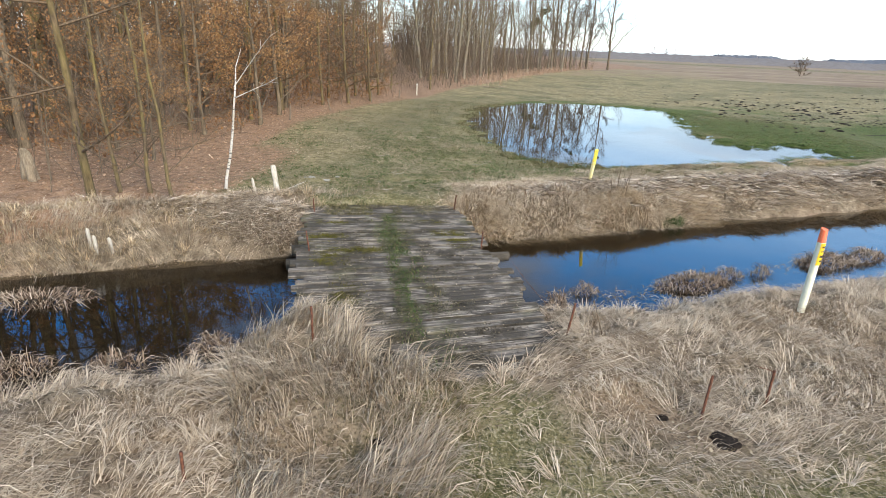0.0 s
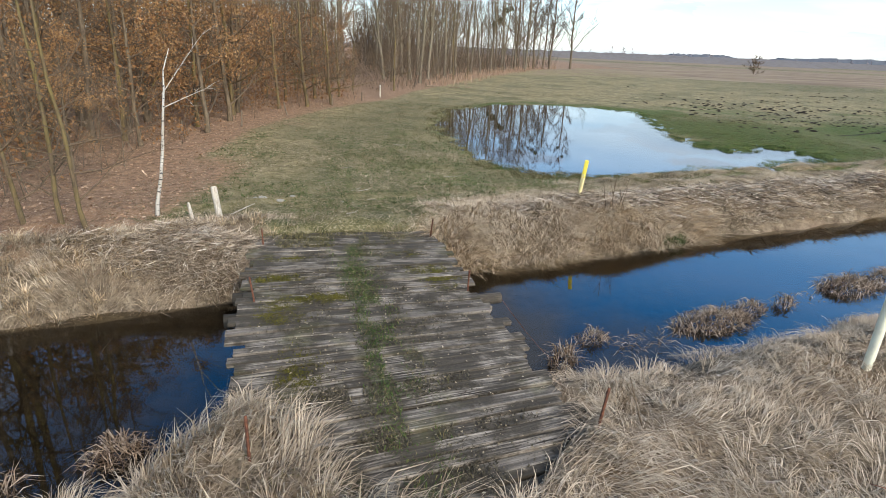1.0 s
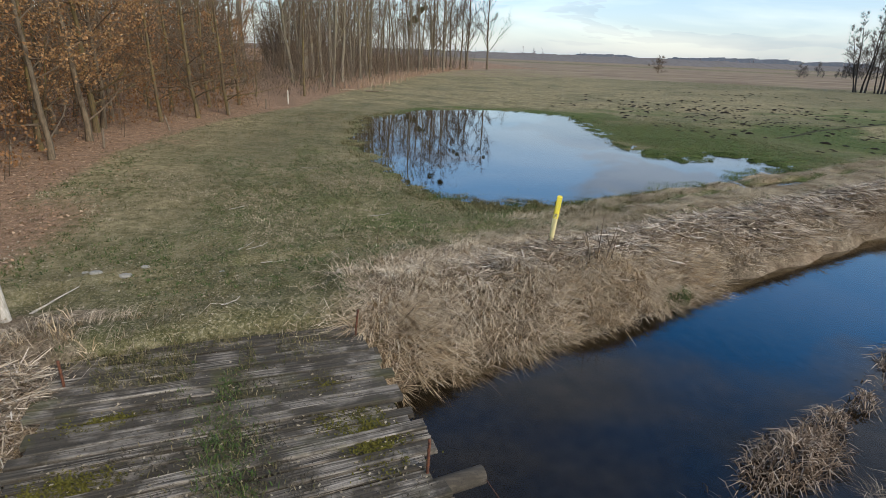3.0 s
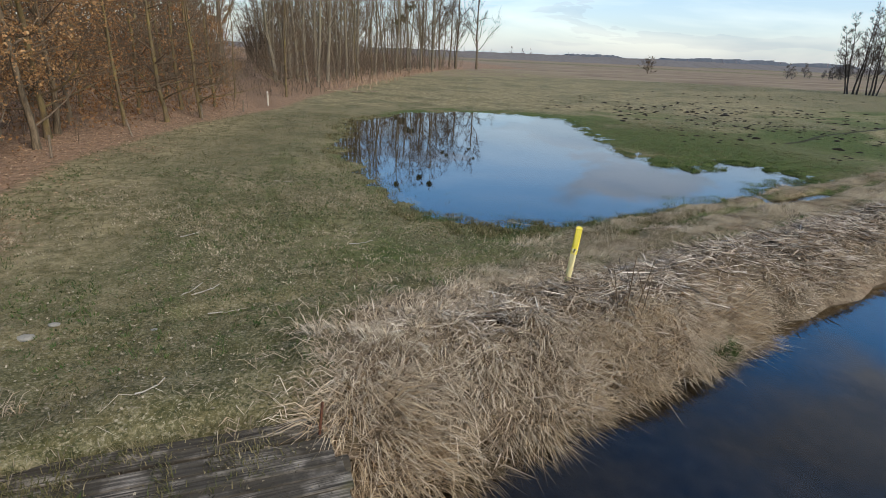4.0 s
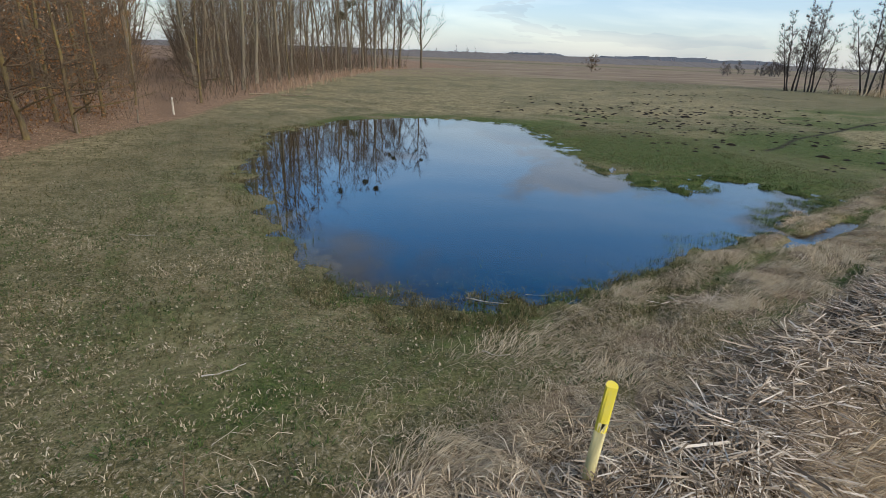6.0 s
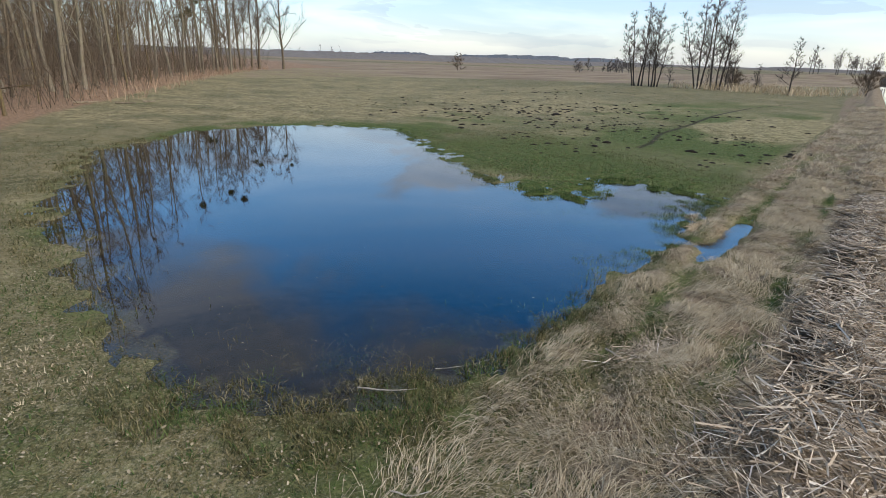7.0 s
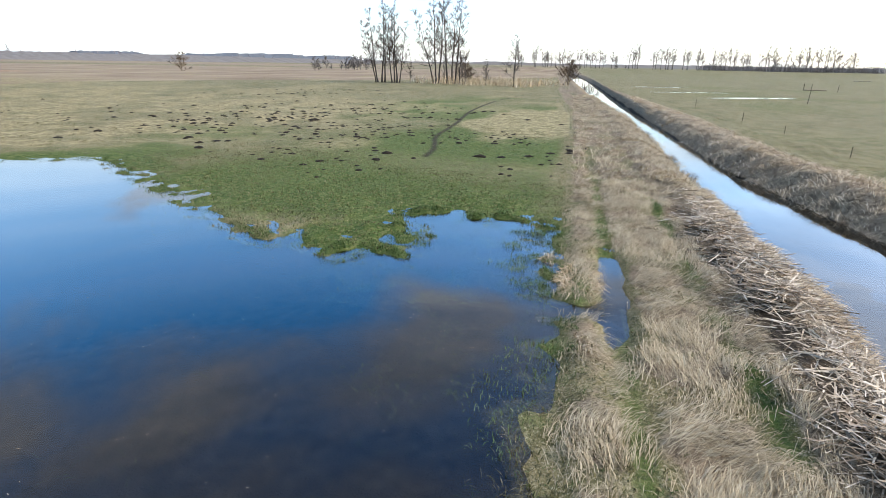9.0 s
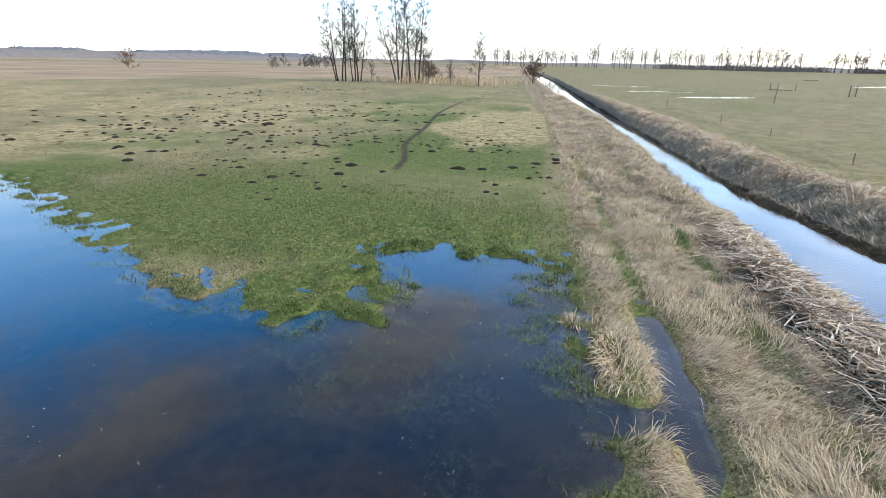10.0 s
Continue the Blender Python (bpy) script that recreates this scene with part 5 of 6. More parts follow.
M_STONE = paint_material("dull_stone", (0.30, 0.27, 0.21), (0.12, 0.11, 0.07), 0.7)
PALE = "pale fallen stick lying on the grass"
stick(-4.52, 14.42, -4.28, 15.38, 0.017, M_PALE, "straight white stick leaning on the grass by the post", 0.12, 0.0)
for s in ((-2.17, 17.1, -1.94, 17.64), (-2.94, 20.08, -2.64, 20.44), (-1.64, 16.62, -1.14, 16.76), (4.44, 21.3, 5.12, 20.96), (5.55, 21.31, 6.4, 21.2), (4.11, 19.47, 4.46, 19.3), (-1.71, 25.46, -1.18, 25.3), (-1.76, 14.03, -1.55, 14.32), (0.5, 19.5, 1.0, 19.7), (-2.0, 17.15, -1.65, 17.6), (7.9, 18.2, 8.7, 18.5), (7.3, 18.0, 8.2, 18.2)):
    stick(*s, 0.010, M_PALE, PALE)
for s in ((4.1, 18.03, 5.3, 17.75), (4.3, 17.7, 5.5, 17.62), (3.7, 17.8, 5.0, 17.95), (4.5, 17.4, 5.6, 17.5), (4.0, 17.5, 4.9, 17.2), (3.6, 17.4, 4.7, 17.65)):
    stick(*s, 0.009, M_STUMP, "long dead reed stalk lying behind the marker post", 0.05, 0.08)
for x, y, s in ((-3.82, 16.0, 0.12), (-4.27, 15.97, 0.11), (-3.55, 16.2, 0.08), (-4.5, 16.1, 0.06), (-2.2, 16.0, 0.06)):
    bm = bmesh.new()
    bmesh.ops.create_icosphere(bm, subdivisions=2, radius=1)
    for v in bm.verts:
        v.co = Vector((v.co.x * s, v.co.y * s * 0.7, v.co.z * s * 0.35)) * (1 + 0.18 * noise.noise(v.co * 2 + Vector((x, y, 0))))
    me = bpy.data.meshes.new("flat_stone")
    bm.to_mesh(me)
    bm.free()
    me.materials.append(M_STONE)
    ob = new("flat_stone", me)
    ob.location = (x, y, float(height(np.array([x]), np.array([y]))[0]) + s * 0.12)
    tagged(ob, "flat pale stone lying in the meadow grass", "stone", "flat stones")
for a in ((-1.5, 62.0, 0.0, 62.8), (1.0, 62.3, 2.3, 62.0), (2.8, 63.0, 3.6, 63.3)):
    stick(*a, 0.075, M_STUMP, "pale fallen log at the wood's edge", 0.08, 0.05)


def molehill_mesh(seed):
    bm = bmesh.new()
    bmesh.ops.create_grid(bm, x_segments=6, y_segments=6, size=1.0)
    for v in bm.verts:
        q = math.hypot(v.co.x, v.co.y) * (1 + 0.25 * noise.noise(Vector((v.co.x, v.co.y, seed)) * 1.5))
        h = 0.4 * max(0.0, 1 - q) ** 0.6
        v.co.z = h * (1 + 0.5 * noise.noise(Vector((v.co.x * 4, v.co.y * 4, seed)))) - (0.25 if q > 0.98 else 0.0)
    me = bpy.data.meshes.new("molehill")
    bm.to_mesh(me)
    bm.free()
    me.polygons.foreach_set("use_smooth", np.ones(len(me.polygons), bool))
    me.materials.append(M_SOIL)
    return me


MOLE = [molehill_mesh(k) for k in range(5)]


def molehill(x, y, size):
    ob = new("molehill", MOLE[rng.randrange(5)])
    ob.matrix_basis = pose(x, y, float(height(np.array([x]), np.array([y]))[0]) - 0.005, 0, 0, rng.uniform(0, 360)) @ Matrix.Diagonal((size, size * rng.uniform(0.7, 1), size * rng.uniform(0.6, 1), 1))
    return tagged(ob, "dark earth molehill thrown up in the meadow", "molehill", "molehills in the meadow")


rng = random.Random(21)
for x, y, s in ((3.53, 5.23, 0.19), (2.98, 5.53, 0.08), (-0.17, 4.72, 0.09), (0.3, 4.6, 0.08), (31.0, 49.6, 0.45), (22.0, 35.8, 0.28), (23.6, 36.6, 0.28), (28.4, 31.0, 0.25), (27.0, 31.4, 0.25), (26.0, 32.2, 0.22), (29.7, 30.6, 0.25), (30.8, 30.4, 0.22), (25.5, 33.0, 0.3)):
    molehill(x, y, s)
count = 0
while count < 287:
    # patches of hills: a main field and a looser spread
    if rng.random() < 0.62:
        x, y = rng.gauss(32, 6.5), rng.gauss(50, 6.5)
    elif rng.random() < 0.5:
        x, y = rng.gauss(55, 9), rng.gauss(77, 4)
    else:
        x, y = rng.uniform(18, 50), rng.uniform(31, 66)
    if pond_distance(np.array(x), np.array(y)) < 3 or x < 16 or (x - 0.9 * y) > 12:
        continue
    if float(lumps(np.array(x), np.array(y), 4.0, 31)) < 0.35:
        continue
    molehill(x, y, rng.uniform(0.12, 0.26))
    count += 1

# the lesser heaps between them
cv, cf = [], []
src = [([v.co.copy() for v in me.vertices], [tuple(p.vertices) for p in me.polygons]) for me in MOLE]
count = 0
while count < 260:
    x, y = (rng.uniform(17, 52), rng.uniform(29, 70)) if rng.random() < 0.6 else (rng.gauss(29, 4), rng.gauss(38, 5))
    if float(pond_distance(np.array(x), np.array(y))) < 2.5 or (x - 0.9 * y) > 4 or float(lumps(np.array(x), np.array(y), 3.0, 33)) < 0.5:
        continue
    s, k, z = rng.uniform(0.06, 0.17), len(cv), float(height(np.array([x]), np.array([y]))[0]) - 0.005
    vs, fs = src[rng.randrange(5)]
    cv += [(x + s * v.x, y + s * 0.8 * v.y, z + s * 0.9 * v.z) for v in vs]
    cf += [tuple(k + i for i in f) for f in fs]
    count += 1
tagged(mesh_object("small_molehills", cv, cf, M_SOIL), "small dark crumbs of earth thrown up between the molehills", "earth", kind="stuff")

# ---------------------------------------------------------------- alders by the ditch and the far country
ALDER = "leafless dark alder in a clump on the wet meadow"
ALDERS = [bare_tree(120 + k, 15, 0.16, 0.22, 30, 0.19, 0.6, M_BARK_DARK, M_TWIG_DARK, 16, 0.03, label=ALDER, twig_width=0.022, sub=5, fine=0.34, name="alder")[0] for k in range(4)]
SMALL = [bare_tree(140 + k, 9.5, 0.13, 0.2, 24, 0.24, 0.45, M_BARK_DARK, M_TWIG_DARK, 14, 0.03, label="small leafless alder on the wet meadow", name="alder", twig_width=0.03, sub=5, fine=0.22)[0] for k in range(2)]
BUSH = [bare_tree(150 + k, 4.2, 0.09, 0.03, 24, 0.7, 0.4, M_TWIG, M_TWIG, 16, 0.03, label="leafless round bush in the open meadow", twig_width=0.032, fine=0.3, name="bush", category="bush")[0] for k in range(2)]
for k, (x, y, s, fan) in enumerate(((89.1, 96.8, 0.78, -11), (89.4, 96.5, 0.92, -8), (89.9, 95.9, 0.98, 0), (90.3, 95.5, 0.96, 1), (91.2, 94.4, 0.97, -6), (91.5, 94.1, 1.0, -2), (91.9, 93.7, 1.0, 0), (92.2, 93.3, 0.8, 7),
                                     (95.6, 87.5, 1.2, -14), (96.1, 87.1, 1.22, -3), (96.4, 86.8, 1.15, 0), (97.4, 85.4, 1.2, -4), (97.9, 84.6, 1.22, 1), (98.3, 84.2, 1.18, 4))):
    plant(ALDERS[k % 4], x, y, 47 * k, s, tilt=(0.74 * fan, 0.67 * fan))
for k, (x, y, s) in enumerate(((93.4, 91.6, 0.5), (98.6, 83.3, 0.95), (97.2, 86.0, 0.9), (94.5, 79.8, 0.45), (96.5, 75.9, 1.0), (96.0, 69.8, 1.0), (103, 80, 0.7), (99.2, 82.4, 0.7), (114.0, 66.8, 0.8))):
    plant(SMALL[k % 2], x, y, 80 * k, s)
for k, (x, y, s) in enumerate(((106, 196, 1.3), (114.4, 67.2, 1.2), (100.3, 83, 0.7), (103, 84, 0.6))):
    plant(BUSH[k % 2], x, y, 50 * k, s)

inside_box = lambda x, y: np.ones(len(x), bool)
# far wood and poplar bark greyed and lightened, with distance haze painted in
M_FARWOOD = blade_material("hazed_bare_wood", [(0.20, 0.165, 0.16), (0.27, 0.225, 0.215), (0.34, 0.285, 0.27)])
M_FARBARK = bark_material("hazed_poplar_bark", (0.12, 0.10, 0.085), (0.22, 0.187, 0.16))
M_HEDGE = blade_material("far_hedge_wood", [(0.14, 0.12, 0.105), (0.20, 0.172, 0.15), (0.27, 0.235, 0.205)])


def far_wood(name, n, a, b, depth, tall, width, material, label, seed, crown=0.5):
    """A distant line of trees from a to b, each a leaning bundle of stems and twigs."""
    r = np.random.RandomState(seed)
    s = r.uniform(0, 1, n)
    ax, ay, bx, by = *a, *b
    L = math.hypot(bx - ax, by - ay)
    nx, ny = -(by - ay) / L, (bx - ax) / L
    off = r.uniform(0, depth, n)
    x, y = ax + (bx - ax) * s + nx * off, ay + (by - ay) * s + ny * off
    env = 0.75 + 0.5 * lumps(s * L, s * 0, L / 14, seed)
    H = tall * env * r.uniform(0.7, 1.1, n)
    base = np.stack([x, y, np.full(n, -0.5)], 1)
    lean = r.normal(0, 0.06, (n, 2)) * H[:, None]
    top = base + np.concatenate([lean, H[:, None]], 1)
    B, M, T, W = [base], [(base + top) / 2], [top], [np.full(n, width)]
    for _ in range(9):
        k = r.uniform(1 - crown * 1.3, 0.95, n)[:, None]
        w = r.uniform(0, 2 * np.pi, n)
        d = np.stack([np.cos(w), np.sin(w), r.uniform(0.3, 1.5, n)], 1) * (H * r.uniform(0.1, 0.28, n))[:, None]
        p = base + (top - base) * np.clip(k, 0.02, 1)
        B.append(p); M.append(p + d * 0.5); T.append(p + d); W.append(np.full(n, width * 1.2))
    S = r.normal(0, 1, (n * 10, 3))
    S /= np.linalg.norm(S, axis=1)[:, None]
    B, M, T, W = (np.concatenate(q) for q in (B, M, T, W))
    ob = strips(name, B, M, T, S, W, material, 0.9)
    return tagged(ob, label, "far trees", kind="stuff")


# haze is put into both wood masses' colours: pale, grey, low in contrast
M_RIDGE = Mat("hazed_wood_mass", 0.95, 0.05)
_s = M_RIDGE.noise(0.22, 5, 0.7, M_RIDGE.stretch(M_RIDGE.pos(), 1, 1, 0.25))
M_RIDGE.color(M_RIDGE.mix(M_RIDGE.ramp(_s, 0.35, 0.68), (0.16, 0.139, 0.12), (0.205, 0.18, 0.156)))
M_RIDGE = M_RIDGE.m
M_RIDGE_DARK = Mat("hazed_pine_mass", 0.95, 0.05)
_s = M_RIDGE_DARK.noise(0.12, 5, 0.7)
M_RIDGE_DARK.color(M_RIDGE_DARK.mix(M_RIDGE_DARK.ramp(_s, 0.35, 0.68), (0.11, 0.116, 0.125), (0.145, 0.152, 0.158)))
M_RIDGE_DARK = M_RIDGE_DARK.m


def wood_mass(name, a, b, depth, tall, step, material, label, seed, rise=0.0):
    """A distant wood from a to b: a closed canopy of uneven treetops with a steep front and back."""
    ax, ay, bx, by = *a, *b
    L = math.hypot(bx - ax, by - ay)
    tx, ty = (bx - ax) / L, (by - ay) / L
    n = int(L / step)
    s = np.linspace(0, L, n)
    r = np.random.RandomState(seed)
    prof = ((0.0, 0.0), (0.0, 0.9), (0.03, 1.0), (0.6, 1.0), (1.0, 0.0))
    verts = []
    ends = np.minimum(1, np.minimum(s, L - s) / (0.12 * L)) ** 0.5
    for q, h in prof:
        wob = 0.66 + 0.34 * lumps(s, s * 0 + q * 900, L / 9, seed) + 0.24 * (lumps(s, s * 0 + q * 700, step * 3.5, seed + 1) - 0.5) + 0.2 * (r.rand(n) - 0.5)
        z = np.where(h > 0, h * tall * wob * ends + rise * ends * np.sin(np.pi * s / L), -1.0)
        x, y = ax + tx * s - ty * depth * q, ay + ty * s + tx * depth * q
        verts.append(np.stack([x, y, z], 1))
    v = np.concatenate(verts)
    k = len(prof)
    faces = [(i * n + j, i * n + j + 1, (i + 1) * n + j + 1, (i + 1) * n + j) for i in range(k - 1) for j in range(n - 1)]
    ob = mesh_object(name, v.tolist(), faces, material)
    return tagged(ob, label, "far trees", kind="stuff")


FAR = "bare distant wood along the meadow's horizon"
PINE = "dark distant pine wood on a low rise"
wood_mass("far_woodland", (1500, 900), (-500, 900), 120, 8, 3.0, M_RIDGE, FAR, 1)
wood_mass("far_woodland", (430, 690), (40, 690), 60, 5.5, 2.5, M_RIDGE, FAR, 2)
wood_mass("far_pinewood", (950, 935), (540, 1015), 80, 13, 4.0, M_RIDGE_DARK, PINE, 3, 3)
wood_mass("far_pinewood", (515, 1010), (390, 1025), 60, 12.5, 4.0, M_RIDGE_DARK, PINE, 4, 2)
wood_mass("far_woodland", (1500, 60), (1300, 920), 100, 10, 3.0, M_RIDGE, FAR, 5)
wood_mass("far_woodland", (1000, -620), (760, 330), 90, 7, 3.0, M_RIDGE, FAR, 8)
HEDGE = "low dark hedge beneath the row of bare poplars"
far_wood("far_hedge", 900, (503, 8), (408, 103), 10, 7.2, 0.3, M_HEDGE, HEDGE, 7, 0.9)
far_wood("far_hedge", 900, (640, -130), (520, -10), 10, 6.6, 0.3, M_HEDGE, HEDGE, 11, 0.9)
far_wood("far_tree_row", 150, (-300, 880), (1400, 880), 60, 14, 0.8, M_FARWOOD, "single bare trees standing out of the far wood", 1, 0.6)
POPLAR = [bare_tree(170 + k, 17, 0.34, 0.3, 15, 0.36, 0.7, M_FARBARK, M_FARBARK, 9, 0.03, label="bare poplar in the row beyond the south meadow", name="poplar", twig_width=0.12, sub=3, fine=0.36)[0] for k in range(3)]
rng = random.Random(31)
s = -0.05
while s < 1.0:
    if not 0.10 < s < 0.118 and not 0.244 < s < 0.256 and not 0.37 < s < 0.39 and not 0.51 < s < 0.56:
        big = 0.78 if s < 0.1 else 0.95 if s < 0.37 else 1.1
        plant(POPLAR[rng.randrange(3)], 332 + 300 * s + rng.uniform(-4, 4), 172 - 300 * s + rng.uniform(-4, 4), rng.uniform(0, 360), big * rng.uniform(0.85, 1.15), 2.4 if s > 0.02 else 1.9)
    s += rng.uniform(0.003, 0.0065) if s < 0.1 else rng.uniform(0.0045, 0.009)
THICKET = [bare_tree(180 + k, 8, 0.2, 0.06, 30, 0.36, 0.45, M_FARBARK, M_FARBARK, 14, 0.04, label="bare round-crowned tree on the far meadow", twig_width=0.05, sub=5, fine=0.3)[0] for k in range(2)]
for k, (x, y, size) in enumerate(((171, 206, 0.72), (174, 207, 0.6), (222, 254, 1.2), (204, 231, 0.6), (207, 227, 0.7), (209, 226, 1.0), (210, 225, 1.05), (212, 224, 1.2), (211, 222, 1.25), (214, 223, 1.3),
                                  (213, 220, 1.2), (216, 219, 1.15), (358, 140, 0.6), (366, 137, 0.55))):
    plant(THICKET[k % 2], x, y, 63 * k, size)
brush("dead_reed", 900, (92, 112, 66, 92, inside_box), (0.7, 1.7), M_DRY_WARM, "tan dead reed round the alders' feet", 31, 0.09, 5)

# flooded hollows and fence posts on the south meadow
for k, (x, y, rx, ry, turn) in enumerate(((124, 51, 6, 1.0, -60), (104, 41, 7, 0.9, -50), (93, 31, 7, 1.1, -40), (284, 17, 12, 3, 0), (193, 3, 13, 2.2, -30))):
    pts = []
    for j in range(24):
        a = 2 * math.pi * j / 24
        q = 1 + 0.3 * noise.noise(Vector((math.cos(a) * 1.5, math.sin(a) * 1.5, k)))
        px, py = rx * q * math.cos(a), ry * q * math.sin(a)
        c_, s_ = math.cos(radians(turn)), math.sin(radians(turn))
        pts.append((x + px * c_ - py * s_, y + px * s_ + py * c_))
    build_water("water_meadow_%d" % (k + 1), pts, 0.015, M_POND, "shallow flood water on the green south meadow")
perch = thing("perch", pose(86.2, 24.2, 0.0), "dark wooden perch for birds of prey on the meadow", "perch")
for name, a, b in (("post", (0, 0, -0.3), (0.1, -0.08, 2.3)), ("crossbar", (-0.4, 0.75, 1.55), (0.8, -1.6, 1.52)), ("side_post", (-0.36, 0.7, 1.5), (-0.38, 0.72, 2.3))):
    log(perch, name, Vector(a), Vector(b), 0.05, 0.04, M_DULL)
for x, y, h, r in ((36.8, 19.9, 0.5, 0.02), (46.0, 23.3, 0.5, 0.02), (54.2, 26.8, 0.6, 0.025), (116.6, 14.8, 1.8, 0.09), (117.6, 13.9, 1.8, 0.09), (70, 33.5, 0.7, 0.03), (136, 22, 1.3, 0.06)):
    stake("fence_post", x, y, h, r, (0.02, 0.0), M_DULL, "weathered fence post on the south meadow", "fence post", group="posts on the south meadow")

# ---------------------------------------------------------------- grass, straw and leaves
def cover_at(x, y):
    return covers(x, y, *to_uv(x, y))


def on_bridge(x, y, rim=0.0):
    c, d = x * 0.963 + y * 0.269, y * 0.963 - x * 0.269
    return (np.abs(c - 1.97) < 1.85 - rim) & (d > 5.6 + rim) & (d < 13.3) & (overgrown(c, d) < 0.35)


def dry_grass(n, box, length, droop, material, flow=-1.0, spread=0.55, width=(0.006, 0.012), thin=0.3, rule=None, label="dry bleached grass lying over the bank", swirl=5.5):
    x, y = scatter(n, box)
    ok = RNG.rand(n) < cover_at(x, y)["dry"] * (thin + (1 - thin) * smooth(lumps(x, y, 0.45, 21), 0.25, 0.6))
    ok &= ~on_bridge(x, y) & (np.hypot(x - 3.53, y - 5.2) > 0.24) & (np.hypot(x - 2.98, y - 5.5) > 0.12) & (np.hypot(x - 2.5, y - 15.5) > 0.2)
    if rule is not None:
        ok &= rule(*to_uv(x, y))
    x, y = x[ok], y[ok]
    a = flow + (lumps(x, y, 1.1, 23) - 0.5) * swirl
    L = RNG.uniform(length[0], length[1], len(x)) * (0.55 + 0.9 * lumps(x, y, 0.6, 22))
    return tagged(grass("dry_grass", x, y, L, RNG.uniform(width[0], width[1], len(x)), a, spread, droop, material), label, "grass", kind="stuff")


def tussocks(n, box, per, length, droop, material, width, pull=0.8, rule=None, label="dry grass tussocks on the bank"):
    """Tufts of dead grass: blades fan out of each tuft's foot and arch over, all pulled a little down the bank."""
    x, y = scatter(n, box)
    u, v = to_uv(x, y)
    ok = (RNG.rand(n) < cover_at(x, y)["dry"]) & ~on_bridge(x, y) & (np.hypot(x - 3.53, y - 5.2) > 0.4) & (np.hypot(x - 2.5, y - 15.5) > 0.35)
    if rule is not None:
        ok &= rule(u, v)
    x, y = x[ok], y[ok]
    down = np.where(to_uv(x, y)[1] > 10, -1.17, 1.97) + (lumps(x, y, 0.9, 46) - 0.5) * 3.0
    size = RNG.uniform(0.55, 1.2, len(x))
    k = np.repeat(np.arange(len(x)), per)
    m = len(k)
    a = RNG.uniform(0, 2 * np.pi, m)
    dx, dy = np.cos(a) + pull * np.cos(down[k]), np.sin(a) + pull * np.sin(down[k])
    q = 0.09 * np.sqrt(RNG.rand(m)) * size[k]
    bx, by = x[k] + q * np.cos(a), y[k] + q * np.sin(a)
    L = RNG.uniform(length[0], length[1], m) * size[k]
    return tagged(grass("dry_grass", bx, by, L, RNG.uniform(width[0], width[1], m), np.arctan2(dy, dx), 0.25, droop, material, 0.01), label, "grass", kind="stuff")


south = lambda u, v: v < 7.7
cut = lambda u, v: ~((v > 12.75) & (v < 14.1) & (u > 6.5))
dry_grass(105000, (-7, 15, 1.5, 8.1), (0.2, 0.46), 0.92, M_DRY, rule=south, width=(0.005, 0.011), spread=0.55, swirl=4.5)
tussocks(700, (-6, 13, 2.6, 7.6), 22, (0.25, 0.5), 0.93, M_DRY, (0.005, 0.010), 1.6, south)
dry_grass(16000, (0.2, 2.7, 3.4, 7.2), (0.35, 0.75), 0.5, M_DRY, width=(0.007, 0.014), swirl=4.0, spread=0.6, thin=0.1, rule=south, label="tall russet dead grass beside the bridge")
dike = lambda u, v: (v > 14.0) & (u > 9)
dry_grass(118000, (9, 32, 14.0, 17.0), (0.18, 0.42), 1.0, M_DRY_OLIVE, flow=-0.6, spread=0.5, rule=dike, width=(0.004, 0.009), thin=0.15, swirl=3.5, label="matted pale grass combed over the dike")
dry_grass(52000, (4, 32, 11.8, 16.7), (0.2, 0.45), 0.9, M_BANK, rule=lambda u, v: cut(u, v) & ~dike(u, v) & ((v > 12.2) | (u < 13)), width=(0.006, 0.013), spread=0.75)
hang = lambda u, v: lumps(u, v * 0.6, 1.5, 44) > 0.46
face = lambda u, v: ((v < 12.75 - 0.4 * smooth(u, 12, 15)) | (u < 11)) & ((v > 12.1) | (u < 13.5))
dry_grass(34000, (3.5, 34, 11.72, 13.2), (0.2, 0.45), 0.85, M_BANK, flow=-1.17, width=(0.008, 0.018), spread=0.7, thin=0.15, swirl=1.8, rule=face, label="matted dead grass on the ditch's bank")
tussocks(1500, (3.6, 33, 11.75, 13.2), 20, (0.35, 0.75), 0.8, M_BANK, (0.010, 0.02), 1.7, lambda u, v: ~hang(u, v) & face(u, v) & (u < 13.5), "dead grass tussocks hanging over the ditch's edge")
tussocks(1400, (3.6, 33, 11.72, 12.9), 22, (0.35, 0.72), 0.74, M_DRY_WARM, (0.009, 0.018), 1.7, lambda u, v: hang(u, v) & face(u, v) & (u < 14.5), "tan sedge tussocks hanging over the ditch's edge")
tussocks(1500, (10, 33, 11.0, 16.5), 22, (0.12, 0.24), 0.97, M_BANK, (0.008, 0.017), 0.9, lambda u, v: (v < 12.45) & (v > 12.0) & (u > 13), "short dead grass tussocks on the mown bank's edge")
tussocks(260, (5.5, 11, 13.2, 14.8), 26, (0.2, 0.45), 0.75, M_BANK, (0.006, 0.014), 0.6, None, "pale dead grass tussocks round the marker post")
tussocks(420, (-9, 4, 11.8, 14.2), 22, (0.22, 0.5), 0.6, M_DRY_WARM, (0.006, 0.013), 0.6, None, "tan dead grass tussocks on the bank by the wood")
dry_grass(26000, (-10, 4, 11.72, 14.5), (0.22, 0.5), 0.6, M_DRY, label="dry grass on the bank by the wood")
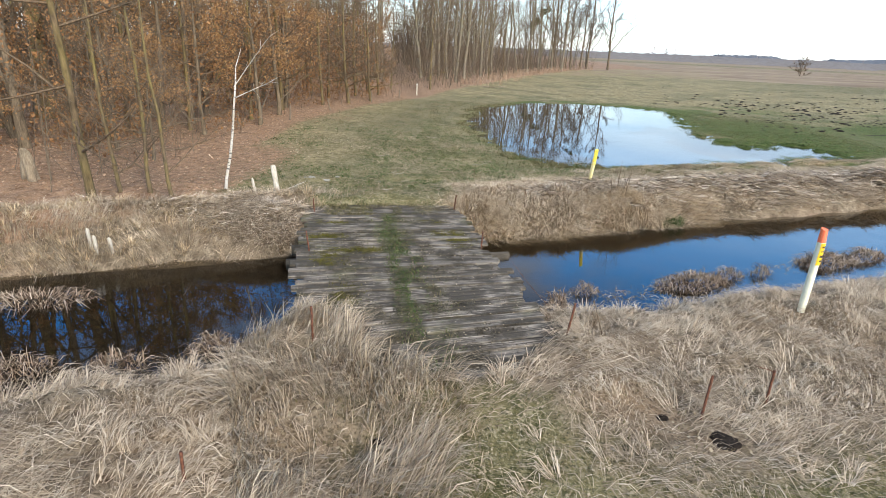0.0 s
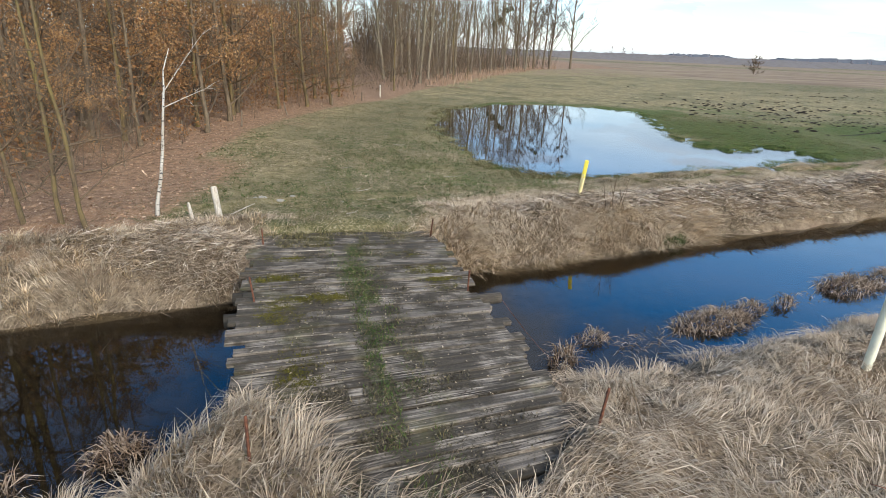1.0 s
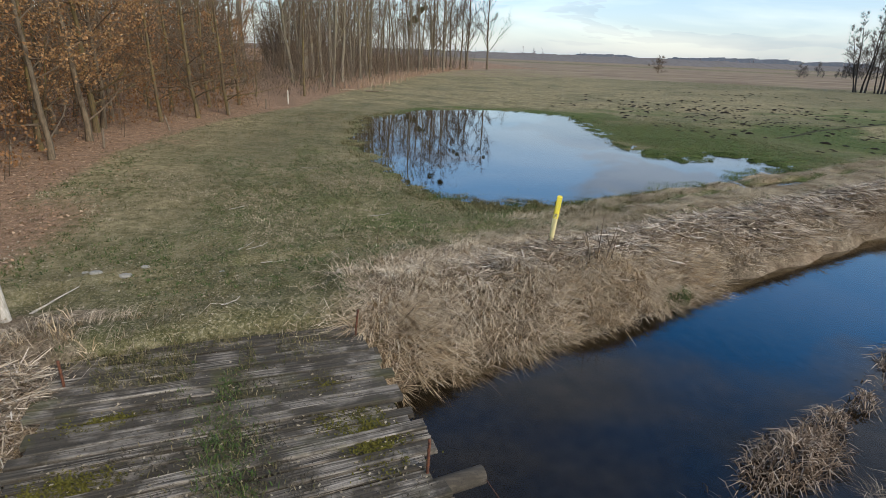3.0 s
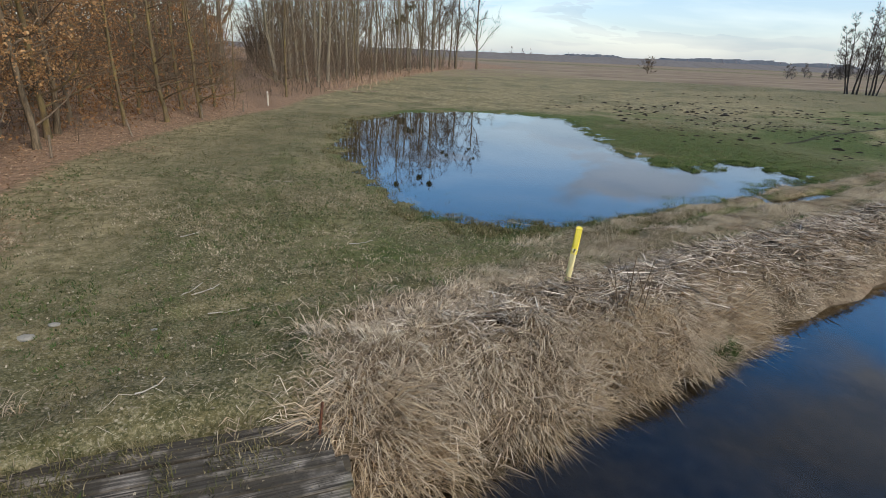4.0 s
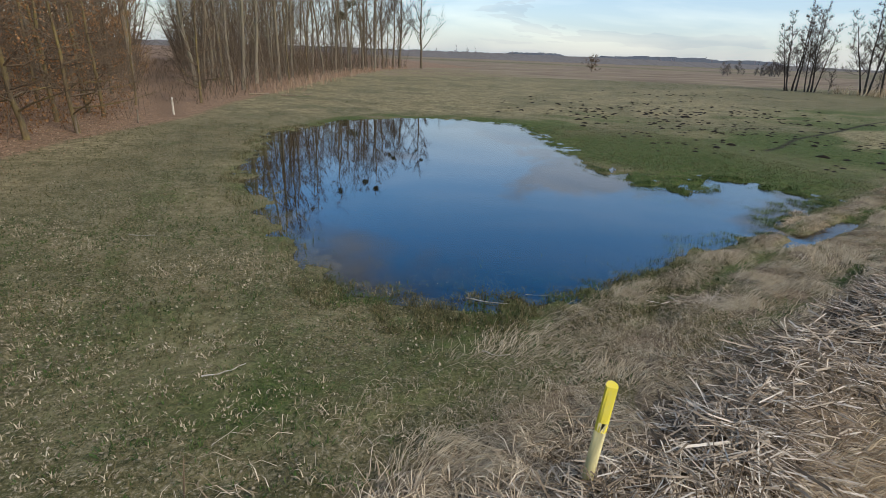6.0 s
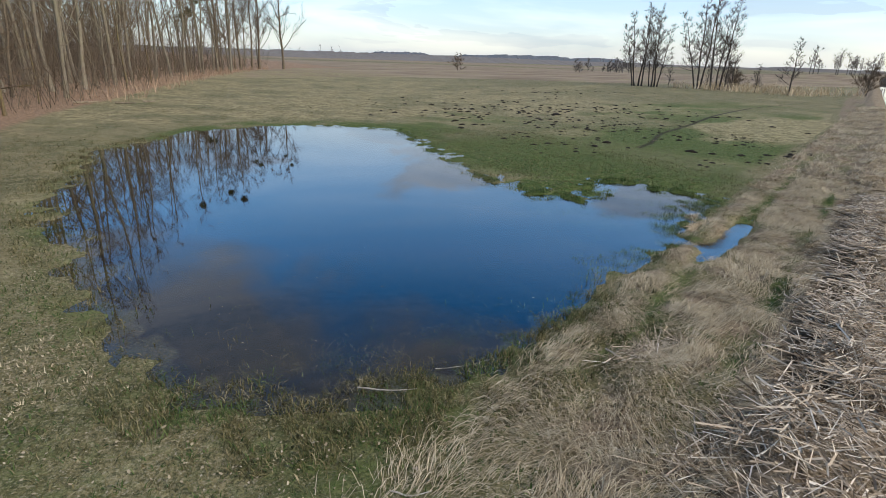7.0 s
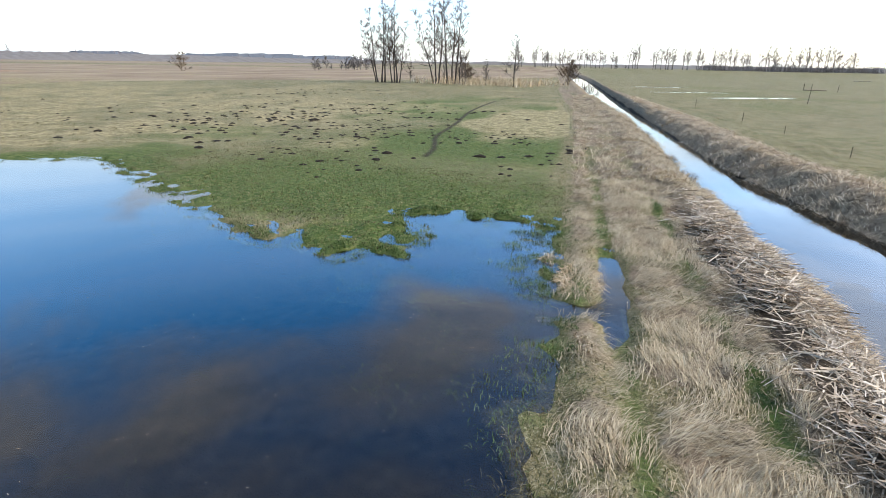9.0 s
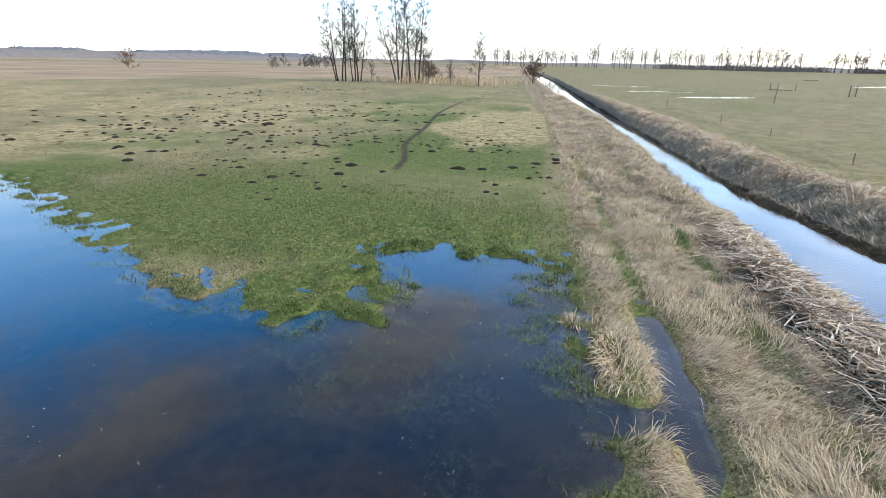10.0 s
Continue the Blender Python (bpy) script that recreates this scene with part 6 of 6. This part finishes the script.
dry_grass(30000, (30, 90, 11.72, 16.6), (0.3, 0.5), 0.9, M_DRY_OLIVE, width=(0.014, 0.024), spread=0.9)
dry_grass(52000, (16, 90, 4.8, 9.9), (0.22, 0.5), 0.97, M_BANK, width=(0.009, 0.02), spread=0.9, label="dry grass and sedge on the spoil bank")


def straw(name, n, place, label, length=(0.10, 0.34), pile=0.13, material=None, width=(0.007, 0.013), along=None):
    """Cut reed stalks lying about: each a narrow folded strip."""
    x, y, deep = place(n)
    n = len(x)
    a = RNG.uniform(0, 2 * np.pi, n) if along is None else along + RNG.normal(0, 1.15, n)
    L = RNG.uniform(length[0], length[1], n)
    d = np.stack([np.cos(a), np.sin(a), RNG.normal(0, 0.16, n)], 1)
    base = np.stack([x, y, height(x, y) + 0.01 + pile * deep * RNG.uniform(0.1, 1, n)], 1)
    side = np.stack([-np.sin(a), np.cos(a), RNG.normal(0, 0.5, n)], 1)
    mid = base + d * (L * 0.9)[:, None] + np.stack([np.zeros(n), np.zeros(n), RNG.uniform(-0.01, 0.02, n)], 1)
    tip = mid + (d + RNG.normal(0, 0.2, (n, 3)) * [1, 1, 0.4]) * (L * 0.1)[:, None]
    return tagged(strips(name, base, mid, tip, side, RNG.uniform(width[0], width[1], n), material or M_STRAW, 1.0), label, "straw", kind="stuff")


def windrow(n):
    u = RNG.uniform(6.0, 31, n)
    v = RNG.normal(13.15 - 0.2 * smooth(u, 12, 15), 0.45, n)
    ok = (v > 12.1) & (v < 14.25) & (RNG.rand(n) < smooth(u, 7.5, 12.0) * smooth(u, 31, 25) * (0.25 + 0.75 * smooth(lumps(u, v, 0.7, 41), 0.25, 0.55)))
    u, v = u[ok], v[ok]
    x, y = to_xy(u, v)
    return x, y, np.exp(-((v - 13.25) / 0.6) ** 2)


straw("cut_reed", 40000, windrow, "mown pale reed stalks lying in a row on the bank", (0.15, 0.45), 0.2, width=(0.008, 0.016))
straw("cut_reed", 6000, windrow, "broad pale reed leaves on the mown row", (0.22, 0.55), 0.22, width=(0.012, 0.021))


def bank_face(n):
    u, v = RNG.uniform(4.2, 14, n), RNG.uniform(11.85, 12.8, n)
    ok = (RNG.rand(n) < 0.25 + 0.75 * smooth(lumps(u, v * 2, 0.8, 43), 0.3, 0.6)) & (u > 4.2)
    x, y = to_xy(u[ok], v[ok])
    return x, y, np.full(ok.sum(), 0.6)


straw("hanging_straw", 3200, bank_face, "pale straw hanging down the bank's face", (0.2, 0.55), 0.12, M_DRY, (0.006, 0.012), radians(-67))


def heap(cx_, cy_, rx, ry):
    def place(n):
        a, q = RNG.uniform(0, 2 * np.pi, n), np.sqrt(RNG.rand(n))
        return cx_ + rx * q * np.cos(a), cy_ + ry * q * np.sin(a), 1 - q * q
    return place


straw("cut_reed", 7500, heap(-4.4, 12.1, 1.5, 0.85), "heap of cut reed on the bank by the bridge", (0.12, 0.42), 0.22, width=(0.006, 0.012))
straw("cut_reed", 1500, heap(2.3, 15.75, 1.3, 0.6), "dead reed stalks lying about the dark hollow by the marker post", (0.15, 0.38), 0.04, width=(0.008, 0.016))
straw("cut_reed", 260, heap(8.4, 20.2, 0.9, 0.3), "mown pale reed stalks strewn over the grass", (0.15, 0.4), 0.03)
straw("cut_reed", 500, heap(7.8, 18.4, 1.3, 0.35), "mown pale reed stalks strewn over the grass", (0.2, 0.5), 0.05)
straw("cut_reed", 700, heap(-6.2, 11.9, 2.2, 0.4), "dead reed lying along the bank", (0.25, 0.6), 0.1)


def turf(n, box, length, width, material, key, label, gain=1.0, rule=None):
    x, y = box[0] + (box[1] - box[0]) * RNG.rand(n), box[2] + (box[3] - box[2]) * RNG.rand(n)
    c = cover_at(x, y)
    bare = np.clip(1 - c["dry"] * 0.9 - c["litter"] * 0.85 - ((pond_distance(x, y) < 1.5) & (height(x, y) < POND_Z - 0.015)), 0, 1)
    ok = RNG.rand(n) < (bare if key == "turf" else bare * c["lush"] * gain) * (0.35 + 0.65 * lumps(x, y, 0.35, 51))
    u, v = to_uv(x, y)
    ok &= ~on_bridge(x, y) & ((v > 12.1) | (v < 7.6))
    if rule is not None:
        ok &= rule(x, y)
    x, y = x[ok], y[ok]
    return tagged(grass("meadow_grass", x, y, RNG.uniform(length[0], length[1], len(x)), RNG.uniform(width[0], width[1], len(x)), RNG.uniform(0, 6.28, len(x)), 1.0, 0.6, material), label, "grass", kind="stuff")


def tufts(n, box, per, length, width, material, rule, label, reach=0.035, droop=0.6):
    """Small separate tufts of a few blades each."""
    x, y = box[0] + (box[1] - box[0]) * RNG.rand(n), box[2] + (box[3] - box[2]) * RNG.rand(n)
    c = cover_at(x, y)
    ok = (c["litter"] < 0.5) & ~on_bridge(x, y) & rule(x, y, pond_distance(x, y), c)
    x, y = x[ok], y[ok]
    k = np.repeat(np.arange(len(x)), per)
    size = RNG.uniform(0.6, 1.3, len(x))[k]
    a = RNG.uniform(0, 2 * np.pi, len(k))
    return tagged(grass("grass_tufts", x[k] + reach * size * np.cos(a), y[k] + reach * size * np.sin(a), RNG.uniform(length[0], length[1], len(k)) * size, RNG.uniform(width[0], width[1], len(k)), a, 0.5, droop, material), label, "grass", kind="stuff")


open_turf = lambda seed, lo: (lambda x, y, d, c: (to_uv(x, y)[1] > 13.2) & (d > 0.4) & (c["dry"] < 0.6) & (RNG.rand(len(x)) < smooth(lumps(x, y, 1.6, seed), lo, lo + 0.35)))
tufts(9000, (-8, 10, 13, 27), 6, (0.06, 0.13), (0.008, 0.016), M_DRY_OLIVE, open_turf(95, 0.3), "pale straw tufts scattered over the turf")
tufts(9000, (-8, 10, 13, 27), 6, (0.06, 0.13), (0.009, 0.018), M_LUSH, open_turf(96, 0.35), "dark green tufts scattered over the turf")
tufts(4200, (-9, 20, 26, 60), 5, (0.06, 0.13), (0.014, 0.026), M_TURF, open_turf(97, 0.35), "pale straw tufts scattered over the far turf", 0.07)
tufts(5200, (11, 20, 24, 48), 8, (0.06, 0.15), (0.007, 0.014), M_LUSH, lambda x, y, d, c: (d < 0.5) & (d > -1.1) & (RNG.rand(len(x)) < np.exp(-np.abs(d + 0.1) / 0.45)), "green grass tufts along the flood water's edge", 0.06)
tufts(1500, (12.5, 18.3, 23.5, 30.5), 9, (0.10, 0.2), (0.006, 0.012), M_LUSH, lambda x, y, d, c: (d < 0.1) & (d > -2.4) & (RNG.rand(len(x)) < smooth(lumps(x, y, 0.7, 98), 0.4, 0.65)), "green grass tufts standing in the inlet", 0.06)
SHORT = "short winter turf of the meadow, olive and straw"
turf(68000, (-8, 9, 13, 24), (0.05, 0.13), (0.006, 0.012), M_TURF, "turf", SHORT)
turf(60000, (-9, 22, 20, 44), (0.07, 0.16), (0.012, 0.024), M_TURF, "turf", SHORT)
turf(18000, (-1.5, 6, 1.5, 6.5), (0.05, 0.12), (0.006, 0.012), M_TURF, "turf", SHORT)
turf(60000, (-3, 22, 18, 34), (0.06, 0.15), (0.008, 0.016), M_LUSH, "lush", "lush green grass round the flood water", 1.3)
turf(45000, (14, 36, 23, 42), (0.04, 0.09), (0.012, 0.022), M_TURF, "turf", SHORT)


def leaves(n, box, size, rule, label, material=None, lift=0.012):
    x, y = box[0] + (box[1] - box[0]) * RNG.rand(n), box[2] + (box[3] - box[2]) * RNG.rand(n)
    ok = rule(x, y)
    x, y = x[ok], y[ok]
    n = len(x)
    a = RNG.uniform(0, 6.28, n)
    s = RNG.uniform(size[0], size[1], n)
    d = np.stack([np.cos(a), np.sin(a), RNG.normal(0, 0.3, n)], 1)
    base = np.stack([x, y, height(x, y) + lift + RNG.uniform(0, 0.02, n)], 1)
    side = np.stack([-np.sin(a), np.cos(a), RNG.normal(0, 0.3, n)], 1)
    return tagged(strips("fallen_leaves", base, base + d * (s * 0.7)[:, None], base + d * (s * 1.1)[:, None], side, s * 0.7, material or M_LEAF, 1.1), label, "leaves", kind="stuff")


leaves(34000, (-26, -6, 13, 48), (0.035, 0.075), lambda x, y: RNG.rand(len(x)) < cover_at(x, y)["litter"], "fallen brown oak leaves on the wood's floor")
M_PALELEAF = blade_material("bleached_leaf", [(0.20, 0.15, 0.085), (0.33, 0.26, 0.16), (0.48, 0.40, 0.27)])
leaves(16000, (-8, 9, 13, 32), (0.018, 0.036), lambda x, y: (RNG.rand(len(x)) < 0.9 * lumps(x, y, 2, 61) + 0.1) & (pond_distance(x, y) > 0.3) & ~on_bridge(x, y) & (to_uv(x, y)[1] > 12.8), "bleached dead leaves strewn over the turf", M_PALELEAF, 0.04)
leaves(1500, (-1.5, 5, 1.5, 7), (0.018, 0.04), lambda x, y: to_uv(x, y)[1] < 7.6, "bleached dead leaves strewn over the turf", M_PALELEAF, 0.04)


# growth on the bridge's deck
def deck_growth(name, n, centre, spread, along, length, width, material, label):
    c = centre + RNG.normal(0, 1, n) * spread
    d = RNG.uniform(along[0], along[1], n)
    ok = (RNG.rand(n) < smooth(lumps(c * 3, d * 1.2, 0.8, 71), 0.2, 0.7)) & (c > 0.2) & (c < 3.75)
    c, d = c[ok], d[ok]
    n = len(c)
    x, y = c * 0.963 - d * 0.269, c * 0.269 + d * 0.963
    a = RNG.uniform(0, 6.28, n)
    L = RNG.uniform(length[0], length[1], n)
    base = np.stack([x, y, np.full(n, DECK_Z - 0.004)], 1)
    dirn = np.stack([np.cos(a), np.sin(a), np.zeros(n)], 1)
    mid = base + dirn * (L * 0.35)[:, None] + np.array([0, 0, 1.0]) * (L * 0.5)[:, None]
    tip = mid + dirn * (L * 0.5)[:, None] + np.array([0, 0, 1.0]) * (L * RNG.uniform(-0.3, 0.4, n))[:, None]
    return tagged(strips(name, base, mid, tip, np.stack([-np.sin(a), np.cos(a), np.zeros(n)], 1), RNG.uniform(width[0], width[1], n), material), label, "growth", kind="stuff")


deck_growth("deck_grass", 4500, 1.95, 0.17, (5.6, 12.9), (0.03, 0.08), (0.008, 0.015), M_LUSH, "green grass tufts growing along the deck's middle")
deck_growth("deck_grass", 4500, 1.95, 0.3, (5.4, 13.0), (0.03, 0.08), (0.006, 0.012), M_TURF, "olive grass tufts growing along the deck's middle")
deck_growth("deck_grass", 5000, 1.6, 1.0, (12.5, 13.5), (0.04, 0.1), (0.006, 0.012), M_TURF, "turf creeping over the last planks")
deck_growth("deck_litter", 26000, 1.95, 0.85, (5.4, 13.1), (0.015, 0.045), (0.006, 0.02), M_DIRT, "dark thatch and soil caught between the planks")
deck_growth("deck_litter", 14000, 1.6, 0.75, (5.4, 7.7), (0.015, 0.05), (0.008, 0.024), M_DIRT, "dark soil and thatch over the bridge's end")
for c0, d0, sc, sd in ((0.78, 11.95, 0.30, 0.09), (0.56, 11.05, 0.32, 0.14), (0.64, 9.8, 0.21, 0.27), (0.84, 8.0, 0.18, 0.42), (1.25, 10.2, 0.35, 0.12), (3.1, 11.5, 0.2, 0.42), (3.35, 10.7, 0.22, 0.3)):
    n = 2600
    c, d = c0 + sc * 1.25 * RNG.normal(0, 0.62, n), d0 + sd * 1.25 * RNG.normal(0, 0.62, n)
    keep = (RNG.rand(n) < 0.25 + 0.75 * smooth(lumps(c, d, 0.11, 72), 0.3, 0.6)) & (c > 0.12)
    c, d = c[keep], d[keep]
    n = len(c)
    x, y = c * 0.963 - d * 0.269, c * 0.269 + d * 0.963
    a = RNG.uniform(0, 6.28, n)
    base = np.stack([x, y, np.full(n, DECK_Z - 0.006)], 1)
    dd = np.stack([np.cos(a), np.sin(a), RNG.uniform(0.1, 0.9, n)], 1)
    s = RNG.uniform(0.012, 0.026, n)
    tagged(strips("moss_patch", base, base + dd * (s * 0.6)[:, None], base + dd * s[:, None], np.stack([-np.sin(a), np.cos(a), np.zeros(n)], 1), s * 0.7, M_MOSS, 1.0),
           "yellow-green moss cushion on the bridge planks" if c0 < 2 else "dark green moss on the bridge planks", "moss", "moss on the deck", "stuff")


n = 900
c, d = RNG.uniform(0.3, 3.7, n), RNG.uniform(5.5, 12.9, n)
a, s = RNG.uniform(0, 6.28, n), RNG.uniform(0.015, 0.04, n)
base = np.stack([c * 0.963 - d * 0.269, c * 0.269 + d * 0.963, np.full(n, DECK_Z + 0.008)], 1)
w = np.stack([np.cos(a), np.sin(a), RNG.normal(0, 0.2, n)], 1)
tagged(strips("fallen_leaves", base, base + w * (s * 0.7)[:, None], base + w * s[:, None], np.stack([-np.sin(a), np.cos(a), np.zeros(n)], 1), s * 0.6, M_PALELEAF, 1.0),
       "bleached leaf bits scattered on the bridge planks", "leaves", kind="stuff")

# blades that stand in the shallow flood water
def pond_blades(n, box, rule, length, material, label, width=(0.006, 0.014), lift=0.0):
    x, y = box[0] + (box[1] - box[0]) * RNG.rand(n), box[2] + (box[3] - box[2]) * RNG.rand(n)
    ok = rule(x, y, pond_distance(x, y))
    x, y = x[ok], y[ok]
    return tagged(grass("water_grass", x, y, RNG.uniform(length[0], length[1], len(x)), RNG.uniform(width[0], width[1], len(x)), RNG.uniform(0, 6.28, len(x)), 1.0, 0.55, material, lift), label, "grass", kind="stuff")


pond_blades(50000, (0, 20, 20, 47), lambda x, y, d: (d < 0.6) & (RNG.rand(len(x)) < np.exp(-np.maximum(-d, 0) / 0.8) * smooth(lumps(x, y, 0.5, 81), 0.4, 0.7)), (0.08, 0.22), M_LUSH, "green grass standing in the shallow flood water", (0.005, 0.01))
pond_blades(90000, (11.5, 19, 24, 47.5), lambda x, y, d: (d < 0.35) & (d > -1.3) & (RNG.rand(len(x)) < np.exp(-np.maximum(-d, 0) / 0.55) * smooth(lumps(x, y, 0.28, 82), 0.4, 0.65)), (0.05, 0.15), M_LUSH, "green grass tufts along the flood water's edge", (0.006, 0.012))
south_shore = lambda size, seed, lo: (lambda x, y, d: (d < 0.9) & (y < 22.9 + 0.5 * lumps(x, y, 0.8, 89)) & (RNG.rand(len(x)) < smooth(y, 23.2, 21.2) * smooth(lumps(x, y, size, seed), lo, lo + 0.3)))
pond_blades(52000, (0, 10.5, 19.8, 23.6), south_shore(0.33, 87, 0.3), (0.10, 0.22), M_TURF, "olive and brown grass standing in the shallow flood water", (0.006, 0.013))
pond_blades(30000, (0, 10.5, 19.8, 23.6), south_shore(0.5, 90, 0.42), (0.10, 0.22), M_LUSH, "green grass standing in the shallow flood water", (0.006, 0.012))
pond_blades(30000, (-0.5, 5, 23, 45), lambda x, y, d: (d < 0.8) & (d > -2.6) & (RNG.rand(len(x)) < np.exp(-np.maximum(-d, 0) / 1.2) * smooth(lumps(x, y, 0.6, 88), 0.4, 0.7)), (0.12, 0.3), M_TURF, "olive and brown grass standing in the shallow flood water", (0.008, 0.016))
pond_blades(45000, (12, 19.5, 23, 32), lambda x, y, d: (d < 0.3) & (d > -2.6) & (RNG.rand(len(x)) < smooth(lumps(x, y, 0.5, 24), 0.52, 0.75)), (0.06, 0.18), M_LUSH, "green grass standing in the shallow flood water")


def floating_bits(n, box, rule, label):
    x, y = box[0] + (box[1] - box[0]) * RNG.rand(n), box[2] + (box[3] - box[2]) * RNG.rand(n)
    ok = rule(x, y, pond_distance(x, y))
    x, y = x[ok], y[ok]
    n = len(x)
    a, L = RNG.uniform(0, 6.28, n), RNG.uniform(0.015, 0.05, n)
    d = np.stack([np.cos(a), np.sin(a), RNG.normal(0, 0.12, n)], 1)
    base = np.stack([x, y, np.full(n, POND_Z + 0.002)], 1)
    side = np.stack([-np.sin(a), np.cos(a), np.zeros(n)], 1)
    return tagged(strips("floating_straw", base, base + d * (L * 0.5)[:, None], base + d * L[:, None], side, RNG.uniform(0.004, 0.008, n), M_DRY), label, "straw", kind="stuff")


floating_bits(4000, (2, 18, 21, 40), lambda x, y, d: (d < -0.3) & (RNG.rand(len(x)) < 0.7 * smooth(lumps(x, y, 0.8, 83), 0.45, 0.8)), "bits of straw and drowned grass on the flood water")
M_DROWNED = blade_material("drowned_grass", [(0.05, 0.085, 0.02), (0.12, 0.165, 0.045), (0.28, 0.29, 0.13)])
pond_blades(48000, (9.5, 18, 22.3, 28.5), lambda x, y, d: (d < -0.1) & (d > -2.8) & (RNG.rand(len(x)) < smooth(lumps(x, y, 0.6, 85), 0.4, 0.8) * (0.25 + smooth(x, 11, 13))), (0.06, 0.15), M_DROWNED, "pale green drowned grass under the flood water", (0.004, 0.009), 0.07)
pond_blades(2600, (3, 17, 21, 38), lambda x, y, d: (d < -0.4) & (RNG.rand(len(x)) < smooth(lumps(x, y, 1.3, 86), 0.4, 0.8)), (0.08, 0.2), M_DROWNED, "pale green drowned grass under the flood water", (0.004, 0.008), 0.2)
pond_blades(5000, (1, 17, 21, 42), lambda x, y, d: (d < -0.4) & (RNG.rand(len(x)) < smooth(lumps(x, y, 0.7, 84), 0.82, 0.92)), (0.22, 0.36), M_LUSH, "small tufts of drowned grass in the flood water", (0.004, 0.009))


# a slack wire from the cross timber down to the near bank
wire = Tubes()
wa, wb = bridge_place(4.25, 10.0, -0.05), Vector((2.9, 8.0, -0.45))
wire.add([wa.lerp(wb, i / 8) - Vector((0, 0, 0.25 * math.sin(math.pi * i / 8))) for i in range(9)], [0.004] * 9, 5)
w_ob = wire.object("wire", M_RUST, None)
tagged(w_ob, "slack thin steel wire hanging from the bridge timber", "wire")
